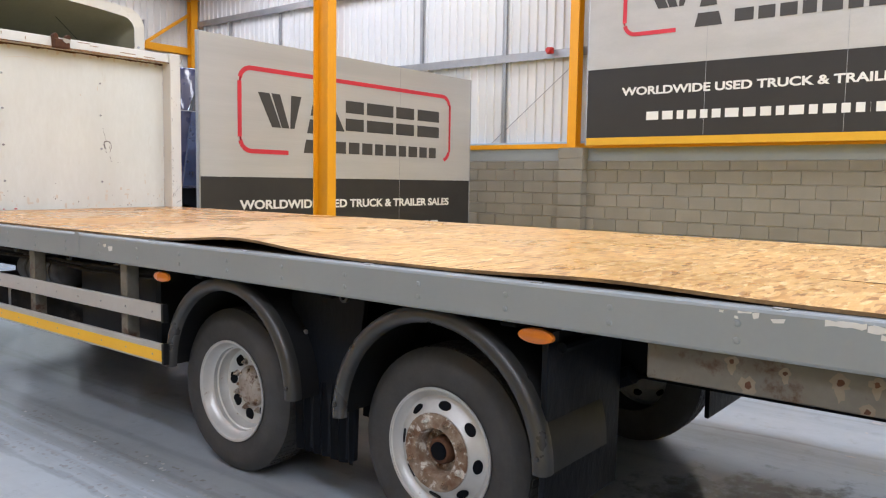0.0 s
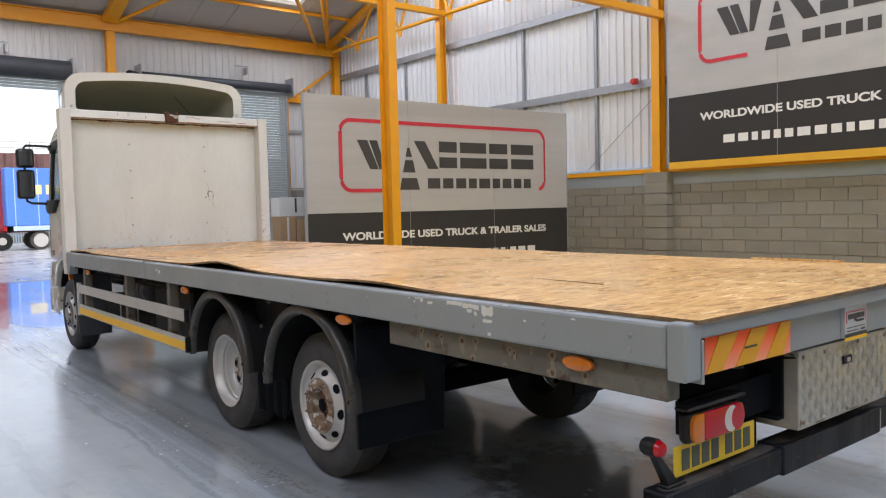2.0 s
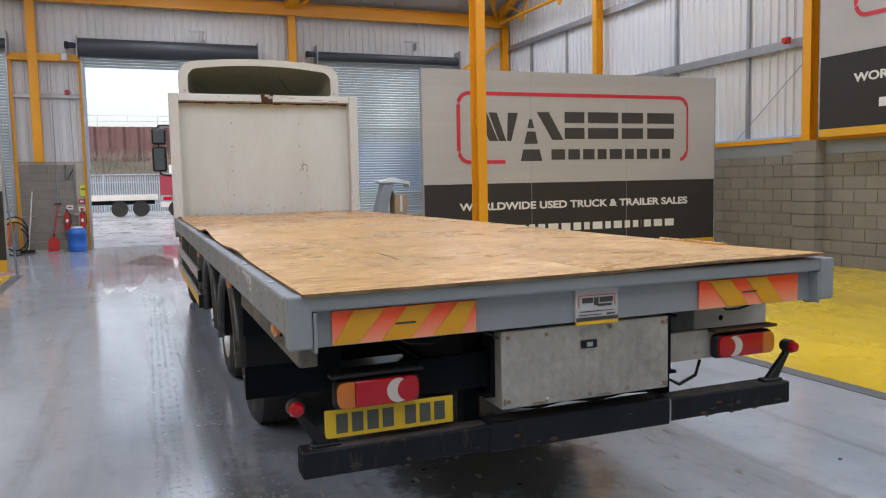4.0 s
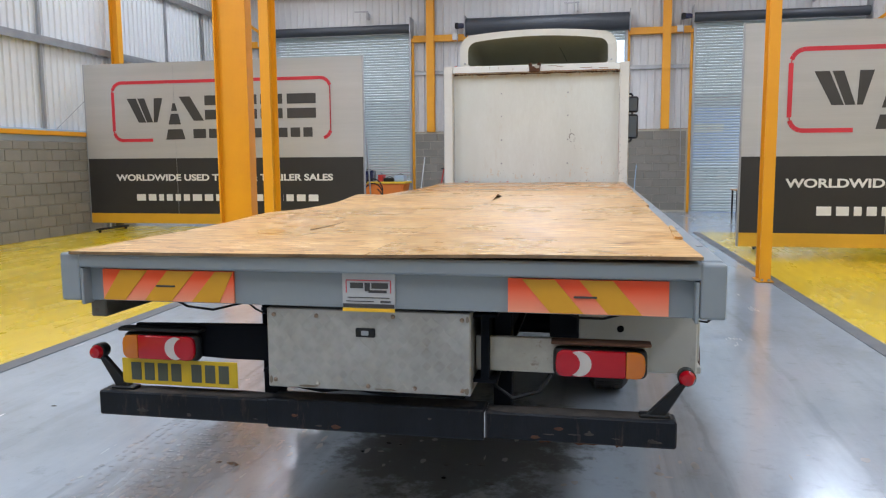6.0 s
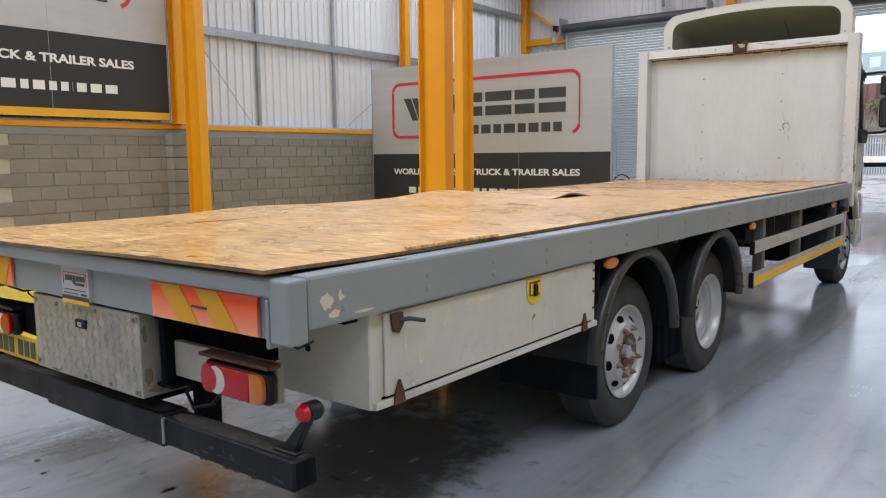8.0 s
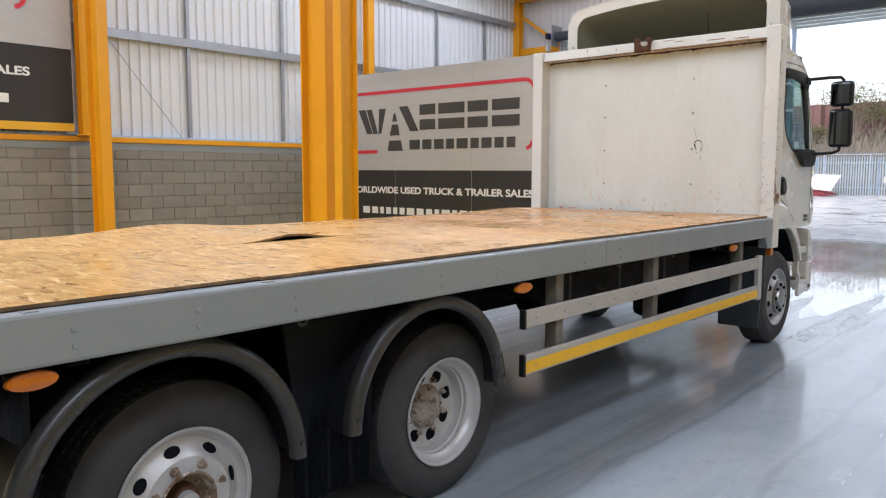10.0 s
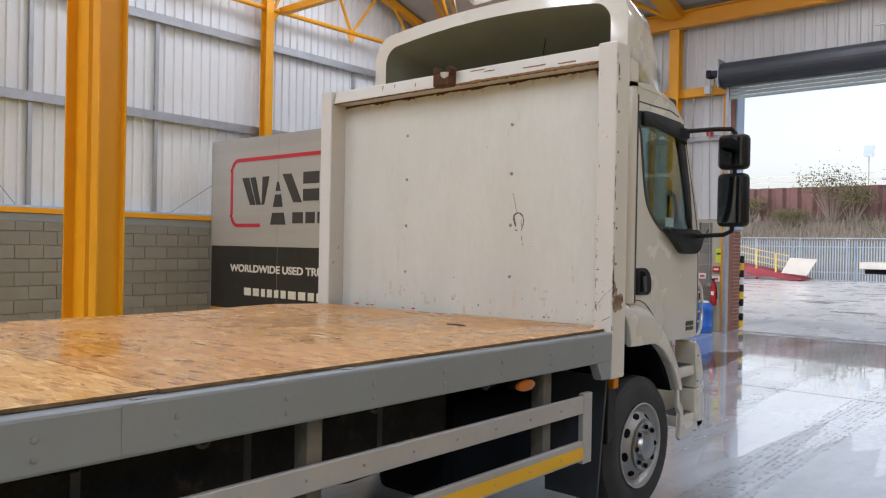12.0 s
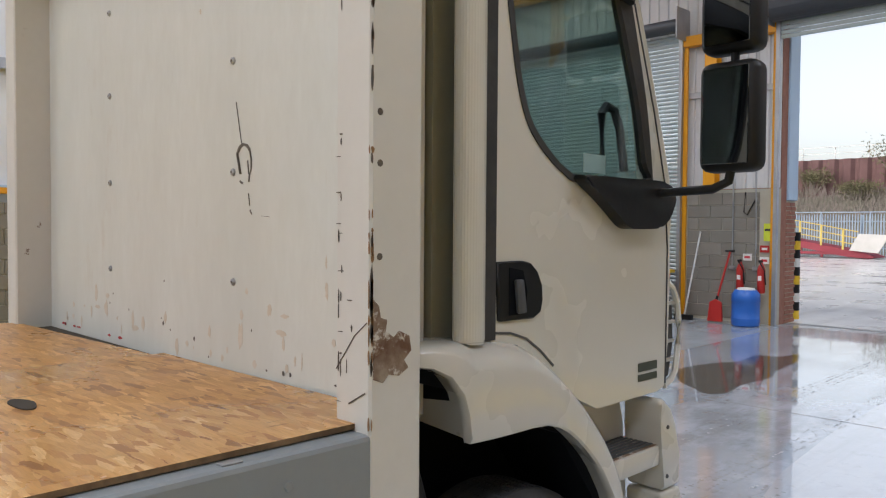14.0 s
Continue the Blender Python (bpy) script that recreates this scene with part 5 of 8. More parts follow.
for i, (px, pz, w, h) in enumerate(((-0.512, 1.3, 0.022, 0.04), (-0.5, 1.35, 0.02, 0.012), (-0.268, 1.275, 0.014, 0.045), (-0.25, 1.25, 0.04, 0.012), (0.15, 1.24, 0.012, 0.012), (0.484, 1.3, 0.018, 0.05), (0.49, 1.36, 0.012, 0.02), (0.717, 1.377, 0.022, 0.008), (0.7, 1.33, 0.03, 0.012),
                                   (0.907, 1.46, 0.008, 0.035), (0.905, 1.53, 0.005, 0.02), (-0.694, 2.65, 0.008, 0.05), (-0.66, 2.67, 0.03, 0.02), (0.417, 2.366, 0.006, 0.035), (0.246, 2.288, 0.008, 0.012), (-0.6, 1.3, 0.03, 0.01))):
    prism(blotch(px, pz, w, h, i + 860, 13), "y", 8.149, 8.1495, bm=bm)
for p, q in (((-0.434, 2.557), (-0.25, 2.585)), ((-0.25, 2.585), (-0.1, 2.565))):
    beam((p[0], 8.149, p[1]), (q[0], 8.149, q[1]), 0.0012, 0.003, bm, 0)
part("rust_stain", bm, "stain", head, "faint brown rust stains low on the board")["kind"] = "stuff"
bm = bmesh.new()
for i in range(8):
    px = rng.uniform(-1.05, -0.35)
    prism(blotch(px, 1.2, rng.uniform(0.006, 0.022), rng.uniform(0.004, 0.009), i + 940, 9), "y", 8.1478, 8.1486, bm=bm)
part("paint_remnant", bm, "red_paint", head, "crimson paint remnants along the board's foot")["kind"] = "stuff"
bm = bmesh.new()
for i in range(12):
    prism(blotch(rng.uniform(-1.0, 1.08), 1.21 + abs(rng.gauss(0, 0.09)), rng.uniform(0.003, 0.008), rng.uniform(0.003, 0.007), i + 60, 7), "y", 8.1487, 8.149, bm=bm)
for px, pz in ((0.71, 1.22), (0.745, 1.222), (0.2, 1.26), (-0.02, 1.29)):
    prism(blotch(px, pz, 0.008, 0.009, int(px * 90) + 200, 8), "y", 8.1482, 8.1486, bm=bm)
for i in range(30):
    pz = rng.choice((rng.uniform(1.25, 1.7), rng.uniform(1.3, 1.6), rng.uniform(1.2, 2.75)))
    px = rng.choice((1.142, 1.15, rng.uniform(1.14, 1.21)))
    w, h = (rng.uniform(0.001, 0.003), rng.uniform(0.006, 0.022)) if rng.random() < 0.6 else (rng.uniform(0.006, 0.016), rng.uniform(0.001, 0.0025))
    prism(blotch(px, pz, w, h, i + 400, 8), "y", 8.0082, 8.0094, bm=bm)
for p, q, w in (((1.135, 1.31), (1.2, 1.39), 0.0015), ((1.2, 1.39), (1.24, 1.42), 0.001), ((1.18, 1.24), (1.235, 1.27), 0.003)):
    beam((p[0], 8.0085, p[1]), (q[0], 8.0085, q[1]), 0.002, w, bm, 0)
for i in range(16):
    pz, py = rng.uniform(1.3, 2.75), 8.013
    prism(blotch(py, pz, rng.uniform(0.003, 0.007), rng.uniform(0.01, 0.05), i + 90), "x", 1.2498, 1.2508, bm=bm)
prism(blotch(8.03, 2.63, 0.012, 0.05, 7), "x", 1.2498, 1.2508, bm=bm)
part("scuffing", bm, "scuff", head)["kind"] = "stuff"
bm = bmesh.new()
for i in range(22):
    z, h = rng.choice((rng.uniform(1.2, 1.7), rng.uniform(1.25, 2.75))), rng.uniform(0.004, 0.022)
    merge(bm, prism(blotch(8.0145, z, rng.uniform(0.002, 0.006), h, 2000 + i, 11), "x", 1.2502, 1.2508))
    if i % 2:
        merge(bm, prism(blotch(1.246, z, rng.uniform(0.0015, 0.004), h, 2050 + i, 9), "y", 8.0085, 8.0097))
part("chipped_edge", bm, "rust_soft", head, "brown chips along the post's edge")["kind"] = "stuff"
for z in (2.176, 1.865, 1.757, 1.56, 2.398, 2.58):
    part("screw_hole", turned([(1.2502, 0.008), (1.2515, 0.007)], 8, "x", (0, 8.035, z)), "scuff", head)
part("bare_patch", prism([(8.018, 1.47), (8.033, 1.455), (8.038, 1.43), (8.056, 1.424), (8.052, 1.4), (8.075, 1.385), (8.09, 1.398), (8.12, 1.385), (8.126, 1.352), (8.105, 1.333), (8.118, 1.315), (8.09, 1.3), (8.06, 1.306), (8.045, 1.29), (8.018, 1.3)], "x", 1.25, 1.2513), "rim_dirty", head, "patch of bare brown primer")

# chassis
for s in (-1, 1):
    part("chassis_rail", prism([(s * 0.42 + u, 0.83 + v) for u, v in i_outline(0.09, 0.26, 0.012, 0.03)], "y", 0.12, 9.8), "under", lorry, "dark steel chassis rail")
for i in range(9):
    y = 0.3 + 0.96 * i
    part("cross_bearer", box(-1.16, 1.16, y, y + 0.07, 0.99, 1.118, 0.004), "under", lorry, "dark steel cross bearer")
for y in (1.2, 5.0, 6.4):
    part("chassis_cross_member", box(-0.4, 0.4, y, y + 0.1, 0.74, 0.9, 0.01), "under", lorry)
part("propshaft", rod((0, 3.9, 0.6), (0, 8.4, 0.7), 0.05, 12), "under", lorry)
for y in (2.66, 4.06, 8.76):
    part("axle", rod((-0.9, y, 0.395), (0.9, y, 0.395), 0.075, 12), "under", lorry)
part("differential", turned([(3.82, 0.08), (3.92, 0.18), (4.06, 0.22), (4.2, 0.18), (4.37, 0.08)], 16, "y", (0, 0, 0.41)), "under", lorry)
for s in (-1, 1):
    for y in (2.66, 4.06):
        part("spring", swept([(s * 0.5, y - 0.6, 0.72), (s * 0.5, y - 0.3, 0.58), (s * 0.5, y, 0.53), (s * 0.5, y + 0.3, 0.58), (s * 0.5, y + 0.6, 0.72)], 0.045, 6), "under", lorry)
tank = part("fuel_tank", box(-1.06, -0.5, 5.75, 7.3, 0.46, 0.75, 0.08, seg=3), "grimy", lorry, "dark fuel tank", smooth=True)
part("filler_cap", turned([(0.75, 0.05), (0.78, 0.05)], 12, "z", (-0.85, 6.85, 0)), "black", tank)
for y in (6.1, 6.65):
    part("tank_strap", box(-1.067, -0.495, y, y + 0.04, 0.455, 0.757, 0.01), "galv", tank)
part("battery_box", box(-1.06, -0.48, 4.72, 5.62, 0.5, 0.98, 0.02), "black", lorry, "black battery box")
for y in (5.15, 5.45):
    part("air_tank", turned([(y - 0.0, 0.06), (y + 0.02, 0.1), (y + 0.22, 0.1), (y + 0.24, 0.06)], 14, "y", (0.75, 0, 0.78)), "under", lorry)
# near-black sheets added to stand for the shade under the bed
part("shade_sheet", box(-0.46, -0.44, 4.5, 8.0, 0.42, 1.0), "under", lorry, "dark sheet added as shade behind the tanks")
part("shade_sheet", box(0.5, 0.52, 4.6, 6.9, 0.72, 1.0), "under", lorry, "dark sheet added as shade behind the tray")
for y in (6.02, 6.36):
    at = part("air_tank", turned([(y - 0.15, 0.06), (y - 0.135, 0.1), (y + 0.135, 0.1), (y + 0.15, 0.06)], 20, "y", (-0.98, 0, 0.86)), "tank", lorry, "grey painted air tank", True)
    part("tank_band", turned([(y - 0.012, 0.1015), (y - 0.012, 0.105), (y + 0.012, 0.105), (y + 0.012, 0.1015)], 20, "y", (-0.98, 0, 0.86), closed=True), "old_steel", at)
part("filter_pot", turned([(0.83, 0.03), (0.84, 0.045), (0.95, 0.045), (0.955, 0.055), (0.985, 0.055)], 16, "z", (-1.0, 5.2, 0)), "bracket", lorry, "cream filter pot", True)
for y0, y1, z in ((4.6, 7.6, 0.975), (4.7, 6.8, 0.94), (5.4, 7.7, 0.72)):
    part("pipe", swept([(-1.09, y0, z), (-1.1, (y0 * 2 + y1) / 3, z - 0.015), (-1.09, (y0 + y1 * 2) / 3, z + 0.008), (-1.1, y1, z)], 0.012, 6), "grimy", lorry)
part("exhaust_box", box(0.5, 1.02, 6.95, 7.75, 0.4, 0.9, 0.06, seg=2), "under", lorry)
part("chassis_tray", prism([(4.95, 1.0), (6.9, 1.0), (6.9, 0.7), (6.3, 0.68), (5.9, 0.73), (5.4, 0.75), (4.98, 0.82)], "x", 0.56, 1.02, 0.01), "grimy", lorry, "dusty dark equipment tray under the bed")
for y in (5.2, 5.8, 6.45):
    part("tray_strap", box(1.0205, 1.024, y, y + 0.03, 0.76, 0.99), "old_steel", lorry)
for y in (7.0, 6.3, 5.55, 4.9, 3.1):
    for s in (-1, 1):
        part("rope_ring", turned([(s * 1.16 - 0.008, 0.016), (s * 1.16 - 0.008, 0.028), (s * 1.16 + 0.008, 0.028), (s * 1.16 + 0.008, 0.016)], 18, "x", (0, y, 1.012), closed=True), "old_steel", lorry, "dull steel rope ring")

# wheels
AXLE_Z, TYRE_R = 0.395, 0.4325


def wheel(s, y, kind):
    """kind: tag (dished out rusty hub), drive (dished in), steer (bright trim)."""
    outx = {"tag": 1.06, "drive": 1.06, "steer": 1.07}[kind]
    wh = part("wheel", turned([(s * (outx - 0.27), 0.24), (s * (outx - 0.262), 0.385), (s * (outx - 0.225), TYRE_R), (s * (outx - 0.045), TYRE_R), (s * (outx - 0.012), 0.395), (s * outx, 0.36), (s * (outx - 0.004), 0.31), (s * (outx - 0.018), 0.266), (s * (outx - 0.05), 0.25)], 48, "x", (0, y, AXLE_Z), closed=True), "rubber", lorry, "black worn lorry tyre and wheel", True)
    bm = bmesh.new()
    for i in range(72):
        a = 2 * math.pi * i / 72
        for w in (-0.08, -0.135, -0.19):
            t2 = box(-0.022, 0.022, -0.012, 0.012, -0.007, 0.007)
            merge(bm, t2, Matrix.Translation((s * (outx + w), y, AXLE_Z)) @ Matrix.Rotation(a, 4, "X") @ Matrix.Translation((0, 0, 0.428)))
    part("tread_pattern", bm, "rubber", wh)["kind"] = "stuff"
    if kind == "drive":
        part("inner_tyre", turned([(s * (outx - 0.58), 0.25), (s * (outx - 0.57), 0.39), (s * (outx - 0.53), TYRE_R), (s * (outx - 0.36), TYRE_R), (s * (outx - 0.33), 0.39), (s * (outx - 0.32), 0.25)], 40, "x", (0, y, AXLE_Z), closed=True), "rubber", wh, smooth=True)
    d = outx - 0.012
    lip = [(s * (d - 0.0), 0.268), (s * (d + 0.004), 0.262), (s * d, 0.255), (s * (d - 0.02), 0.247)]
    if kind == "drive":
        prof = lip + [(s * (d - 0.045), 0.236), (s * (d - 0.052), 0.224), (s * (d - 0.072), 0.222), (s * (d - 0.078), 0.215), (s * (d - 0.11), 0.212), (s * (d - 0.128), 0.203), (s * (d - 0.136), 0.18), (s * (d - 0.14), 0.1), (s * (d - 0.14), 0.02)]
        face, hole_r, hole_d = d - 0.14, 0.16, 0.033
    elif kind == "tag":
        prof = lip + [(s * (d - 0.035), 0.228), (s * (d - 0.028), 0.212), (s * (d + 0.0), 0.182), (s * (d + 0.012), 0.168), (s * (d + 0.014), 0.112), (s * (d + 0.008), 0.1), (s * (d - 0.06), 0.094), (s * (d - 0.062), 0.02)]
        face, hole_r, hole_d = d - 0.0125, 0.197, 0.021
    else:
        prof = lip + [(s * (d - 0.035), 0.225), (s * (d - 0.025), 0.205), (s * (d + 0.0), 0.178), (s * (d + 0.012), 0.165), (s * (d + 0.014), 0.12), (s * (d + 0.004), 0.11), (s * (d + 0.004), 0.02)]
        face, hole_r, hole_d = d - 0.0125, 0.1915, 0.021
    rim = part("rim", turned(prof[::-1], 48, "x", (0, y, AXLE_Z), far_cap=False), "rim_dull" if kind == "steer" else "rim", wh, "silver painted steel rim", True)
    part("rim_edge", turned([(s * (d + 0.001), 0.27), (s * (d + 0.007), 0.268), (s * (d + 0.006), 0.261), (s * (d - 0.002), 0.259)], 48, "x", (0, y, AXLE_Z), closed=True), "alu_strip", rim, "worn bright rim edge", True)
    for i in range(8):
        a = 2 * math.pi * (i + (0.3 if s > 0 else 0.15)) / 8
        hy, hz = y + hole_r * math.cos(a), AXLE_Z + hole_r * math.sin(a)
        tmp = bmesh.new()
        bmesh.ops.create_cone(tmp, cap_ends=True, segments=18, radius1=hole_d, radius2=hole_d, depth=0.012 if kind == "drive" else 0.005)
        tilt = 0.0 if kind == "drive" else 0.72
        bmv = merge(bmesh.new(), tmp, Matrix.Translation((s * face, hy, hz)) @ Matrix.Rotation(a, 4, "X") @ Matrix.Rotation(s * tilt, 4, "Z") @ Matrix.Diagonal((1, 1, 1.0 if kind == "drive" else 1.45, 1)) @ Matrix.Rotation(math.pi / 2, 4, "Y"))
        part("vent_hole", bmv, "under", rim, "dark vent hole")

    def nut(r, a, x, h, mat):
        part("wheel_nut", turned([(s * x, 0.02), (s * (x + 0.004), 0.019), (s * (x + 0.005), 0.0145), (s * (x + h), 0.0135), (s * (x + h + 0.002), 0.008), (s * (x + h + 0.012), 0.007)], 6, "x", (0, y + r * math.cos(a), AXLE_Z + r * math.sin(a))), mat, rim)

    if kind == "steer":
        part("wheel_trim", turned([(s * (d + 0.01), 0.155), (s * (d + 0.03), 0.158), (s * (d + 0.035), 0.15), (s * (d + 0.028), 0.095), (s * (d + 0.05), 0.085), (s * (d + 0.055), 0.03), (s * (d + 0.055), 0.005)][::-1], 40, "x", (0, y, AXLE_Z)), "chrome", rim, "polished wheel nut trim ring", True)
        for i in range(8):
            a = 2 * math.pi * i / 8
            part("wheel_nut", turned([(s * (d + 0.025), 0.016), (s * (d + 0.045), 0.014), (s * (d + 0.047), 0.006)], 10, "x", (0, y + 0.122 * math.cos(a), AXLE_Z + 0.122 * math.sin(a))), "under", rim)
    elif kind == "tag":
        hx = d + 0.014
        ring = 0.166 if s < 0 else 0.114
        part("hub_flange", turned([(s * (hx + 0.001), ring), (s * (hx + 0.006), ring - 0.004), (s * (hx + 0.007), 0.106), (s * (hx - 0.004), 0.098), (s * (hx - 0.055), 0.092), (s * (hx - 0.06), 0.06)][::-1], 36, "x", (0, y, AXLE_Z), far_cap=False), "rim_dirty", rim, "rusty hub flange with an open greasy bore", True)
        part("hub", turned([(s * (hx - 0.062), 0.062), (s * (hx - 0.03), 0.058), (s * (hx - 0.02), 0.05), (s * (hx - 0.02), 0.005)][::-1], 24, "x", (0, y, AXLE_Z)), "rust", rim, "rust-brown hub end", True)
        for i in range(10):
            a = 2 * math.pi * i / 10
            part("hub_bolt", turned([(s * (hx - 0.06), 0.008), (s * (hx - 0.042), 0.008), (s * (hx - 0.04), 0.004)], 6, "x", (0, y + 0.077 * math.cos(a), AXLE_Z + 0.077 * math.sin(a))), "rim_dirty", rim)
        part("hub_cap", turned([(s * (hx - 0.022), 0.04), (s * (hx + (-0.012 if s < 0 else 0.008)), 0.037), (s * (hx + (-0.01 if s < 0 else 0.013)), 0.01)], 18, "x", (0, y, AXLE_Z)), "under" if s < 0 else "alu_strip", rim, "dark open hub centre" if s < 0 else "pale round hub cap", True)
        for i in range(8):
            nut(0.138, 2 * math.pi * (i + 0.5) / 8, hx + (0.006 if s < 0 else 0.0), 0.012 if s < 0 else 0.02, "rim_dirty")
    else:
        hx = d - 0.139
        part("hub", turned([(s * hx, 0.112), (s * (hx + 0.012), 0.108), (s * (hx + 0.02), 0.096), (s * (hx + 0.03), 0.08), (s * (hx + 0.034), 0.05), (s * (hx + 0.034), 0.005)][::-1], 28, "x", (0, y, AXLE_Z)), "hub_grey", rim, "rust-flecked steel hub", True)
        for i in range(8):
            a = 2 * math.pi * i / 8
            part("hub_bolt", turned([(s * (hx + 0.02), 0.009), (s * (hx + 0.032), 0.008), (s * (hx + 0.034), 0.003)], 6, "x", (0, y + 0.09 * math.cos(a), AXLE_Z + 0.09 * math.sin(a))), "rim_dirty", rim)
            nut(0.135, a + 0.39, hx, 0.016, "hub_grey")
    return wh


for s in (-1, 1):
    wheel(s, 2.66, "tag")
    wheel(s, 4.06, "drive")
    wheel(s, 8.76, "steer")


def mudguard(s, yc, zc=0.49, r=0.505, x0=0.72, x1=1.19):
    ts = [math.pi * i / 26 for i in range(27)]
    arch = [(yc + r * math.cos(t), zc + r * math.sin(t)) for t in ts]
    inner = [(yc + (r - 0.012) * math.cos(t), zc + (r - 0.012) * math.sin(t)) for t in ts]
    g = part("mudguard", prism(arch + inner[::-1], "x", s * x0, s * (x1 - 0.03)), "guard", lorry, "weathered black plastic mudguard", True)
    bm = bmesh.new()
    rows = []
    for t in ts:
        prof = [(-0.05, 0.002), (-0.02, 0.006), (0.0, 0.0), (0.012, -0.014), (0.016, -0.034), (0.01, -0.052), (-0.004, -0.062), (-0.03, -0.064), (-0.03, -0.02)]
        rows.append([bm.verts.new((s * (x1 + dx), yc + (r + dr) * math.cos(t), zc + (r + dr) * math.sin(t))) for dx, dr in prof])
    for A, B in zip(rows, rows[1:]):
        for i in range(len(A)):
            bm.faces.new((A[i], A[(i + 1) % len(A)], B[(i + 1) % len(A)], B[i]))
    bm.faces.new(rows[0])
    bm.faces.new(rows[-1][::-1])
    part("rolled_lip", bm, "guard_lip", g, "rounded shiny mudguard edge", True)
    for t in (0.12, 3.02):
        part("clamp_bolt", turned([(s * (x1 - 0.01), 0.012), (s * (x1 + 0.022), 0.011), (s * (x1 + 0.024), 0.004)], 8, "x", (0, yc + (r - 0.03) * math.cos(t), zc + (r - 0.03) * math.sin(t))), "old_steel", g)
    return g


for s in (-1, 1):
    mudguard(s, 2.602 if s < 0 else 2.55, 0.48, 0.543)
    mudguard(s, 3.921 if s < 0 else 3.84, 0.495, 0.522)
    fl = part("mudflap", prism([(s * 0.54, 0.96), (s * 1.15, 0.96), (s * 1.15, 0.27), (s * 0.56, 0.27)], "y", 2.09, 2.115, 0.004), "flap", lorry, "glossy black rubber mudflap with brown splashes")
    part("flap_bracket", box(min(s * 0.6, s * 1.12), max(s * 0.6, s * 1.12), 2.07, 2.12, 0.962, 0.99), "under", fl)
    # near-black sheet added for the shade inside the wheels
    part("shade_backing", prism([(2.12, 1.0), (4.48, 1.0), (4.45, 0.55), (3.45, 0.5), (3.45, 0.3), (3.18, 0.3), (3.18, 0.5), (2.16, 0.5)], "x", s * 0.66, s * 0.68), "under", lorry)
    part("spat_panel", prism([(3.1, 1.0), (3.6, 1.0), (3.58, 0.6), (3.565, 0.22), (3.17, 0.22), (3.16, 0.6)], "x", s * 1.0, s * 1.03, 0.004), "flap", lorry, "black rubber panel between the wheels")
    fold = [(3.17 + 0.02 * i, s * (1.034 + 0.008 * math.sin(2.1 * i) + 0.004 * math.sin(5.3 * i))) for i in range(20)]
    bmf = bmesh.new()
    rows = [[bmf.verts.new((x + s * w, yy, z)) for z, w in ((0.56, -0.004), (0.42, 0.004), (0.205, 0.0))] for yy, x in fold]
    for A, B in zip(rows, rows[1:]):
        for k in range(2):
            bmf.faces.new((A[k], A[k + 1], B[k + 1], B[k]))
    bmesh.ops.solidify(bmf, geom=bmf.faces[:], thickness=0.004)
    part("rubber_skirt", bmf, "flap", lorry, "folded black rubber skirt", True)
    for z in (0.55, 0.785):
        part("bolt", turned([(s * 1.03, 0.013), (s * 1.045, 0.012), (s * 1.048, 0.006)], 8, "x", (0, 3.49, z)), "galv", lorry)
    part("stay_tube", rod((s * 0.6, 2.06, 0.93), (s * 1.1, 2.06, 0.93), 0.02, 8), "under", lorry)
    # side guards
    y0, y1 = (4.46, 7.82) if s > 0 else (4.39, 7.64)
    lo = 0.0 if s > 0 else -0.03
    sg = part("side_guard", box(min(s * 1.21, s * 1.235), max(s * 1.21, s * 1.235), y0, y1, 0.775 + lo, 0.866 + lo, 0.004), "alu_strip", lorry, "aluminium side guard with a yellow reflective strip")
    part("lower_rail", box(min(s * 1.21, s * 1.235), max(s * 1.21, s * 1.235), y0, y1, 0.526 + lo / 3, 0.632 + lo / 3, 0.004), "alu_strip", sg)
    part("reflective_strip", box(min(s * 1.2355, s * 1.238), max(s * 1.2355, s * 1.238), y0 + 0.01, y1 - 0.06, 0.538 + lo / 3, 0.6 + lo / 3), "retro_yellow", sg, "yellow reflective strip")
    part("end_piece", box(min(s * 1.205, s * 1.24), max(s * 1.205, s * 1.24), y1 - 0.075, y1 + 0.01, 0.51 + lo / 3, 0.88 + lo, 0.004), "alu_strip", sg)
    for z0, z1 in ((0.77 + lo, 0.871 + lo), (0.521 + lo / 3, 0.637 + lo / 3)):
        part("end_cap", box(min(s * 1.205, s * 1.24), max(s * 1.205, s * 1.24), y0 - 0.008, y0 + 0.012, z0, z1, 0.003), "black", sg)
    for y in (4.83, 5.97, 7.45):
        part("guard_post", box(min(s * 1.13, s * 1.205), max(s * 1.13, s * 1.205), y - 0.035, y + 0.035, 0.55, 1.03, 0.004), "cream_rust", sg)
    bm = bmesh.new()
    for i in range(12):
        yy = y0 + 0.1 + 0.27 * i
        for z in (0.82 + lo, 0.57 + lo / 3):
            turned([(s * 1.234, 0.007), (s * 1.24, 0.005)], 6, "x", (0, yy, z), bm)
    part("screw_row", bm, "galv", sg)["kind"] = "stuff"
    # amber side markers
    for y in (0.47, 2.1, 4.47 if s > 0 else 4.42, 7.24):
        if s > 0 and y < 1:
            continue
        mk = part("side_marker", turned([(s * 1.212, 0.075), (s * 1.224, 0.07), (s * 1.23, 0.045), (s * 1.231, 0.005)], 20, "x", (0, 0, 0)), "lens_amber", lorry, "amber oval side marker lamp", True)
        mk.data.transform(Matrix.Translation((0, y - 4.0, 0.985)) @ Matrix.Diagonal((1, 1, 0.38, 1)) @ Matrix.Translation((0, 4.0, 0)))
        part("marker_base", box(min(s * 1.16, s * 1.212), max(s * 1.16, s * 1.212), y - 0.06, y + 0.06, 0.967, 1.003), "black", mk)
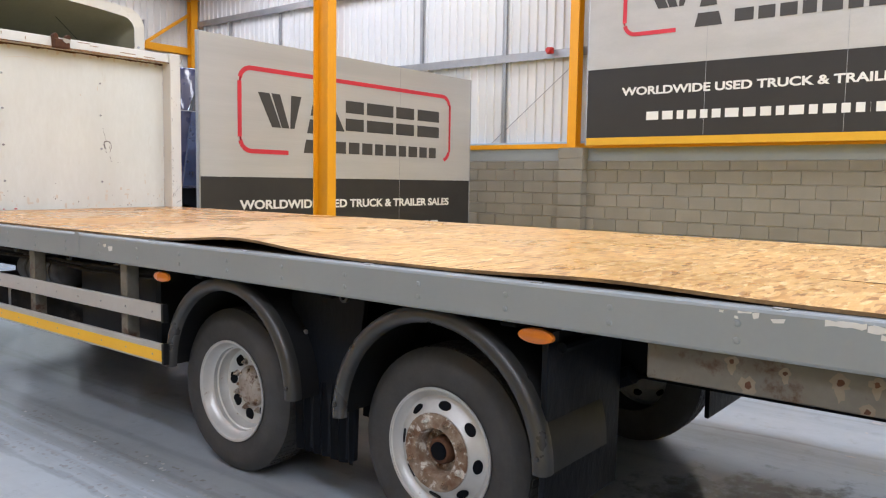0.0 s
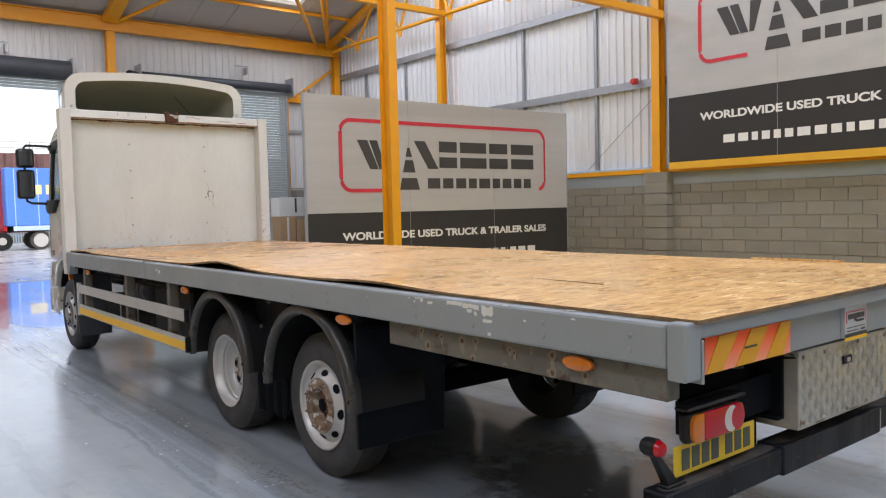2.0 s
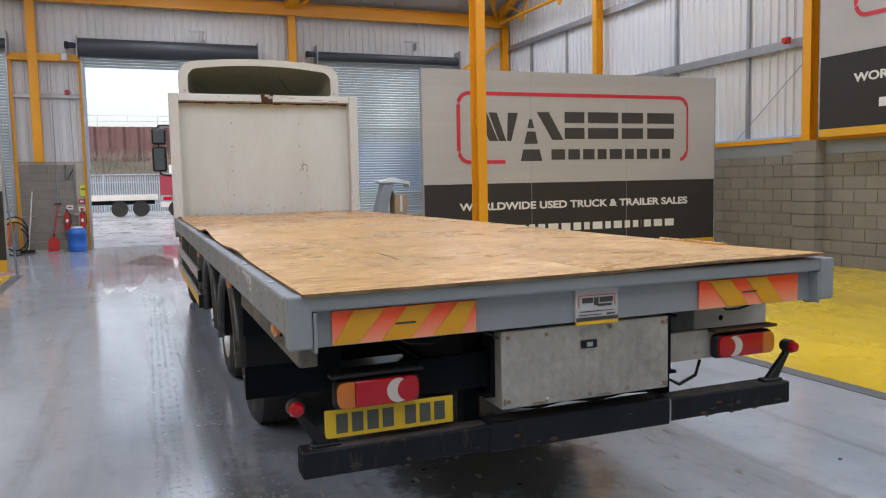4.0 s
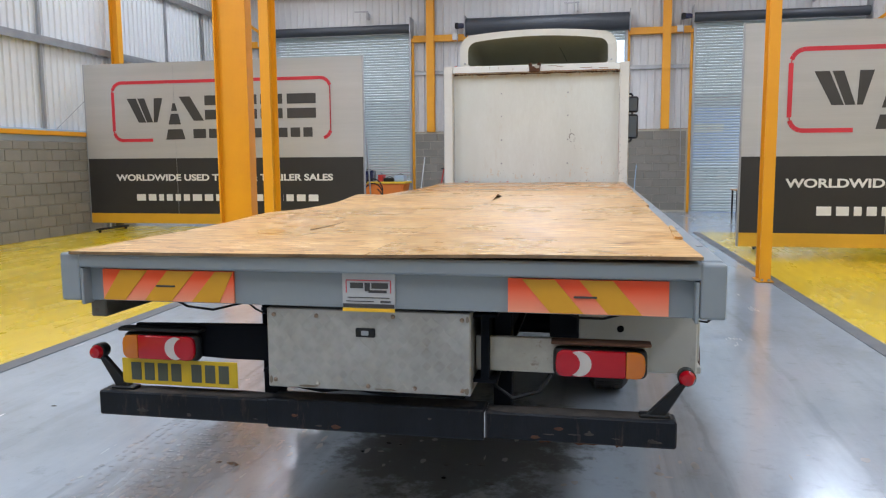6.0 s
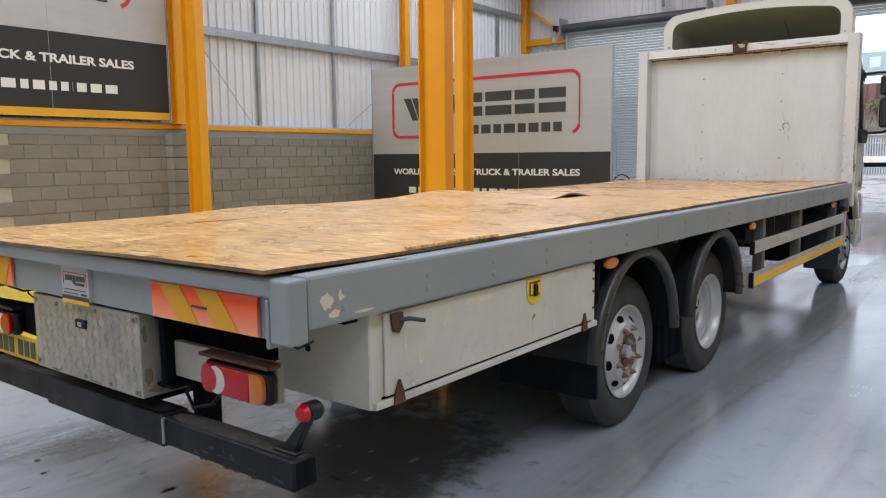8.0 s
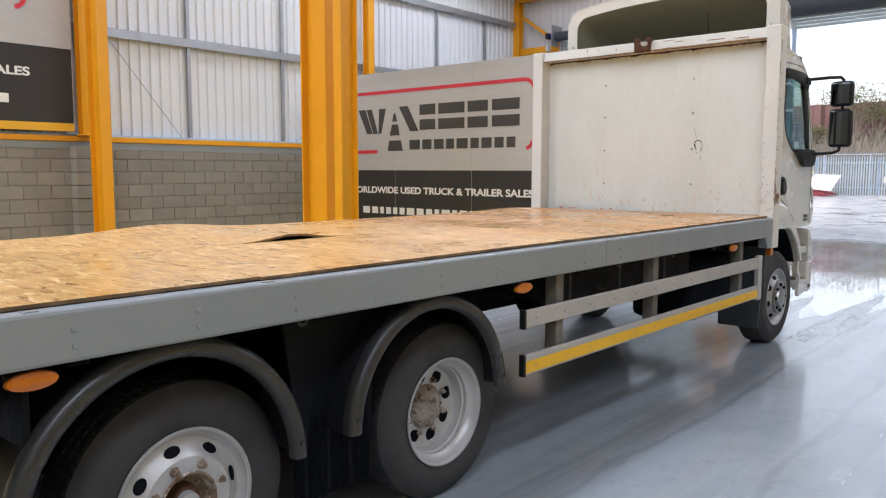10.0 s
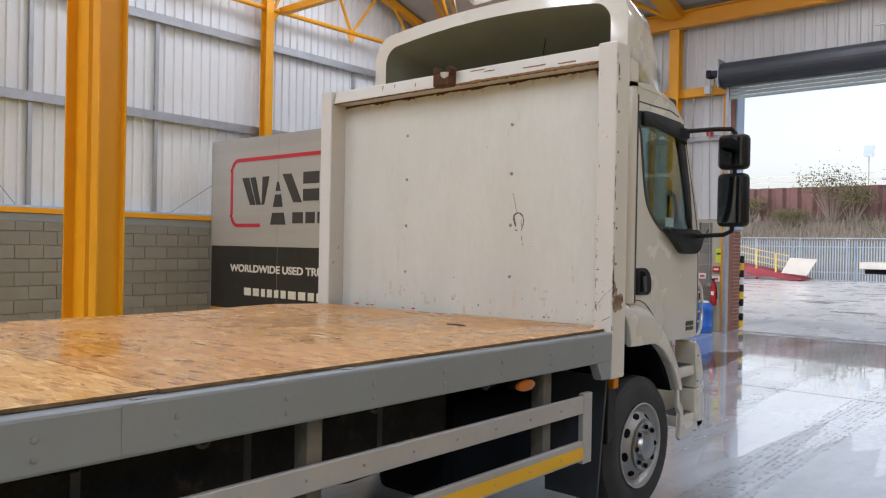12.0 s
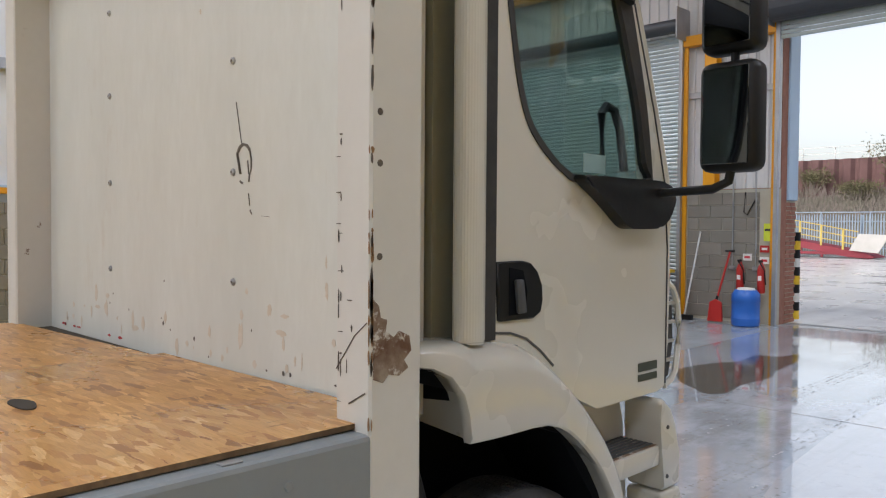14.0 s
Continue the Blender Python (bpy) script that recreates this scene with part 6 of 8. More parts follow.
# rusty cream beam under the nearside rear
ur = part("under_beam", box(-1.2, -1.13, 0.1, 1.7, 0.905, 1.023, 0.005), "cream_rust", lorry, "dirty cream beam with brown rust patches")
for i, (y, z, r) in enumerate(((1.435, 0.999, 0.018), (1.385, 0.935, 0.024), (1.285, 0.987, 0.015), (1.143, 0.985, 0.024), (1.054, 0.994, 0.018), (0.845, 0.984, 0.015), (0.82, 0.975, 0.014), (0.722, 0.999, 0.01), (0.612, 0.993, 0.022), (0.614, 0.925, 0.024), (1.073, 0.915, 0.02), (0.873, 0.91, 0.016), (0.45, 0.94, 0.02))):
    part("rust_run", prism([(u, max(0.909, v)) for u, v in blotch(y, z - r * 1.0, r * 0.75, r * 1.5, i + 330, 13)], "x", -1.2001, -1.2005), "stain_dark", ur)
    part("rust_halo", prism([(u, max(0.908, v)) for u, v in blotch(y, z, r * 1.35, r * 1.25, i + 360, 15)], "x", -1.2003, -1.2009), "stain_dark", ur)
    part("rust_spot", prism([(u, max(0.91, v)) for u, v in blotch(y, z, r * 0.55, r * 0.55, i + 300, 11)], "x", -1.2006, -1.2013), "rust", ur)

# rear box, lamps, plate, bumper
bx = part("chequer_box", box(-0.417, 0.375, 0.06, 0.42, 0.662, 0.973, 0.004), "tread", lorry, "chequer plate aluminium box")
bm = bmesh.new()
CELL = 0.0465
for r in range(6):
    for c in range(16):
        cx, cz = -0.37 + CELL * c, 0.7 + CELL * r
        a = math.pi / 4 if (r + c) % 2 else -math.pi / 4
        for k in range(5):
            o = (k - 2) * 0.0079
            merge(bm, prism([(-0.018, o), (-0.012, o + 0.0023), (0.012, o + 0.0023), (0.018, o), (0.012, o - 0.0023), (-0.012, o - 0.0023)], "y", -0.0024, 0.002), Matrix.Translation((cx, 0.0595, cz)) @ Matrix.Rotation(a, 4, "Y"))
# lighter bars paint in the highlights that the low relief lacks
part("tread_pattern", bm, "tread_raised", bx)["kind"] = "stuff"
for x, z in ((-0.387, 0.947), (-0.216, 0.947), (0.084, 0.952), (0.344, 0.947), (-0.387, 0.692), (-0.216, 0.682), (-0.016, 0.682), (0.164, 0.682), (0.344, 0.682)):
    part("rivet", turned([(0.059, 0.009), (0.053, 0.007), (0.052, 0.003)], 8, "y", (x, 0, z)), "rim_dirty", bx)
lk = part("lock_plate", box(-0.06, 0.015, 0.049, 0.065, 0.872, 0.906, 0.003), "black", bx, "black latch with a steel key slot")
part("key_slot", box(-0.037, -0.008, 0.046, 0.0495, 0.88, 0.898, 0.002), "galv", lk)
part("torn_liner", prism([(-0.4, 0.661), (0.36, 0.661), (0.34, 0.63), (0.2, 0.64), (0.05, 0.625), (-0.1, 0.645), (-0.22, 0.628), (-0.36, 0.648)], "y", 0.12, 0.4), "under", bx, "torn black liner under the box")
for i, (yy, zz, w, h) in enumerate(((0.09, 0.74, 0.02, 0.05), (0.12, 0.69, 0.04, 0.02), (0.08, 0.9, 0.012, 0.04), (0.2, 0.8, 0.05, 0.06), (0.3, 0.7, 0.06, 0.03))):
    part("rust_stain", prism(blotch(yy, zz, w, h, 1750 + i, 13), "x", 0.3752, 0.3762), "stain_dark", bx)
for i, (xx, zz, w, h) in enumerate(((0.36, 0.68, 0.012, 0.015), (-0.405, 0.69, 0.008, 0.02), (0.05, 0.672, 0.06, 0.006), (-0.25, 0.672, 0.05, 0.006), (0.365, 0.95, 0.008, 0.015))):
    part("rust_stain", prism(blotch(xx, zz, w, h, 1770 + i, 11), "y", 0.0575, 0.0588), "stain_dark", bx)
part("lamp_bracket", box(0.38, 1.0, 0.16, 0.185, 0.737, 0.869, 0.003), "bracket", lorry, "grimy cream painted lamp bracket with rusty edges")
part("lamp_bracket", prism([(-1.04, 0.868), (-0.42, 0.883), (-0.42, 0.735), (-0.62, 0.735), (-1.04, 0.75)], "y", 0.16, 0.185, 0.003), "under", lorry, "black steel lamp bracket")
part("lamp_shroud", box(-1.085, -0.725, 0.1, 0.158, 0.848, 0.862, 0.004), "black", lorry)
part("lamp_shroud", box(0.665, 1.02, 0.098, 0.158, 0.862, 0.874, 0.003), "rust", lorry, "dark rusty steel shroud over the lamp")


def tail_lamp(s):
    dx, dz = (-0.067, -0.036) if s < 0 else (0.003, -0.027)
    a, c = s * 0.675 + dx, s * 1.0 + dx
    x0, x1 = min(a, c), max(a, c)
    tl = part("tail_lamp", box(x0 - 0.006, x1 + 0.006, 0.108, 0.158, 0.765 + dz, 0.877 + dz, 0.024, seg=4), "black", lorry, "oblong tail lamp with red, clear and amber lenses", True)

    def seg(nm, p, q, mat):
        g = box(min(s * p, s * q) + dx, max(s * p, s * q) + dx, 0.094, 0.111, 0.772 + dz, 0.87 + dz, 0.006, seg=3)
        part(nm, g, mat, tl, "", True)

    def end_lens(nm, p, q, mat):
        d = 1 if q > p else -1
        z0, z1 = 0.772 + dz, 0.87 + dz
        out = [(p, z0), (q - d * 0.03, z0), (q - d * 0.014, z0 + 0.004), (q - d * 0.004, z0 + 0.015), (q, z0 + 0.033), (q, z1 - 0.033), (q - d * 0.004, z1 - 0.015), (q - d * 0.014, z1 - 0.004), (q - d * 0.03, z1), (p, z1)]
        part(nm, prism([(s * u + dx, z) for u, z in out], "y", 0.094, 0.111, 0.004, seg=2), mat, tl, "", True)

    end_lens("amber_lens", 0.93, 0.997, "lens_amber")
    seg("red_lens", 0.7395, 0.929, "lens_red")
    part("clear_lens", turned([(0.096, 0.047), (0.0932, 0.046), (0.0926, 0.02), (0.0926, 0.004)], 24, "y", (s * 0.762 + dx, 0, 0.821 + dz)), "lens_clear", tl, smooth=True)
    end_lens("red_lens", 0.739, 0.68, "lens_red")
    part("round_reflector", turned([(0.096, 0.045), (0.0925, 0.043), (0.0915, 0.02), (0.0915, 0.004)], 24, "y", (s * 0.724 + dx, 0, 0.821 + dz)), "lens_red", tl, smooth=True)


tail_lamp(-1)
tail_lamp(1)
pl = part("number_plate", box(-1.103, -0.59, 0.145, 0.151, 0.617, 0.724, 0.002), "plate", lorry, "yellow rear plate with plain dark bars")
u = -1.06
for wdt in (0.05, 0.05, 0.05, 0.05, 0, 0.05, 0.05, 0.05):
    if wdt:
        part("plate_bar", box(u, u + 0.044, 0.1425, 0.1448, 0.634, 0.708), "plate_ink", pl)
    u += 0.06 if wdt else 0.03
bar = part("bumper_bar", box(-1.195, 1.115, 0.11, 0.21, 0.488, 0.59, 0.006), "bumper", lorry, "black steel rear bumper bar with worn edges")
part("middle_sleeve", box(-0.45, 0.42, 0.102, 0.218, 0.48, 0.598, 0.006), "bumper", bar)
part("weld_seam", box(0.419, 0.423, 0.1005, 0.214, 0.494, 0.59), "alu_strip", bar)
part("weld_seam", box(0.426, 0.429, 0.107, 0.214, 0.494, 0.585), "old_steel", bar)
for xx, w in ((0.62, 0.05), (0.75, 0.09), (0.9, 0.03), (-0.4, 0.1)):
    part("torn_edge", prism([(xx, 0.49), (xx + w, 0.49), (xx + w * 0.8, 0.484), (xx + w * 0.5, 0.487), (xx + w * 0.2, 0.481)], "y", 0.114, 0.122), "rust", bar)
for i, (x0, x1) in enumerate(((-1.15, -0.47), (-0.4, 0.36), (0.45, 1.09))):
    zt = 0.5985 if i == 1 else 0.5905
    part("settled_dust", prism(rounded([(x0, 0.13), ((x0 * 2 + x1) / 3, 0.118), ((x0 + x1 * 2) / 3, 0.124), (x1, 0.132), (x1 - 0.02, 0.2), ((x0 + x1) / 2, 0.206), (x0 + 0.03, 0.196)], 3), "z", zt - 0.0005, zt + 0.0006), "dust", bar, "brown dust on the bumper's top")
for xx in (-1.195, 1.115):
    o = -0.0012 if xx < 0 else 0.0012
    part("open_end", box(min(xx, xx + o), max(xx, xx + o), 0.12, 0.2, 0.498, 0.58), "under", bar, "dark open end of the hollow bar")
fleck = random.Random(31)
for i in range(16):
    rx, rz = fleck.choice((fleck.uniform(-1.1, 1.0), fleck.uniform(0.2, 1.05), fleck.uniform(0.5, 1.0))), 0.494 + abs(fleck.gauss(0, 0.02))
    y = 0.1015 if -0.45 < rx < 0.42 else 0.1095
    part("rust_fleck", prism(blotch(rx, rz, fleck.uniform(0.006, 0.035), fleck.uniform(0.002, 0.01), 1700 + i, 11), "y", y - 0.0006, y + 0.001), fleck.choice(("rust", "dust", "dust")), bar)
for s in (-1, 1):
    part("bumper_drop", box(min(s * 0.44, s * 0.51), max(s * 0.44, s * 0.51), 0.219, 0.3, 0.52, 0.98, 0.006), "under", bar)
    x = -1.1 if s < 0 else 1.04
    lean, top = 0.105, 0.732
    st = part("marker_stalk", prism([(x - 0.035, 0.594), (x + 0.035, 0.594), (x + s * lean + 0.012, top), (x + s * lean - 0.012, top)], "y", 0.145, 0.175, 0.004), "black", lorry, "black rubber marker stalk with a red lamp")
    part("stalk_foot", box(x - 0.055, x + 0.055, 0.135, 0.185, 0.5905, 0.604, 0.004), "black", st)
    cxm = x + s * (lean + 0.003)
    part("lamp_body", turned([(0.132, 0.02), (0.138, 0.032), (0.178, 0.032), (0.19, 0.026)], 18, "y", (cxm, 0, top + 0.015)), "black", st, smooth=True)
    part("red_lens", turned([(0.108, 0.008), (0.114, 0.022), (0.133, 0.029)], 18, "y", (cxm, 0, top + 0.015)), "lens_red", st, "red marker lens", True)
part("cable", swept([(0.5, 0.28, 0.87), (0.45, 0.19, 0.67), (0.52, 0.17, 0.63), (0.62, 0.18, 0.66), (0.66, 0.2, 0.72)], 0.008, 6), "black", lorry)
part("cable", swept([(-0.85, 0.12, 0.99), (-0.78, 0.12, 0.955), (-0.68, 0.14, 0.94), (-0.58, 0.2, 0.96)], 0.005, 6), "black", lorry)
part("cable", swept([(0.7, 0.12, 0.985), (0.76, 0.14, 0.955), (0.85, 0.16, 0.95), (0.95, 0.12, 0.985)], 0.005, 6), "black", lorry)
part("cable", swept([(1.14, 0.1, 1.0), (1.16, 0.075, 0.972), (1.2, 0.07, 0.968), (1.235, 0.1, 0.99)], 0.004, 6), "black", lorry)
part("cable", swept([(-0.5, 0.08, 0.985), (-0.46, 0.06, 0.965), (-0.43, 0.065, 0.95), (-0.42, 0.12, 0.94)], 0.004, 6), "black", lorry)
# offside tool box
tb = part("tool_box", box(0.76, 1.21, 0.36, 1.94, 0.7, 1.03, 0.006), "toolbox", lorry, "dirty white steel tool box under the bed")
part("drain_hole", turned([(0.3592, 0.014), (0.361, 0.014)], 14, "y", (0.92, 0, 0.87)), "under", tb)
part("box_door", box(1.212, 1.224, 0.42, 1.888, 0.737, 1.015, 0.003), "toolbox", tb)
part("door_shadow_gap", box(1.2105, 1.213, 0.41, 1.896, 0.728, 0.736), "under", tb)
part("bottom_lip", box(1.205, 1.226, 0.37, 1.938, 0.701, 0.727, 0.003), "toolbox", tb)
part("paddle_latch", prism([(1.29, 1.008), (1.402, 1.008), (1.4, 0.93), (1.38, 0.91), (1.345, 0.898), (1.312, 0.908), (1.292, 0.93)], "x", 1.2245, 1.23, 0.002), "yellow_plastic", tb, "yellow and black paddle latch")
part("latch_frame", box(1.2302, 1.2325, 1.303, 1.388, 0.938, 0.997, 0.001), "print_dark", tb)
for y in (1.308, 1.362):
    part("latch_pad", box(1.2327, 1.2355, y, y + 0.02, 0.945, 0.99, 0.001), "yellow_plastic", tb)
part("latch_pull", box(1.2327, 1.243, 1.331, 1.358, 0.935, 0.985, 0.003), "black", tb)
part("rusty_latch", prism([(0.44, 1.01), (0.5, 1.01), (0.505, 0.97), (0.48, 0.94), (0.45, 0.95)], "x", 1.2245, 1.236, 0.003), "rust", tb, "rusty latch with a bent lever")
part("latch_lever", swept([(1.236, 0.48, 0.985), (1.26, 0.5, 0.99), (1.275, 0.56, 0.975)], 0.008, 6), "old_steel", tb)
for y in (0.48, 1.8):
    part("hinge", prism([(y - 0.03, 0.7), (y + 0.03, 0.7), (y + 0.022, 0.745), (y + 0.004, 0.785), (y - 0.004, 0.785), (y - 0.022, 0.745)], "x", 1.2265, 1.233, 0.002), "rust", tb, "rusty strap hinge")
bm = bmesh.new()
for i, (y, z, w, h) in enumerate(((1.34, 0.86, 0.03, 0.03), (1.35, 0.82, 0.02, 0.05), (1.37, 0.78, 0.03, 0.01), (0.75, 0.95, 0.05, 0.04), (0.95, 0.98, 0.12, 0.02), (1.1, 0.76, 0.04, 0.008), (0.6, 0.85, 0.02, 0.05), (1.6, 0.99, 0.1, 0.012), (0.52, 0.9, 0.01, 0.05))):
    prism(blotch(y, z, w, h, i + 500, 13), "x", 1.2243, 1.2248, bm=bm)
for i in range(40):
    prism(blotch(rng.uniform(0.45, 1.86), rng.choice((rng.uniform(0.74, 0.8), rng.uniform(0.74, 1.0))), rng.uniform(0.002, 0.012), rng.uniform(0.003, 0.03), i + 2100, 9), "x", 1.2243, 1.2247, bm=bm)
part("dirt_stain", bm, "stain", tb, "brown dirt stains")["kind"] = "stuff"
part("scraped_paint", prism([(1.2, 0.716), (1.5, 0.722), (1.48, 0.712), (1.22, 0.708)], "x", 1.2262, 1.2268), "chip", tb)
for z in (0.79, 0.87, 0.93, 0.97, 1.005):
    part("screw", turned([(1.2, 0.008), (1.216, 0.006)], 8, "x", (0, 1.916, z)), "old_steel", tb)
# rust stain at the offside rear corner of the side rail
bm = bmesh.new()
for i, (y, z, w, h) in enumerate(((0.14, 1.1, 0.03, 0.03), (0.2, 1.11, 0.02, 0.02), (0.17, 1.06, 0.03, 0.015), (0.3, 1.05, 0.05, 0.006))):
    prism(blotch(y, z, w, h, i + 520, 13), "x", 1.2504, 1.251, bm=bm)
part("rust_stain", bm, "stain", lorry, "brown rust stain on the rail end")["kind"] = "stuff"
# ---- cab ----
XS = 1.085
cab = part("cab", box(-1.0, 1.0, 8.36, 8.42, 1.1, 2.6, 0.02), "cab", lorry, "cream white lorry cab with black trim")
CAB_SIDE = [(8.578, 1.3), (8.69, 1.285), (8.84, 1.195), (8.96, 1.095), (9.1, 1.035), (9.476, 1.036), (9.525, 1.05), (9.548, 1.2), (9.555, 1.42), (9.55, 1.62), (9.535, 1.8),
            (9.485, 1.945), (9.4, 2.17), (9.325, 2.36), (9.235, 2.525), (9.11, 2.6), (8.95, 2.64), (8.75, 2.65), (8.578, 2.65)]
WIN = [(8.605, 2.5), (8.62, 2.35), (8.652, 2.17), (8.678, 2.045), (8.72, 1.935), (8.79, 1.858), (8.9, 1.79), (9.0, 1.765), (9.41, 1.765), (9.415, 1.8), (9.375, 2.02), (9.325, 2.19), (9.245, 2.42), (9.19, 2.49), (9.15, 2.505)]
PANE = [(8.628, 2.46), (8.638, 2.35), (8.669, 2.172), (8.694, 2.053), (8.735, 1.945), (8.802, 1.873), (8.907, 1.805), (9.01, 1.785), (9.385, 1.79), (9.37, 1.85), (9.325, 2.03), (9.265, 2.19), (9.195, 2.36), (9.15, 2.44), (9.12, 2.46)]
WIN, PANE = rounded(WIN), rounded(PANE)
for s in (-1, 1):
    def span(a, c):
        return min(s * a, s * c), max(s * a, s * c)

    side = part("side_panel", plate_with_holes(CAB_SIDE, [WIN], "x", s * XS, s * (XS - 0.06)), "cab", cab)
    edge = [(s * (XS - 0.008), y, z) for y, z in CAB_SIDE[9:19]]
    part("pillar_edge", swept(edge, 0.012, 8), "cab", cab, "", True)
    part("window_seal", plate_with_holes([((y - 9.0) * 1.01 + 9.0, (z - 2.13) * 1.01 + 2.13) for y, z in WIN], [PANE], "x", s * (XS + 0.005), s * (XS - 0.03)), "rubber", cab, "black rubber window seal")
    part("window_pane", prism(PANE, "x", s * (XS - 0.012), s * (XS - 0.016)), "glass", cab, "clear cab window").visible_shadow = False
    part("rain_guard", prism([(8.61, 2.5), (8.625, 2.41), (8.8, 2.425), (9.1, 2.4), (9.25, 2.36), (9.255, 2.41), (9.19, 2.495)], "x", s * (XS + 0.006), s * (XS + 0.03), 0.008, seg=2), "black", cab, "black window rain guard", True)
    part("mirror_foot", prism(rounded([(8.945, 1.775), (9.07, 1.705), (9.17, 1.64), (9.2, 1.626), (9.24, 1.62), (9.38, 1.622), (9.43, 1.636), (9.47, 1.665), (9.505, 1.724), (9.5, 1.76), (9.42, 1.785), (9.2, 1.785), (9.0, 1.785)], 3), "x", s * (XS + 0.004), s * (XS + 0.05), 0.01, seg=2), "black", cab, "black moulded mirror foot", True)
    # joints round the door
    bm = bmesh.new()
    for p, q in (((9.53, 1.06), (9.532, 1.55)), ((9.532, 1.55), (9.505, 1.79)), ((9.505, 1.79), (9.42, 2.05)), ((9.42, 2.05), (9.29, 2.38)), ((8.6, 2.56), (9.05, 2.565)), ((9.05, 2.565), (9.17, 2.54)), ((8.58, 1.33), (8.66, 1.322)), ((8.66, 1.322), (8.73, 1.3)), ((8.73, 1.3), (8.8, 1.255)), ((8.8, 1.255), (8.86, 1.205))):
        beam((s * (XS + 0.0005), *p), (s * (XS + 0.0005), *q), 0.004, 0.007, bm, 0)
    part("door_gap", bm, "cab_dark", cab)["kind"] = "stuff"
    part("door_handle", prism([(8.59, 1.527), (8.7, 1.528), (8.74, 1.52), (8.772, 1.495), (8.793, 1.455), (8.797, 1.41), (8.788, 1.374), (8.755, 1.358), (8.6, 1.36)], "x", s * (XS - 0.004), s * (XS + 0.01), 0.004), "black", cab, "black recessed door handle", True)
    part("hand_well", prism([(8.64, 1.51), (8.7, 1.5), (8.72, 1.44), (8.71, 1.375), (8.64, 1.375)], "x", s * (XS + 0.0095), s * (XS + 0.0115)), "under", cab)
    part("grip", prism([(8.655, 1.476), (8.69, 1.476), (8.705, 1.378), (8.668, 1.378)], "x", s * (XS + 0.012), s * (XS + 0.026), 0.006, seg=2), "cab_dark", cab, "", True)
    # model mark as plain bars
    for za, zb in ((1.122, 1.152), (1.088, 1.112)):
        part("model_mark", box(*span(XS + 0.0005, XS + 0.003), 9.345, 9.47, za, zb), "plate_ink", cab)
    # rounded rear side fairing, the dark joint before it and the shade-coloured channel behind
    fair = [(1.068, 8.446)] + [(1.08 + 0.044 * math.cos(a), 8.488 + 0.048 * math.sin(a)) for a in [radians(-100 + 10 * i) for i in range(21)]] + [(1.068, 8.534)]
    part("side_fairing", prism([(s * v, u) for v, u in fair], "z", 1.312, 2.63, 0.012, seg=2), "cab", cab, "rounded glossy cream side fairing", True)
    part("joint_strip", box(*span(0.98, XS + 0.003), 8.541, 8.592, 1.31, 2.6), "rubber", cab, "black joint behind the door")
    part("fairing_channel", box(*span(0.97, 1.003), 8.425, 8.54, 1.31, 2.6), "cab_inner", cab, "channel behind the fairing, coloured dark for its shade")
    # slotted corner panel at the front edge
    rimline = [(9.556, 1.425), (9.597, 1.4), (9.628, 1.352), (9.643, 1.28), (9.643, 1.19), (9.622, 1.09), (9.59, 1.06), (9.54, 1.048)]
    part("corner_vent", prism([(9.53, 1.055), (9.6, 1.075), (9.63, 1.2), (9.618, 1.34), (9.55, 1.43)], "x", s * 0.98, s * 1.06), "cab_dark", cab, "dark slotted front corner panel")
    part("corner_rim", swept([(s * 1.075, y, z) for y, z in rimline], 0.012, 8), "cab", cab, "", True)
    for z in (1.13, 1.2, 1.27, 1.34):
        part("vent_slat", box(*span(1.0, 1.072), 9.545, 9.622, z, z + 0.012), "alu_strip", cab)
    # front wheel arch with a black liner, steps and lower corner
    outer = [(8.2, 1.335), (8.3, 1.333), (8.37, 1.329), (8.42, 1.325), (8.45, 1.322), (8.47, 1.32), (8.57, 1.312), (8.64, 1.303), (8.7, 1.285), (8.76, 1.253), (8.841, 1.193), (8.9, 1.145), (8.96, 1.091), (9.01, 1.038), (9.056, 0.986), (9.1, 0.928), (9.14, 0.866), (9.165, 0.815), (9.182, 0.77), (9.2, 0.708)]
    inner = [(8.2, 1.29), (8.299, 1.27), (8.365, 1.238), (8.411, 1.184), (8.43, 1.124), (8.44, 1.058), (8.54, 1.054), (8.62, 1.053), (8.7, 1.053), (8.77, 1.048), (8.83, 1.03), (8.875, 1.006), (8.92, 0.974), (8.965, 0.936), (9.01, 0.894), (9.05, 0.848), (9.08, 0.805), (9.1, 0.775), (9.115, 0.75), (9.135, 0.71)]
    bm = bmesh.new()
    rows = []
    for (yo, zo), (yi, zi) in zip(outer, inner):
        sec = [(0.92, 0.0), (1.06, 0.0), (1.095, 0.03), (1.12, 0.09), (1.138, 0.2), (1.145, 0.34), (1.145, 0.94), (1.138, 1.0), (1.115, 1.0), (1.11, 0.96), (0.92, 0.9)]
        rows.append([bm.verts.new((s * x, yo + (yi - yo) * f, zo + (zi - zo) * f)) for x, f in sec])
    for A, B in zip(rows, rows[1:]):
        for i in range(len(A)):
            bm.faces.new((A[i], A[(i + 1) % len(A)], B[(i + 1) % len(A)], B[i]))
    bm.faces.new(rows[0])
    bm.faces.new(rows[-1][::-1])
    part("wheel_arch", bm, "cab", cab, "cream moulded front wheel arch", True)
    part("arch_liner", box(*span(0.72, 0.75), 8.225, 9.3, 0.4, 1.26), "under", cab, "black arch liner")
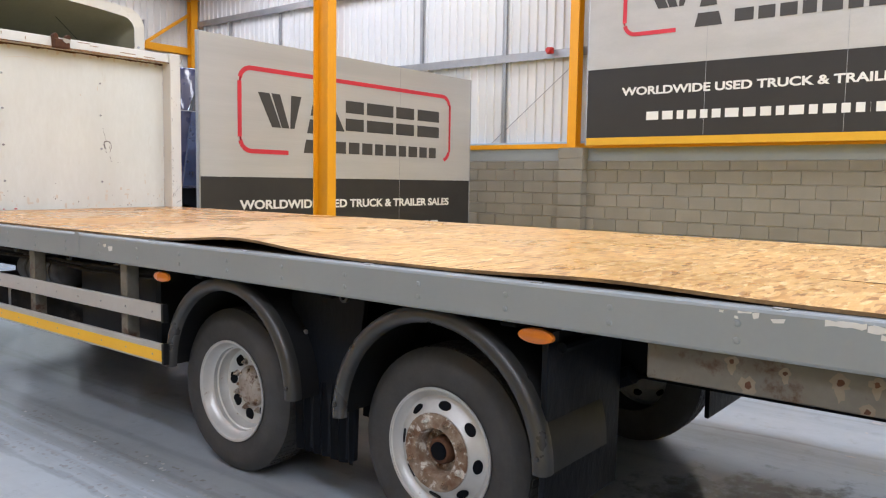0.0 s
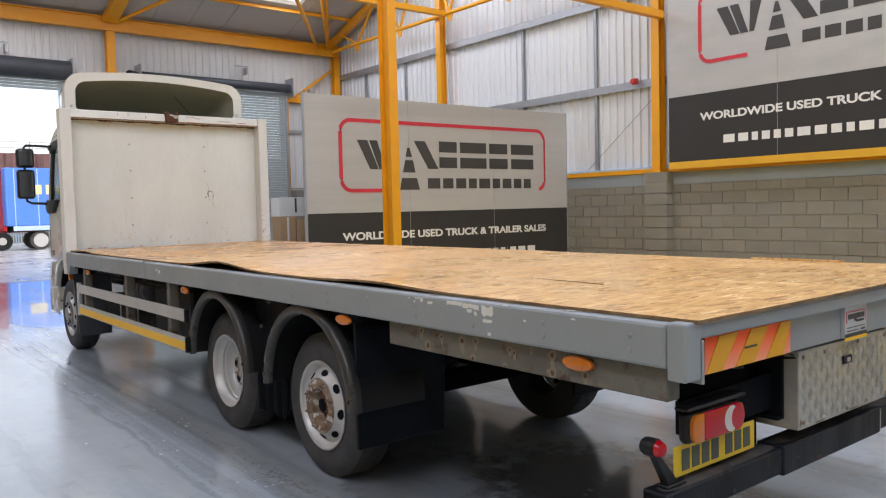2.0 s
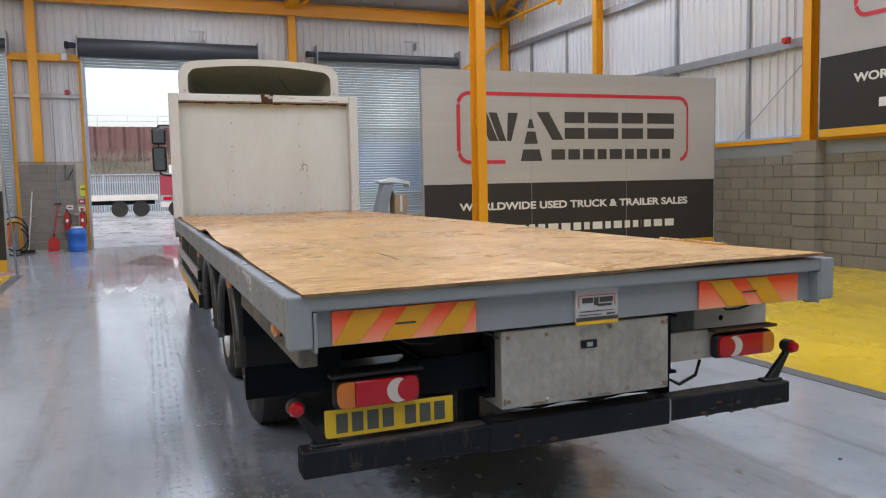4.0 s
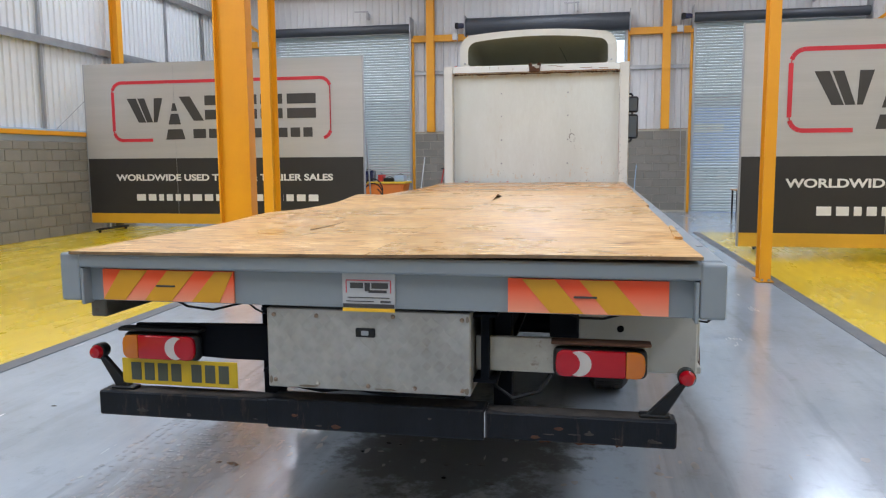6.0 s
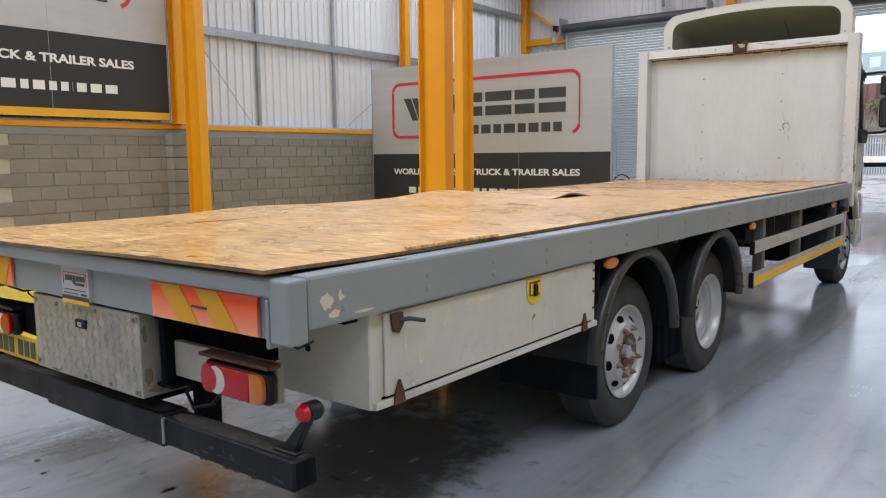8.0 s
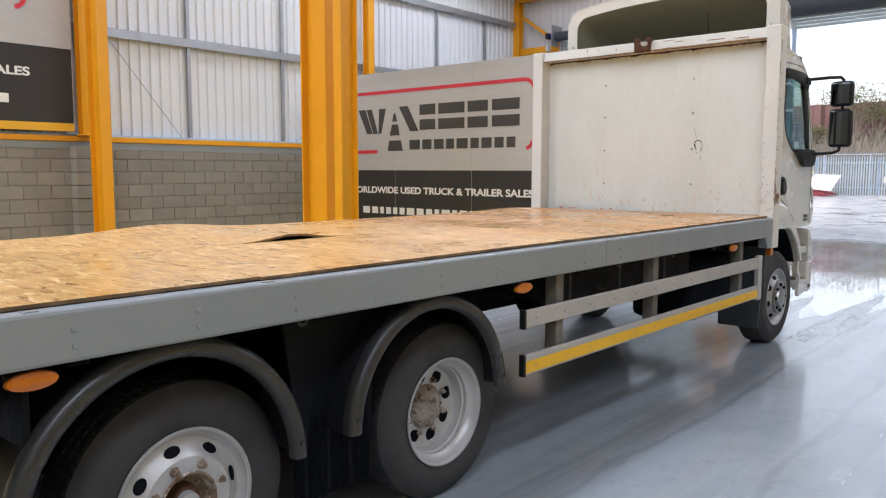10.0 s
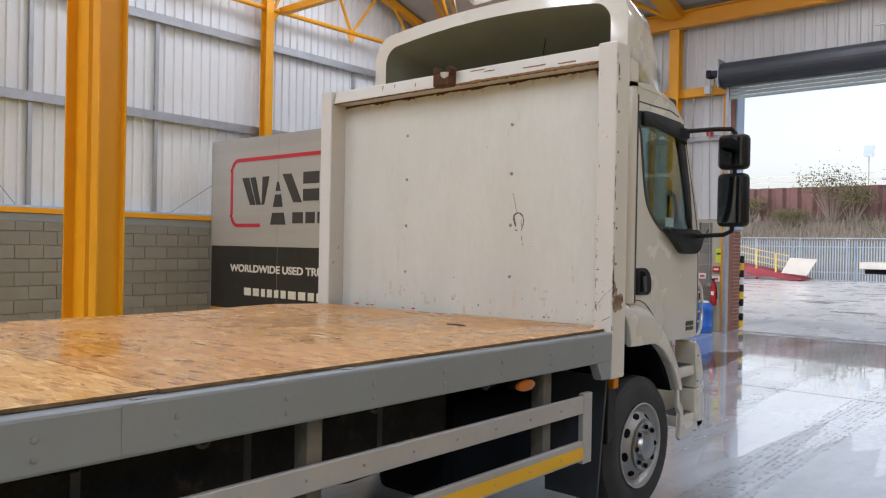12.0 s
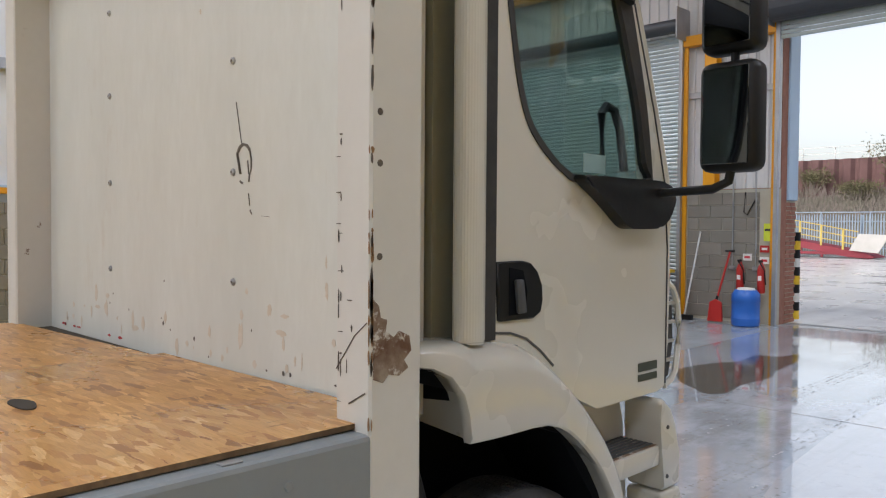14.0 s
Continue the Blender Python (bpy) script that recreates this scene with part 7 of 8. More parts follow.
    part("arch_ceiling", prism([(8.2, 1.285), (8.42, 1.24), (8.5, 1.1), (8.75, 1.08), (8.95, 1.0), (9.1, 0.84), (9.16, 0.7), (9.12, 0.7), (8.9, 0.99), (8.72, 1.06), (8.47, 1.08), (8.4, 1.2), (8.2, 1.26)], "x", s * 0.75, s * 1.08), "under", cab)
    part("rear_arch_flap", prism([(8.215, 1.08), (8.26, 1.08), (8.32, 0.9), (8.3, 0.55), (8.215, 0.5)], "x", s * 0.85, s * 1.12, 0.006), "guard", cab, "dark rear arch extension")
    part("arch_mudflap", prism([(s * 0.75, 0.92), (s * 1.17, 0.92), (s * 1.12, 0.2), (s * 0.77, 0.2)], "y", 8.1, 8.12, 0.003), "navy_steel", cab, "dark rubber front mudflap")
    part("orange_marker", box(*span(1.16, 1.2), 8.13, 8.19, 0.85, 0.92, 0.006), "lens_amber", cab, "amber corner marker")
    part("sill_panel", prism([(9.1, 1.03), (9.47, 1.03), (9.5, 0.9), (9.56, 0.4), (9.24, 0.36), (9.22, 0.75)], "x", s * 0.85, s * 0.93, 0.01), "cab", cab)
    for z, y0, y1 in ((0.838, 9.19, 9.545), (0.5, 9.27, 9.62)):
        st = part("step", prism([(s * 0.92, y0), (s * 1.09, y0), (s * 1.09, y1 - 0.05), (s * 1.05, y1), (s * 0.92, y1)], "z", z - 0.075, z, 0.012, seg=2), "cab", cab, "cream cab step", True)
        bm = bmesh.new()
        for i in range(7):
            xx = s * (0.935 + 0.02 * i)
            box(min(xx, xx + s * 0.011), max(xx, xx + s * 0.011), y0 + 0.02, y1 - 0.06, z + 0.0015, z + 0.005, bm=bm)
        part("step_tread", bm, "cab_dark", st)["kind"] = "stuff"
        part("tread_plate", box(*span(0.93, 1.08), y0 + 0.015, y1 - 0.055, z + 0.0003, z + 0.0012), "rim_dirty", st)
    part("lower_corner", prism([(9.47, 1.0), (9.5, 1.01), (9.56, 0.965), (9.6, 0.9), (9.622, 0.78), (9.63, 0.67), (9.5, 0.67), (9.495, 0.9)], "x", s * 0.95, s * 1.1, 0.014, seg=3), "cab", cab, "cream lower corner panel", True)
    part("lower_corner", prism([(9.495, 0.662), (9.632, 0.662), (9.655, 0.6), (9.665, 0.48), (9.62, 0.36), (9.54, 0.36), (9.5, 0.5)], "x", s * 0.95, s * 1.1, 0.014, seg=3), "cab", cab, "cream lower corner panel", True)
    for z in (0.9, 0.72):
        part("corner_screw", turned([(s * 1.099, 0.009), (s * 1.104, 0.007)], 8, "x", (0, 9.53, z)), "cab_dark", cab)
    part("step_stringer", prism([(9.205, 0.71), (9.235, 0.7), (9.235, 0.61), (9.3, 0.57), (9.305, 0.46), (9.6, 0.42), (9.64, 0.44), (9.65, 0.4), (9.27, 0.34), (9.24, 0.36), (9.265, 0.53), (9.21, 0.58)], "x", s * 1.07, s * 1.1, 0.006), "cab", cab)
    # mirrors on their arm
    part("mirror_arm", swept([(s * 1.1, 9.22, 2.45), (s * 1.25, 9.36, 2.47), (s * 1.34, 9.44, 2.475), (s * 1.36, 9.46, 2.45), (s * 1.36, 9.46, 2.3), (s * 1.36, 9.46, 1.85), (s * 1.345, 9.46, 1.78), (s * 1.3, 9.44, 1.755), (s * 1.13, 9.4, 1.745)], 0.016, 10), "black", cab, "black tubular mirror arm", True)
    for z0, z1 in ((2.2, 2.44), (1.81, 2.175)):
        part("mirror_case", box(*span(1.25, 1.45), 9.42, 9.53, z0, z1, 0.035, seg=3), "black", cab, "black mirror housing", True)
        part("mirror_glass", box(*span(1.272, 1.428), 9.413, 9.4185, z0 + 0.025, z1 - 0.025, 0.002), "mirror", cab, "mirror glass, darkened for its reflection")
    part("arm_bracket", box(*span(1.08, 1.13), 9.14, 9.26, 2.4, 2.47, 0.012, seg=2), "black", cab)
    # seats
    part("seat_back", prism([(8.65, 1.45), (8.78, 1.45), (8.72, 2.05), (8.6, 2.05)], "x", s * 0.35, s * 0.85, 0.03, seg=2), "cab_dark", cab, "dark cab seat back", True)
    part("seat_cushion", box(*span(0.35, 0.85), 8.7, 9.1, 1.35, 1.47, 0.03, seg=2), "cab_dark", cab, "", True)
    part("grab_handle", swept([(s * 0.97, 9.42, 1.83), (s * 0.97, 9.385, 1.98), (s * 0.97, 9.35, 2.04), (s * 0.97, 9.3, 2.05), (s * 0.97, 9.27, 2.02), (s * 0.97, 9.28, 1.84)], 0.016, 8), "cab_dark", cab, "", True)
part("roof_panel", prism([(8.36, 2.6), (8.75, 2.62), (8.95, 2.61), (9.11, 2.57), (9.2, 2.5), (9.25, 2.53), (9.13, 2.63), (8.96, 2.675), (8.75, 2.69), (8.36, 2.68)], "x", -1.08, 1.08, 0.02, seg=3), "cab", cab, "", True)
part("front_panel", prism([(9.54, 1.02), (9.72, 1.05), (9.72, 1.72), (9.64, 1.76), (9.56, 1.6)], "x", -1.0, 1.0, 0.02, seg=2), "cab", cab, "", True)
part("windscreen", prism([(9.6, 1.76), (9.605, 1.76), (9.22, 2.55), (9.215, 2.55)], "x", -1.04, 1.04), "glass", cab, "clear windscreen").visible_shadow = False
part("dashboard", prism([(9.38, 1.25), (9.52, 1.25), (9.52, 1.72), (9.4, 1.76), (9.28, 1.66)], "x", -1.02, 1.02, 0.02), "cab_dark", cab)
part("cab_floor", box(-1.02, 1.02, 8.44, 9.5, 1.24, 1.3), "cab_dark", cab)
wheel_pts = [(0.55 + 0.2 * math.cos(a), 9.2 + 0.06 * math.sin(a), 1.78 + 0.17 * math.sin(a)) for a in [2 * math.pi * i / 24 for i in range(25)]]
part("steering_wheel", swept(wheel_pts, 0.016, 8), "black", cab, "black steering wheel")
for x, z, w, h in ((0.86, 1.8, 0.0, 0.0),):
    part("window_sticker", box(XS - 0.0195, XS - 0.0165, 9.03, 9.15, 1.8, 1.86), "print_white", cab, "small white sticker on the window")
part("roof_marker", box(0.97, 1.05, 9.1, 9.22, 2.6, 2.675, 0.02, seg=2), "black", cab)

# roof air deflector: an open shell with a crowned top


def ring(w, z0, z1, y, r, n=6):
    """Outline of the shell at y: rounded corners, the upper edge arched."""
    out = []
    for cx, cz, a0 in ((w - r, z1 - r, 0), (-w + r, z1 - r, 90), (-w + r * 0.4, z0 + r * 0.4, 180), (w - r * 0.4, z0 + r * 0.4, 270)):
        rr = r if a0 < 180 else r * 0.4
        for i in range(n + 1):
            a = radians(a0 + 90 * i / n)
            out.append((cx + rr * math.cos(a), cz + rr * math.sin(a)))
        if a0 == 0:
            out += [(w - r - 2 * (w - r) * k / 9, z1) for k in range(1, 9)]
    mid = (z0 + z1) / 2
    return [(x, y, z + 0.075 * (1 - (x / w) ** 2) * max(0.0, (z - mid) / (z1 - mid))) for x, z in out]


rings = [ring(1.09, 2.8, 3.24, 8.42, 0.17), ring(1.095, 2.79, 3.245, 8.47, 0.18), ring(1.075, 2.7, 3.19, 8.75, 0.18), ring(1.0, 2.63, 2.98, 9.05, 0.15), ring(0.85, 2.6, 2.68, 9.35, 0.03)]
hole_ring = ring(0.975, 2.83, 3.15, 8.42, 0.11)
deep_ring = ring(0.95, 2.8, 3.07, 8.8, 0.1)
end_ring = ring(0.85, 2.72, 2.86, 9.15, 0.05)
bm = bmesh.new()


def loft(seq, bm, mat=0):
    vs = [[bm.verts.new(p) for p in r] for r in seq]
    for A, B in zip(vs, vs[1:]):
        n = len(A)
        for i in range(n):
            bm.faces.new((A[i], A[(i + 1) % n], B[(i + 1) % n], B[i])).material_index = mat
    bm.faces.new(vs[-1]).material_index = mat
    return vs


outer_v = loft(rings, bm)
# inside faces take the darker lining with the shade in its colour
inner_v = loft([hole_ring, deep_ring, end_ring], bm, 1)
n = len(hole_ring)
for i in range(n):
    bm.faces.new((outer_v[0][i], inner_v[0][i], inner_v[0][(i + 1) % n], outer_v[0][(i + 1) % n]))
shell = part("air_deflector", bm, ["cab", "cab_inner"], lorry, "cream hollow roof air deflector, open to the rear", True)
for s in (-1, 1):
    part("deflector_foot", box(min(s * 0.95, s * 1.08), max(s * 0.95, s * 1.08), 8.42, 8.6, 2.62, 2.82, 0.01), "cab", shell)
    part("deflector_bolt", turned([(8.419, 0.014), (8.412, 0.012)], 10, "y", (s * 1.02, 0, 2.87)), "galv", shell)
part("deflector_rod", rod((0.42, 8.5, 2.86), (0.3, 8.72, 3.1), 0.003, 6), "black", shell)

lorry.location.z = 0.04

# ---- bay of loose things by the door ----


def drum(at):
    ob = thing("plastic_drum", "blue plastic drum standing by the door pier", "drum", at)
    part("body", turned([(0.0, 0.2), (0.02, 0.225), (0.14, 0.235), (0.15, 0.228), (0.42, 0.228), (0.43, 0.235), (0.54, 0.23), (0.6, 0.19), (0.62, 0.17)], 24, "z", at), "blue_plastic", ob, "", True)
    part("lid", turned([(0.62, 0.15), (0.65, 0.14), (0.66, 0.05)], 20, "z", at), "white_card", ob, "white screw lid", True)


drum((-3.18, 19.9, 0))


def extinguisher(at):
    ob = thing("fire_extinguisher", "red fire extinguisher hung on the block pier", "fire extinguisher", at, "fire extinguishers")
    part("cylinder", turned([(0.0, 0.055), (0.02, 0.065), (0.4, 0.065), (0.47, 0.045), (0.5, 0.025), (0.53, 0.025)], 18, "z", at), "red_paint", ob, "", True)
    part("valve", box(at[0] - 0.02, at[0] + 0.02, at[1] - 0.09, at[1] + 0.02, at[2] + 0.53, at[2] + 0.57, 0.006), "black", ob)
    part("hose", swept([(at[0], at[1] - 0.08, at[2] + 0.54), (at[0] + 0.09, at[1] - 0.09, at[2] + 0.4), (at[0] + 0.1, at[1] - 0.06, at[2] + 0.15)], 0.012, 6), "black", ob)
    part("label_patch", box(at[0] - 0.03, at[0] + 0.03, at[1] - 0.069, at[1] - 0.06, at[2] + 0.22, at[2] + 0.3), "print_white", ob)


extinguisher((-3.42, 20.2, 0.55))
extinguisher((-3.05, 20.2, 0.55))
shovel = thing("shovel", "red plastic shovel leaning on the block wall", "shovel", (-3.75, 20.0, 0))
part("blade", prism([(-3.9, 0.02), (-3.62, 0.02), (-3.64, 0.36), (-3.75, 0.42), (-3.86, 0.36)], "y", 19.95, 19.99, 0.008), "red_paint", shovel)
part("shaft", rod((-3.75, 19.98, 0.35), (-3.62, 20.22, 1.25), 0.018, 8), "red_paint", shovel)
part("grip", rod((-3.7, 20.22, 1.26), (-3.54, 20.22, 1.26), 0.02, 8), "black", shovel)
part("shaft_collar", rod((-3.745, 19.985, 0.4), (-3.735, 20.0, 0.47), 0.024, 8), "black", shovel)
broom = thing("broom", "broom with a pale handle standing against the pier", "broom", (-4.3, 20.1, 0))
part("handle", rod((-4.36, 20.0, 0.08), (-4.22, 20.3, 1.6), 0.016, 8), "white_card", broom)
part("head", box(-4.55, -4.2, 19.95, 20.04, 0.0, 0.09, 0.01), "black", broom)
bin_ = thing("grit_bin", "orange plastic cart with a yellow rim, loaded with tools", "cart", (-5.3, 19.6, 0))
part("tub", prism([(-6.0, 0.84), (-4.6, 0.84), (-4.75, 0.18), (-5.85, 0.18)], "y", 19.2, 19.95, 0.03, seg=2), "orange_plastic", bin_, "", True)
part("rim", box(-6.05, -4.55, 19.15, 20.0, 0.842, 0.9, 0.012), "yellow_plastic", bin_, "yellow rim")
for x in (-5.9, -5.3, -4.75):
    part("rib", prism([(x, 0.8), (x + 0.06, 0.8), (x + 0.04, 0.2), (x, 0.2)], "y", 19.16, 19.2), "orange_plastic", bin_)
for x in (-5.7, -4.85):
    part("wheel", turned([(x - 0.03, 0.05), (x - 0.03, 0.09), (x + 0.03, 0.09), (x + 0.03, 0.05)], 16, "x", (0, 19.4, 0.092)), "black", bin_)
for nm, x0, x1, z1, mat, lab in (("tool_case", -5.95, -5.6, 1.22, "navy", "navy blue tool case lying on the cart"), ("spray_can", -5.45, -5.3, 1.1, "red_paint", "red can on the cart"),
                                 ("black_tray", -5.28, -4.98, 1.0, "black", "black tray on the cart"), ("plastic_tub", -4.95, -4.65, 1.08, "blue_trim", "pale blue plastic tub on the cart")):
    ob = thing(nm, lab, "tool", ((x0 + x1) / 2, 19.6, 0.9))
    part("body", box(x0, x1, 19.4, 19.75, 0.901, z1, 0.02, seg=2), mat, ob)
    part("handle", swept([(x0 + 0.05, 19.57, z1), ((x0 + x1) / 2, 19.57, z1 + 0.05), (x1 - 0.05, 19.57, z1)], 0.01, 6), "black", ob)
hose = thing("air_hose", "coiled dark hose hanging by the banner", "hose", (-3.9, 13.3, 0))
part("coil", swept([(-3.75 + 0.22 * math.cos(a), 13.0, 0.9 + 0.28 * math.sin(a) - 0.015 * a) for a in [0.35 * i for i in range(40)]], 0.014, 6), "black", hose)
part("pole", rod((-3.72, 12.9, 0.03), (-3.84, 12.9, 2.0), 0.018, 8), "galv", hose)
for cx, top in ((-3.62, 5.0), (-3.2, 2.2)):
    con = thing("conduit", "grey cable conduit fixed up the block pier", "conduit", (cx, YF - 0.1, 0.9), "conduits")
    part("pipe", rod((cx, YF - 0.09, 1.0), (cx, YF - 0.09, top), 0.014, 8), "galv", con)
    part("end_box", box(cx - 0.05, cx + 0.05, YF - 0.12, YF - 0.075, 0.93, 1.0, 0.008), "galv", con)
cab_l = thing("cable_loop", "black cable looped on the block pier", "cable", (-3.4, YF - 0.1, 2.0))
part("cable", swept([(-3.2, YF - 0.09, 2.2), (-3.28, YF - 0.1, 2.05), (-3.36, YF - 0.1, 1.9), (-3.42, YF - 0.1, 1.95), (-3.4, YF - 0.09, 2.3)], 0.012, 6), "black", cab_l)
notice = thing("notice", "lime yellow notice fixed on the block pier", "sign", (-2.98, YF - 0.08, 1.45))
part("sheet", box(-3.07, -2.93, YF - 0.085, YF - 0.078, 1.45, 1.75), "hivis", notice)
part("bar", box(-3.05, -2.95, YF - 0.088, YF - 0.0855, 1.62, 1.66), "print_dark", notice)
for x, z, mat in ((-3.35, 1.1, "print_white"), (-3.05, 1.05, "print_white"), (-3.05, 1.25, "red_paint")):
    pl2 = thing("safety_label", "small white and red safety label on the block pier", "sign", (x, YF - 0.08, z), "safety labels")
    part("sheet", box(x - 0.08, x + 0.08, YF - 0.085, YF - 0.078, z, z + 0.12), mat, pl2)
    part("bar", box(x - 0.05, x + 0.05, YF - 0.088, YF - 0.0855, z + 0.04, z + 0.08), "print_red" if mat == "print_white" else "print_white", pl2)
squ = thing("squeegee", "pale blue handled squeegee leaning on the pier", "broom", (1.95, 20.2, 0))
part("handle", rod((1.9, 20.1, 0.05), (2.0, 20.3, 1.35), 0.016, 8), "blue_trim", squ)
part("head", box(1.7, 2.1, 20.07, 20.12, 0, 0.06, 0.008), "white_card", squ)

# table, boxes and a van behind the banner
table = thing("work_table", "long wood topped table on thin dark steel legs", "table", (5.8, 18.2, 0))
part("top", box(4.3, 7.6, 17.75, 18.55, 0.7, 0.735, 0.006), "wood", table)
for x in (4.35, 5.95, 7.55):
    for y in (17.8, 18.5):
        part("leg", box(x - 0.02, x + 0.02, y - 0.02, y + 0.02, 0, 0.699), "black", table)
for i, (x0, x1, z0, z1, mat, lab) in enumerate(((6.32, 6.78, 0.736, 1.5, "card", "open brown cardboard carton on the table"), (6.82, 7.35, 0.736, 1.42, "card", "brown cardboard carton beside another on the table"), (6.3, 7.3, 1.502, 2.02, "white_card", "white carton stacked on brown cartons"),
                                               (5.0, 5.35, 0.736, 1.3, "card", "narrow brown cardboard carton on the table"))):
    ob = thing("carton", lab, "box", ((x0 + x1) / 2, 18.1, z0), "cartons")
    part("body", box(x0, x1, 17.85, 18.35, z0, z1, 0.004), mat, ob)
    part("flap", prism([(x0, z1), (x0 + 0.02, z1), (x0 - 0.06, z1 + 0.12), (x0 - 0.08, z1 + 0.12)] if i == 3 else [(x0 + 0.1, z1), (x0 + 0.4, z1), (x0 + 0.4, z1 + 0.0015), (x0 + 0.1, z1 + 0.0015)], "y", 17.85, 18.35), mat, ob)
    part("tape", box((x0 + x1) / 2 - 0.03, (x0 + x1) / 2 + 0.03, 17.847, 17.8495, z0 + 0.1, z1 - 0.02), "white_card" if mat == "card" else "print_dark", ob)
case = thing("plastic_crate", "dark grey plastic crate tilted on the table", "crate", (4.7, 18.1, 0.74))
part("body", prism([(4.45, 0.737), (4.75, 0.737), (4.98, 1.6), (4.68, 1.6)], "y", 17.9, 18.3, 0.01), "bed_grey", case)
part("rim", prism([(4.66, 1.6), (5.0, 1.6), (5.0, 1.64), (4.66, 1.64)], "y", 17.88, 18.32, 0.005), "bed_grey", case)
sheet_ob = thing("packing_sheet", "crumpled white packing sheet lying over the crate", "packing", (4.95, 18.1, 1.65))
part("sheet", prism([(4.55, 1.642), (5.0, 1.645), (5.42, 1.6), (5.42, 1.5), (5.44, 1.5), (5.44, 1.66), (5.0, 1.74), (4.55, 1.7)], "y", 17.86, 18.3, 0.01), "white_card", sheet_ob)
part("fold", prism([(4.6, 1.7), (5.0, 1.742), (5.3, 1.69), (5.0, 1.78)], "y", 17.95, 18.2, 0.005), "white_card", sheet_ob)
van = thing("navy_lorry_cab", "dark navy lorry cab parked behind the banner", "lorry cab", (7.4, 16.5, 0))
part("body", prism([(6.27, 15.95), (6.7, 15.72), (8.5, 15.72), (8.5, 17.3), (7.12, 17.3)], "z", 1.3, 3.95, 0.06, seg=3), "navy", van, "", True)
part("windscreen", prism([(6.42, 3.0), (6.62, 3.42), (8.3, 3.42), (8.3, 3.0)], "y", 15.69, 15.715, 0.004), "mirror", van, "reflecting upper windscreen")
part("front_panel", prism([(6.26, 1.36), (6.5, 2.98), (8.3, 2.98), (8.3, 1.36)], "y", 15.66, 15.715, 0.006), "navy_gloss", van, "glossy raked navy panel")
part("seam_strip", box(6.24, 8.3, 15.684, 15.716, 2.985, 2.998), "alu_strip", van)
part("badge", box(6.62, 6.74, 15.648, 15.659, 1.95, 2.15, 0.004), "lens_red", van)
part("roof_spoiler", prism([(6.3, 3.951), (6.5, 3.951), (6.42, 4.05), (6.3, 4.22)], "y", 15.95, 16.2, 0.01), "white_card", van)
part("chassis", box(7.0, 8.3, 15.9, 17.6, 0.55, 1.298, 0.02), "under", van)
for x in (7.0, 8.0):
    part("wheel", turned([(x, 0.2), (x, 0.46), (x + 0.28, 0.46), (x + 0.28, 0.2)], 24, "x", (0, 16.7, 0.467)), "rubber", van)

# ---- yard ----
for nm, x in (("brick_pier", -2.98), ("brick_pier", 1.79)):
    pr = thing(nm, "red brown brick outer door reveal under pale blue steel trim", "pier", (x, 20.9, 0), kind="structure")
    part("mortar_core", box(x - 0.118, x + 0.118, 20.73, 21.138, 0, 2.16), "mortar", pr)
    part("steel_trim", box(x - 0.16, x + 0.16, 20.725, 21.15, 2.162, 5.2, 0.01), "blue_trim", pr, "pale blue steel trim")
bol = thing("bollard", "steel bollard banded in yellow and black by the door", "bollard", (-3.0, 21.6, 0))
for i in range(10):
    part("band", turned([(0.001 + 0.16 * i, 0.07), (0.159 + 0.16 * i, 0.07)], 20, "z", (-3.0, 21.6, 0)), ("yellow_plastic", "black", "white_card", "black")[i % 4], bol)
single("door_threshold", box(-2.82, 1.64, 20.76, 21.0, -0.029, -0.004), "line", "dark wet threshold strip under the shutter", kind="structure")
FY = 57.0
fence = thing("palisade_fence", "blue grey steel palisade fence along the yard", "fence", (-20, FY, 0))
for i in range(17):
    x = -46 + 2.75 * i * 1.35
    part("post", box(x - 0.05, x + 0.05, FY + 0.02, FY + 0.14, -0.03, 2.5), "fence", fence)
part("barrier_rail", box(-46, 16, FY - 0.5, FY - 0.44, 2.64, 2.7), "fence", fence)
for i in range(22):
    part("barrier_post", box(-45 + 2.75 * i, -44.94 + 2.75 * i, FY - 0.5, FY - 0.44, -0.03, 2.64), "fence", fence)
for z in (0.5, 2.1):
    part("rail", box(-46, 16, FY - 0.0, FY + 0.05, z, z + 0.06), "fence", fence)
pale = finish(prism([(-0.035, -0.02), (0.035, -0.02), (0.035, 2.45), (0.0, 2.6), (-0.035, 2.45)], "y", -0.025, 0.0), "pale", "fence")
for i in range(300):
    ob = new("pale", pale)
    ob.parent = fence
    ob.location = (-34 + 0.155 * i + 20, -0.026, 0)
bmf = bmesh.new()
for i in range(78):
    x = -46 + 0.155 * i
    prism([(x - 0.035, -0.02), (x + 0.035, -0.02), (x + 0.035, 2.45), (x, 2.6), (x - 0.035, 2.45)], "y", FY - 0.051, FY - 0.026, bm=bmf)
part("pale_run", bmf, "fence", fence)["kind"] = "stuff"
# earth bank with scrub, sheet pile wall and rail above
bm = bmesh.new()
nx, ny = 90, 10
gr = [[bm.verts.new((-75 + 1.25 * i, 59 + 2.0 * j, -0.5 + (0.0 if j == 0 else 1.3 + 3.4 * min(1, j / 6.0)) + 0.35 * noise.noise((i * 0.3, j * 0.6, 0)))) for i in range(nx + 1)] for j in range(ny + 1)]
for j in range(ny):
    for i in range(nx):
        bm.faces.new((gr[j][i], gr[j][i + 1], gr[j + 1][i + 1], gr[j + 1][i]))
single("earth_bank", bm, "bank", "scrubby earth bank behind the yard fence", kind="structure")
bm = bmesh.new()
rng = random.Random(11)
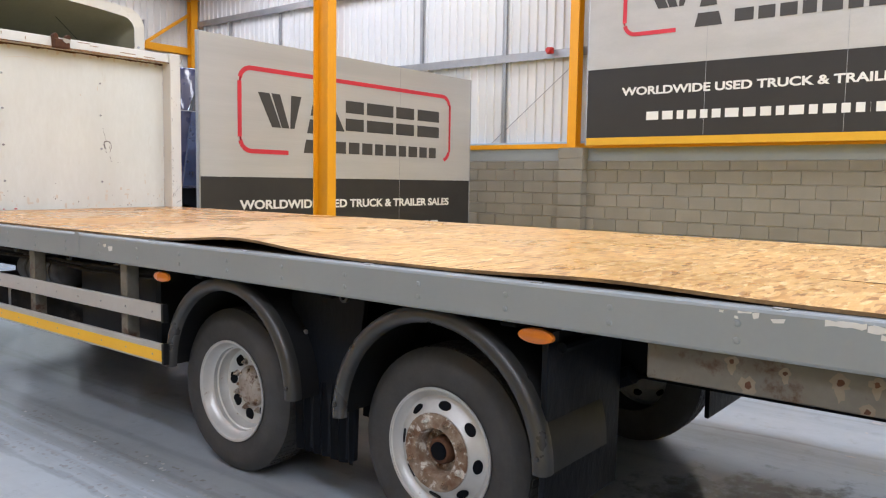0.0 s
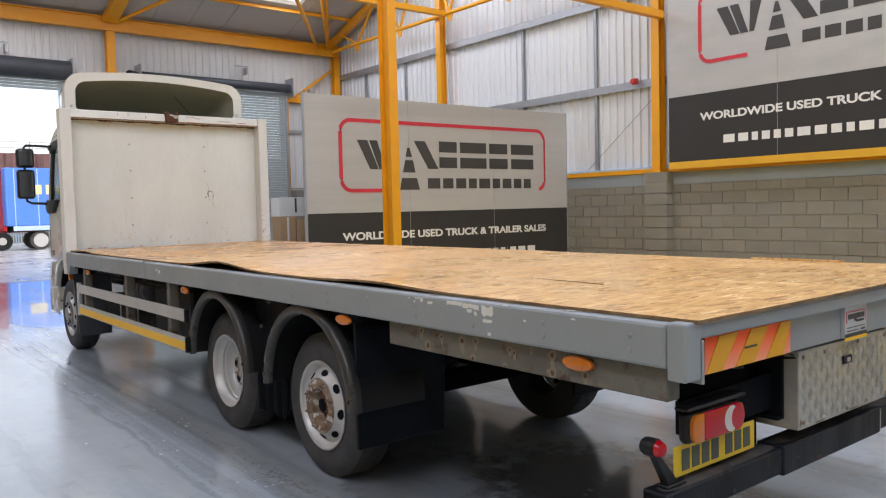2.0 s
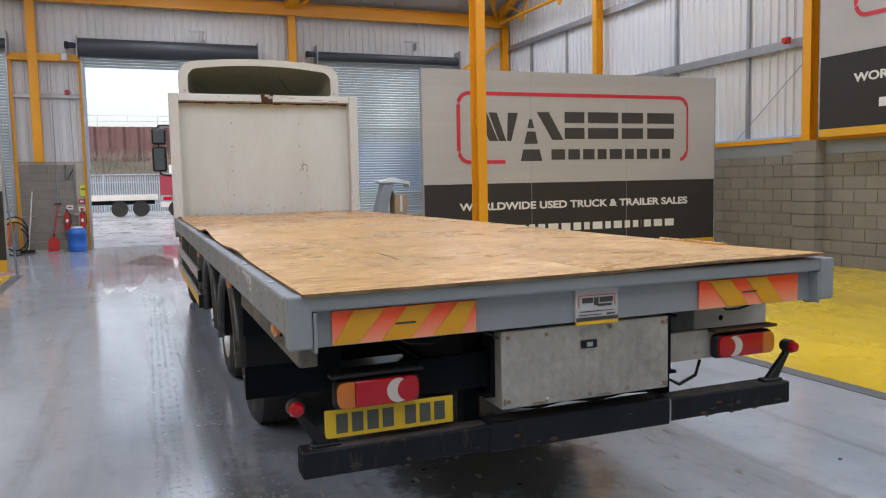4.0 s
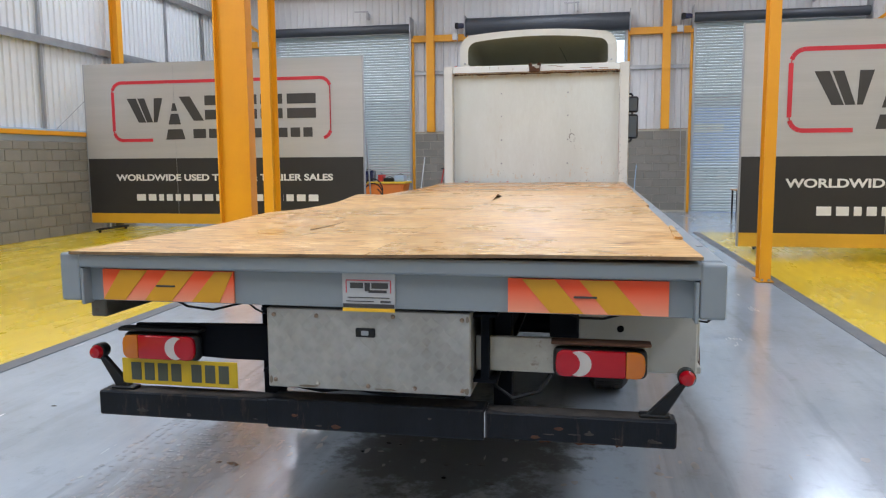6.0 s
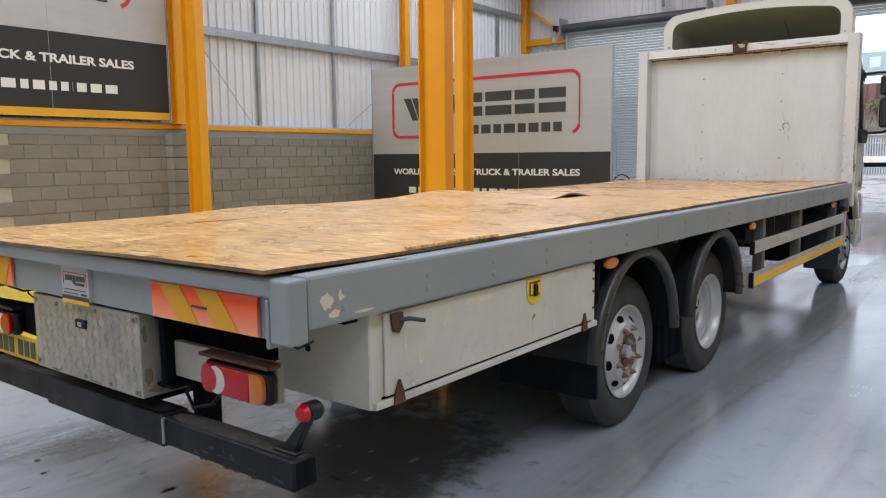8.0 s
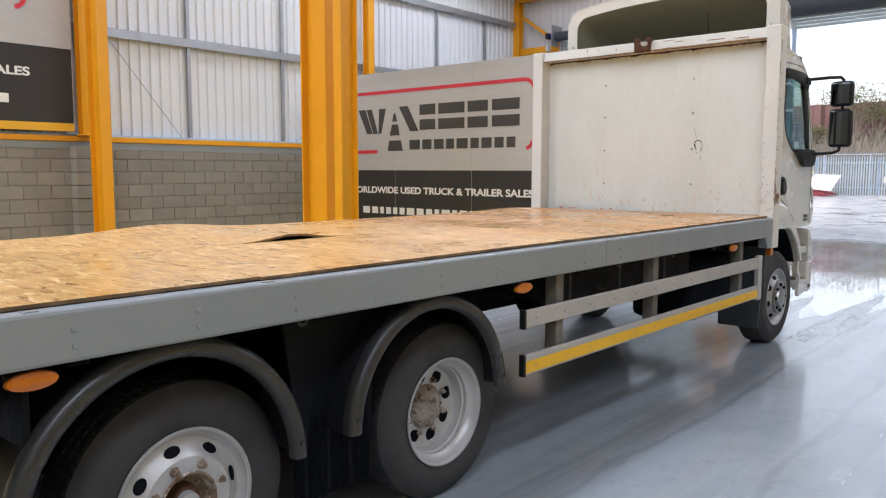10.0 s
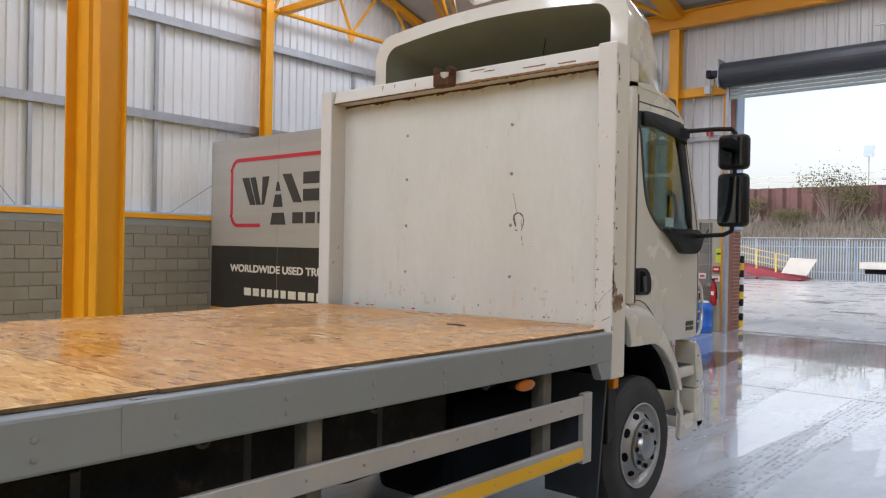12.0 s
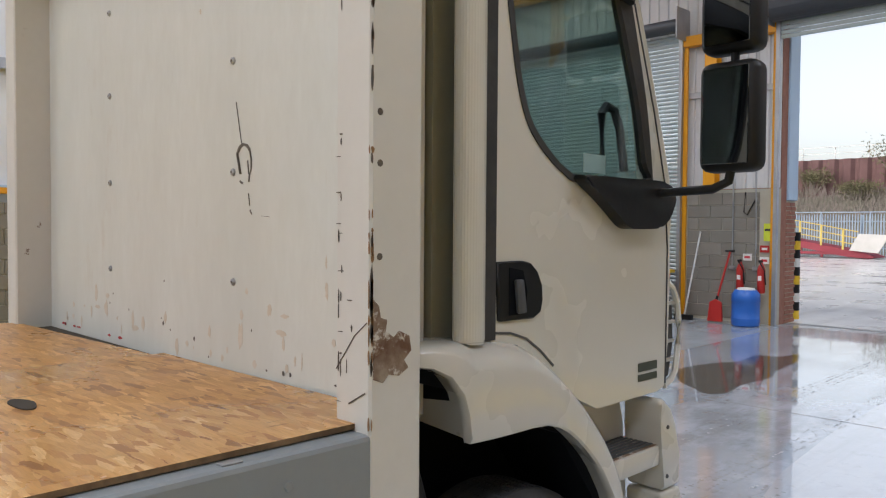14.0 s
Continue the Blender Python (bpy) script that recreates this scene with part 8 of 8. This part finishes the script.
for i in range(16000):
    x, t = rng.uniform(-60, 22), rng.random()
    y = 59.5 + 12 * t
    z = 0.6 + 4.0 * min(1, t * 1.1)
    h = rng.uniform(0.2, 0.75) * rng.choice((0.6, 1, 1.3))
    a = rng.uniform(0, math.pi)
    dx, dy = 0.04 * math.cos(a), 0.04 * math.sin(a)
    lx, ly = rng.uniform(-0.3, 0.3), rng.uniform(-0.2, 0.2)
    bm.faces.new([bm.verts.new(p) for p in ((x - dx, y - dy, z - 0.2), (x + dx, y + dy, z - 0.2), (x + lx, y + ly, z + h))])
single("scrub", bm, "scrub", "dead brown brush and grass on the bank", "brush", kind="stuff")


def shrub(cx, cy, cz, w, h, seed):
    r = random.Random(seed)
    ob = thing("shrub", "straggly half-bare shrub on the bank", "shrub", (cx, cy, cz), "shrubs")
    b1, b2 = bmesh.new(), bmesh.new()
    for i in range(16):
        a = r.uniform(0, 2 * math.pi)
        tip = Vector((cx + w * 0.5 * math.cos(a) * r.random(), cy + 0.5 * math.sin(a), cz + h * r.uniform(0.5, 1.0)))
        rod((cx + 0.2 * math.cos(a), cy, cz - 0.3), tip, 0.05, 5, b1, 0.015)
        for k in range(80):
            p = tip + Vector((r.gauss(0, w * 0.13), r.gauss(0, 0.4), r.gauss(0, h * 0.14)))
            u = Vector((r.uniform(-1, 1), r.uniform(-1, 1), r.uniform(-1, 1))) * 0.09
            v = Vector((r.uniform(-1, 1), r.uniform(-1, 1), r.uniform(-1, 1))) * 0.06
            b2.faces.new([b2.verts.new(q) for q in (p - u, p + v, p + u, p - v)])
    part("brushwood", b1, "scrub", ob)["kind"] = "stuff"
    part("foliage", b2, "leaf", ob)


shrub(-13.6, 70, 4.6, 4.2, 3.6, 1)
shrub(-12.2, 70.3, 4.4, 3.4, 2.6, 9)
shrub(-16.5, 69.5, 3.6, 3.0, 1.4, 12)
shrub(-20.5, 71, 4.6, 2.6, 1.6, 2)
shrub(-8.0, 70.5, 4.3, 3.4, 1.3, 3)
shrub(-26.0, 70, 4.4, 3.0, 1.5, 4)
single("upper_ground", box(-80, 60, 72.71, 140, 3.0, 7.19), "bank", "raised ground behind the retaining wall", kind="structure")
pile = thing("sheet_pile_wall", "rust brown sheet pile retaining wall above the bank", "retaining wall", (-20, 72.5, 4), kind="structure")
for i in range(70):
    x = -62 + 1.2 * i
    part("pile", prism([(x, 72.5), (x + 0.25, 72.2), (x + 0.75, 72.2), (x + 1.0, 72.5), (x + 1.2, 72.5), (x + 1.2, 72.7), (x, 72.7)], "z", 3.6, 7.2), "pile", pile)
rail = thing("guard_rail", "thin pale handrail on top of the retaining wall", "rail", (-20, 73, 7.2))
for z in (7.7, 8.2):
    part("bar", box(-62, 22, 73.0, 73.05, z, z + 0.05), "galv", rail)
for i in range(34):
    part("post", box(-62 + 2.5 * i, -61.94 + 2.5 * i, 73.0, 73.06, 7.2, 8.25), "galv", rail)
sgn = thing("road_sign", "square blue grey sign on a slim pole beyond the wall", "sign", (-19.8, 110, 7.2))
part("pole", rod((-19.8, 110, 7.2), (-19.8, 110, 13.7), 0.07, 8), "galv", sgn)
part("panel", box(-20.4, -19.2, 109.9, 109.96, 13.7, 15.1, 0.02), "blue_trim", sgn)
gan = thing("gantry", "blue steel gantry cabin beyond the wall", "gantry", (-15, 111, 7.2))
part("cabin", box(-17.8, -11.0, 110.5, 112, 11.2, 14.0, 0.05), "fence", gan)
for x in (-17.4, -11.6):
    part("leg", box(x - 0.15, x + 0.15, 111, 111.3, 7.2, 11.2), "fence", gan)
for x in (-16.6, -14.6, -12.6):
    part("window", box(x - 0.6, x + 0.6, 110.46, 110.499, 12.1, 13.4), "blue_trim", gan)
part("walkway", box(-18.6, -17.81, 110.6, 111.8, 11.0, 11.15), "fence", gan)
part("handrail", box(-18.6, -17.9, 110.6, 110.68, 12.1, 12.2), "blue_trim", gan)
ramp = thing("loading_ramp", "red steel loading ramp with yellow handrails and a white end board", "ramp", (-14, 55, 0))
part("deck", prism([(-21.5, 2.15), (-11.6, 0.3), (-11.0, 0.06), (-11.4, 0.0), (-12.5, 0.05), (-21.5, 1.75)], "y", 54.6, 56.4, 0.02), "ramp_red", ramp)
part("base_beam", box(-21.5, -12.6, 54.65, 54.8, 0.18, 0.34, 0.01), "ramp_red", ramp)
for i in range(8):
    x = -21.2 + 1.2 * i
    z = 2.1 - 0.1868 * (x + 21.5)
    part("rail_post", box(x - 0.05, x + 0.05, 54.5, 54.59, z, z + 1.15), "ramp_yellow", ramp)
    part("support", box(x - 0.06, x + 0.06, 54.66, 54.78, 0.0 if i % 3 == 0 else 0.34, z - 0.3), "ramp_red", ramp)
for dz in (0.4, 0.78, 1.15):
    part("side_rail", beam((-21.4, 54.54, 2.12 + dz), (-12.0, 54.54, 0.36 + dz), 0.05, 0.05), "ramp_yellow", ramp)
part("end_board", prism([(-12.4, 0.45), (-10.9, 0.32), (-10.3, 1.35), (-11.9, 1.4)], "y", 54.3, 54.36, 0.01), "dull_white", ramp, "white end board")
for x in (-20.0, -16.4):
    part("wheel", turned([(54.9, 0.1), (54.9, 0.22), (55.1, 0.22), (55.1, 0.1)], 16, "y", (x, 0, 0.19)), "rubber", ramp)


def trailer(x0, x1, y0, y1, mat, lab, bars):
    ob = thing("curtain_trailer", lab, "lorry trailer", ((x0 + x1) / 2, (y0 + y1) / 2, 0))
    part("curtain", box(x0, x1, y0, y1, 1.25, 4.3, 0.05), mat, ob)
    part("chassis", box(x0 + 0.2, x1 - 0.2, y0 + 0.2, y1 - 0.2, 0.95, 1.248), "under", ob)
    n = int((x1 - x0) / 1.1)
    for i in range(n):
        part("strap", box(x0 + 0.4 + 1.1 * i, x0 + 0.44 + 1.1 * i, y0 - 0.012, y0 - 0.001, 1.2, 4.25), "blue_trim" if mat == "blue_curtain" else "white_card", ob)
    for u, w, z in bars:
        part("lettering_bar", box(x0 + u, x0 + u + w, y0 - 0.03, y0 - 0.014, z, z + 0.5), "cream_band" if mat == "blue_curtain" else "white_card", ob)
    for i in range(3):
        for y in (y0 + 0.35, y1 - 0.35):
            part("wheel", turned([(y - 0.15, 0.25), (y - 0.15, 0.5), (y + 0.15, 0.5), (y + 0.15, 0.25)], 24, "y", (x0 + 1.6 + 1.3 * i, 0, 0.47)), "rubber", ob)
        part("wheel_disc", turned([(y0 + 0.185, 0.36), (y0 + 0.19, 0.3), (y0 + 0.26, 0.22), (y0 + 0.23, 0.12), (y0 + 0.22, 0.01)], 24, "y", (x0 + 1.6 + 1.3 * i, 0, 0.47)), "alu_strip", ob)
    part("side_skirt", box(x0 + 0.3, x1 - 0.3, y0 + 0.01, y0 + 0.06, 1.0, 1.245, 0.01), "blue_trim", ob)
    part("rear_lamp_panel", box(x0 - 0.03, x0 - 0.001, y0 + 0.2, y1 - 0.2, 1.0, 1.25), "red_paint", ob)


trailer(3.9, 17.5, 44.0, 46.5, "blue_curtain", "blue curtain-sided trailer parked in the yard", ((0.9, 0.8, 2.9), (1.9, 2.2, 2.9)))
red = thing("red_lorry", "red lorry parked in the yard", "lorry", (2.6, 46, 0))
part("body", box(0.75, 6.0, 45.0, 47.5, 0.9, 4.35, 0.1, seg=2), "ramp_red", red)
part("tail_board", box(-0.35, 0.74, 45.0, 45.1, 1.25, 2.45, 0.03), "ramp_red", red)
part("side_skirt", box(-0.35, 1.2, 45.05, 45.12, 0.55, 0.88, 0.02), "alu_strip", red)
part("rear_lamp", box(-0.2, 0.3, 44.95, 45.0, 0.95, 1.15, 0.01), "lens_red", red)
part("beacon_frame", box(0.2, 0.45, 45.2, 45.4, 2.5, 3.0, 0.02), "white_card", red)
for x in (0.55, 3.8):
    part("wheel", turned([(44.9, 0.25), (44.9, 0.48), (45.2, 0.48), (45.2, 0.25)], 24, "y", (x, 0, 0.45)), "black", red)
    part("wheel_disc", turned([(44.895, 0.2), (44.885, 0.17), (44.93, 0.1), (44.93, 0.01)][::-1], 20, "y", (x, 0, 0.45)), "alu_strip", red)
flat = thing("flatbed_trailer", "pale low flatbed trailer parked in the yard", "trailer", (-4, 48, 0))
part("bed", box(-6.5, -0.4, 47.6, 49.8, 0.95, 1.3, 0.03), "alu_strip", flat)
part("chassis", box(-6.3, -0.6, 47.9, 49.5, 0.7, 0.948), "under", flat)
for x in (-1.4, -2.6):
    part("wheel", turned([(47.6, 0.25), (47.6, 0.48), (47.9, 0.48), (47.9, 0.25)], 24, "y", (x, 0, 0.45)), "black", flat)
# dark wet patches on the yard
rng = random.Random(21)
for i in range(26):
    px, py = rng.uniform(-14, 6), rng.choice((rng.uniform(23.5, 30), rng.uniform(27, 44), rng.uniform(30, 52)))
    w, h = rng.uniform(0.5, 2.2), rng.uniform(0.1, 0.55)
    pts = blotch(px, py, w, h, 700 + i, 22)
    single("wet_patch", prism(rounded(pts, 2), "z", -0.0297, -0.0285), "yard_wet", "dark wet patch on the pale yard concrete", "wet patch", "wet patches on the yard")
# wet patches, tyre prints, drips and a painted reflection on the hall floor
rng = random.Random(8)
near = [(-2.5 + 0.16 * i, 11.6 - 0.5 * math.sin(0.7 * i) + rng.uniform(-1.3, 0.9)) for i in range(33)]
single("wet_film", prism(near + [(2.75, 20.36), (-2.7, 20.36)], "z", 0.0002, 0.0006), "wet_floor", "streaky film of water on the grey floor by the door", "wet floor", kind="structure")
# wet strip whose light base stands in for the sky's reflection
lane = [(1.01, 10.46), (1.05, 11.07), (1.09, 12.25), (1.14, 13.57), (1.13, 14.38), (1.06, 16.5), (0.95, 18.2), (0.8, 20.3), (0.34, 20.3), (0.3, 18.6), (0.24, 17.6), (0.26, 15.8), (0.28, 14.46), (0.36, 12.9), (0.5, 11.9), (0.72, 11.1)]
single("wet_lane", prism([(x + rng.uniform(-0.015, 0.015), y) for x, y in rounded(lane, 2)], "z", 0.0006, 0.0009), "wet_pale", "wet strip between tyre tracks, lightened for the sky's reflection", "wet floor", kind="structure")
bm = bmesh.new()
for i in range(240):
    px, py = rng.gauss(0.2, 1.0), rng.uniform(-1.7, 1.6)
    prism(blotch(px, py, rng.uniform(0.004, 0.03), rng.uniform(0.008, 0.09) * rng.uniform(0.3, 1), i + 1500, 9), "z", 0.0003, 0.0008, bm=bm)
for i in range(120):
    px, py = rng.gauss(-1.18, 0.2), rng.gauss(1.0, 0.45)
    prism(blotch(px, py, rng.uniform(0.004, 0.022), rng.uniform(0.008, 0.06), i + 2500, 9), "z", 0.0003, 0.0008, bm=bm)
single("floor_grime", bm, "grime", "brown grime and drips on the grey floor", "stain", kind="stuff")
bm = bmesh.new()
for i in range(46):
    prism(blotch(rng.gauss(-1.16, 0.14), rng.gauss(1.05, 0.3), rng.uniform(0.006, 0.02), rng.uniform(0.008, 0.028), i + 2700, 9), "z", 0.0009, 0.0016, bm=bm)
single("wet_flakes", bm, "wet_pale", "pale wet flakes of dirt on the floor behind the lorry", "stain", kind="stuff")
# glossy brown patch drawn as the brick pier's reflection in the floor
single("puddle", prism(rounded([(-1.95, 15.3), (-1.6, 14.7), (-1.3, 14.45), (-1.1, 14.3), (-0.98, 14.5), (-1.05, 15.0), (-1.0, 15.6), (-1.12, 16.1), (-1.2, 16.9), (-1.4, 17.5), (-1.5, 17.1), (-1.75, 17.0), (-1.7, 16.4), (-1.88, 16.0)], 3), "z", 0.0008, 0.0022), "wet", "brown reflection of the brick pier painted on the grey floor", "puddle")
rng = random.Random(3)
bm = bmesh.new()
for x0, y0, y1, dx in ((-1.72, -2.0, 9.5, 0.012), (-1.35, 0.5, 6.0, -0.01), (-1.5, -2.0, 3.0, 0.02), (1.1, 9.0, 19.8, -0.006), (1.3, 9.4, 18.0, 0.004), (0.12, 10.4, 19.9, 0.004), (0.45, 9.2, 12.0, -0.01), (-0.55, 12.0, 20.0, 0.0)):
    y = y0
    while y < y1:
        for k in range(4):
            if rng.random() < 0.55:
                bx = x0 + dx * (y - y0) + 0.055 * k + rng.uniform(-0.008, 0.008)
                w, h = rng.uniform(0.008, 0.02), rng.uniform(0.008, 0.02)
                prism(blotch(bx, y, w * 1.1, h * 1.2, rng.randrange(9999), 7), "z", 0.0006, 0.0014, bm=bm)
        y += rng.uniform(0.03, 0.07)
single("tyre_prints", bm, "track", "damp speckled tyre prints on the floor", "tyre marks", kind="stuff")
for dx, dy, r in ((0.08, 1.1, 0.02), (0.2, 1.13, 0.016), (0.26, 1.13, 0.022), (0.1, 0.93, 0.014), (0.33, 0.9, 0.026), (-1.0, 0.9, 0.022), (-0.4, 1.2, 0.012), (0.02, 1.35, 0.018), (1.9, 0.5, 0.014), (-2.3, -0.3, 0.014), (1.45, -0.2, 0.012), (-2.6, 1.6, 0.016), (-1.03, 0.92, 0.026), (-1.1, 0.92, 0.018), (-1.21, 0.77, 0.016), (-1.18, 0.36, 0.022), (-0.99, 0.3, 0.018), (-0.29, 1.34, 0.014), (-0.22, 1.33, 0.01)):
    r2 = random.Random(int(dx * 100 + dy * 10))
    single("oil_drip", prism([(dx + r * r2.uniform(0.7, 1.25) * math.cos(0.7 * i), dy + r * 0.8 * r2.uniform(0.7, 1.25) * math.sin(0.7 * i)) for i in range(9)], "z", 0.0007, 0.0018), "oil", "dark oil drip on the grey floor", "stain", "oil drips")

# ---- block courses and reveal bricks, each a piece ----


def block_mesh(name, w, d, h, mat, bev=0.006):
    return finish(box(-w / 2, w / 2, -d / 2, d / 2, -h / 2, h / 2, bev), name, mat)


BL, BH, CO = 0.44, 0.215, 0.225
side_block = block_mesh("block", 0.022, BL, BH, "block")
thin_block = block_mesh("block", 0.022, BL, 0.155, "block")
pilaster_block = block_mesh("pilaster_block", 0.24, 0.5, BH, "block")
for nm, bxp in (("wall_left", XL + 0.149), ("wall_right", XR - 0.149)):
    wall = wall_tops[nm]
    rest = bmesh.new()
    for c in range(9):
        z = CO * c + CO / 2 if c < 8 else 1.8 + 0.085
        y = YB + (0.225 if c % 2 else 0.0)
        while y < YF - 0.5:
            yc = y + 0.225
            if 4.0 < yc < 14.2:
                ob = new("block", thin_block if c == 8 else side_block)
                ob.parent = wall
                ob.location = (bxp, yc, z)
            else:
                hh = BH if c < 8 else 0.155
                box(bxp - 0.011, bxp + 0.011, yc - BL / 2, yc + BL / 2, z - hh / 2, z + hh / 2, bm=rest)
            y += 0.45
    part("block_run", rest, "block", wall)["kind"] = "stuff"
    side = 1 if nm == "wall_left" else -1
    for y in BAYS[side]:
        for c in range(9):
            ob = new("pilaster_block", pilaster_block)
            ob.parent = wall
            ob.location = (bxp + side * 0.1, y, CO * c + CO / 2)
        part("pilaster_cap", box(bxp + side * 0.1 - 0.125, bxp + side * 0.1 + 0.125, y - 0.26, y + 0.26, 2.02, 2.193 if side > 0 else 2.213, 0.004), "block", wall)
front_block = block_mesh("block", BL, 0.022, BH, "block")
front_half = block_mesh("block", 0.215, 0.022, BH, "block")
for x0, x1 in PIERS:
    for c in range(10):
        z = CO * c + CO / 2 + 0.05
        x = x0 + 0.12
        if c % 2:
            ob = new("block", front_half)
            ob.parent, ob.location = front, (x + 0.11, YF - 0.06, z)
            x += 0.225
        while x + 0.45 < x1 - 0.08:
            ob = new("block", front_block)
            ob.parent, ob.location = front, (x + 0.225, YF - 0.06, z)
            x += 0.45
        if x1 - 0.1 - x > 0.22:
            ob = new("block", front_half)
            ob.parent, ob.location = front, (x + 0.11, YF - 0.06, z)
brick_me = block_mesh("brick", 0.024, 0.2, 0.064, "brick", 0.003)
brick_fr = block_mesh("brick", 0.226, 0.024, 0.064, "brick", 0.003)
for pr in [o for o in scene.objects if o.name.startswith("brick_pier")]:
    px = pr.location.x
    s = 1 if px < 0 else -1
    for c in range(28):
        for k in range(2):
            ob = new("brick", brick_me)
            ob.parent, ob.location = pr, (s * 0.118, -0.06 + 0.215 * k - (0.05 if c % 2 else 0.0), 0.04 + 0.076 * c)
        ob = new("brick", brick_fr)
        ob.parent, ob.location = pr, (0, -0.17, 0.04 + 0.076 * c)
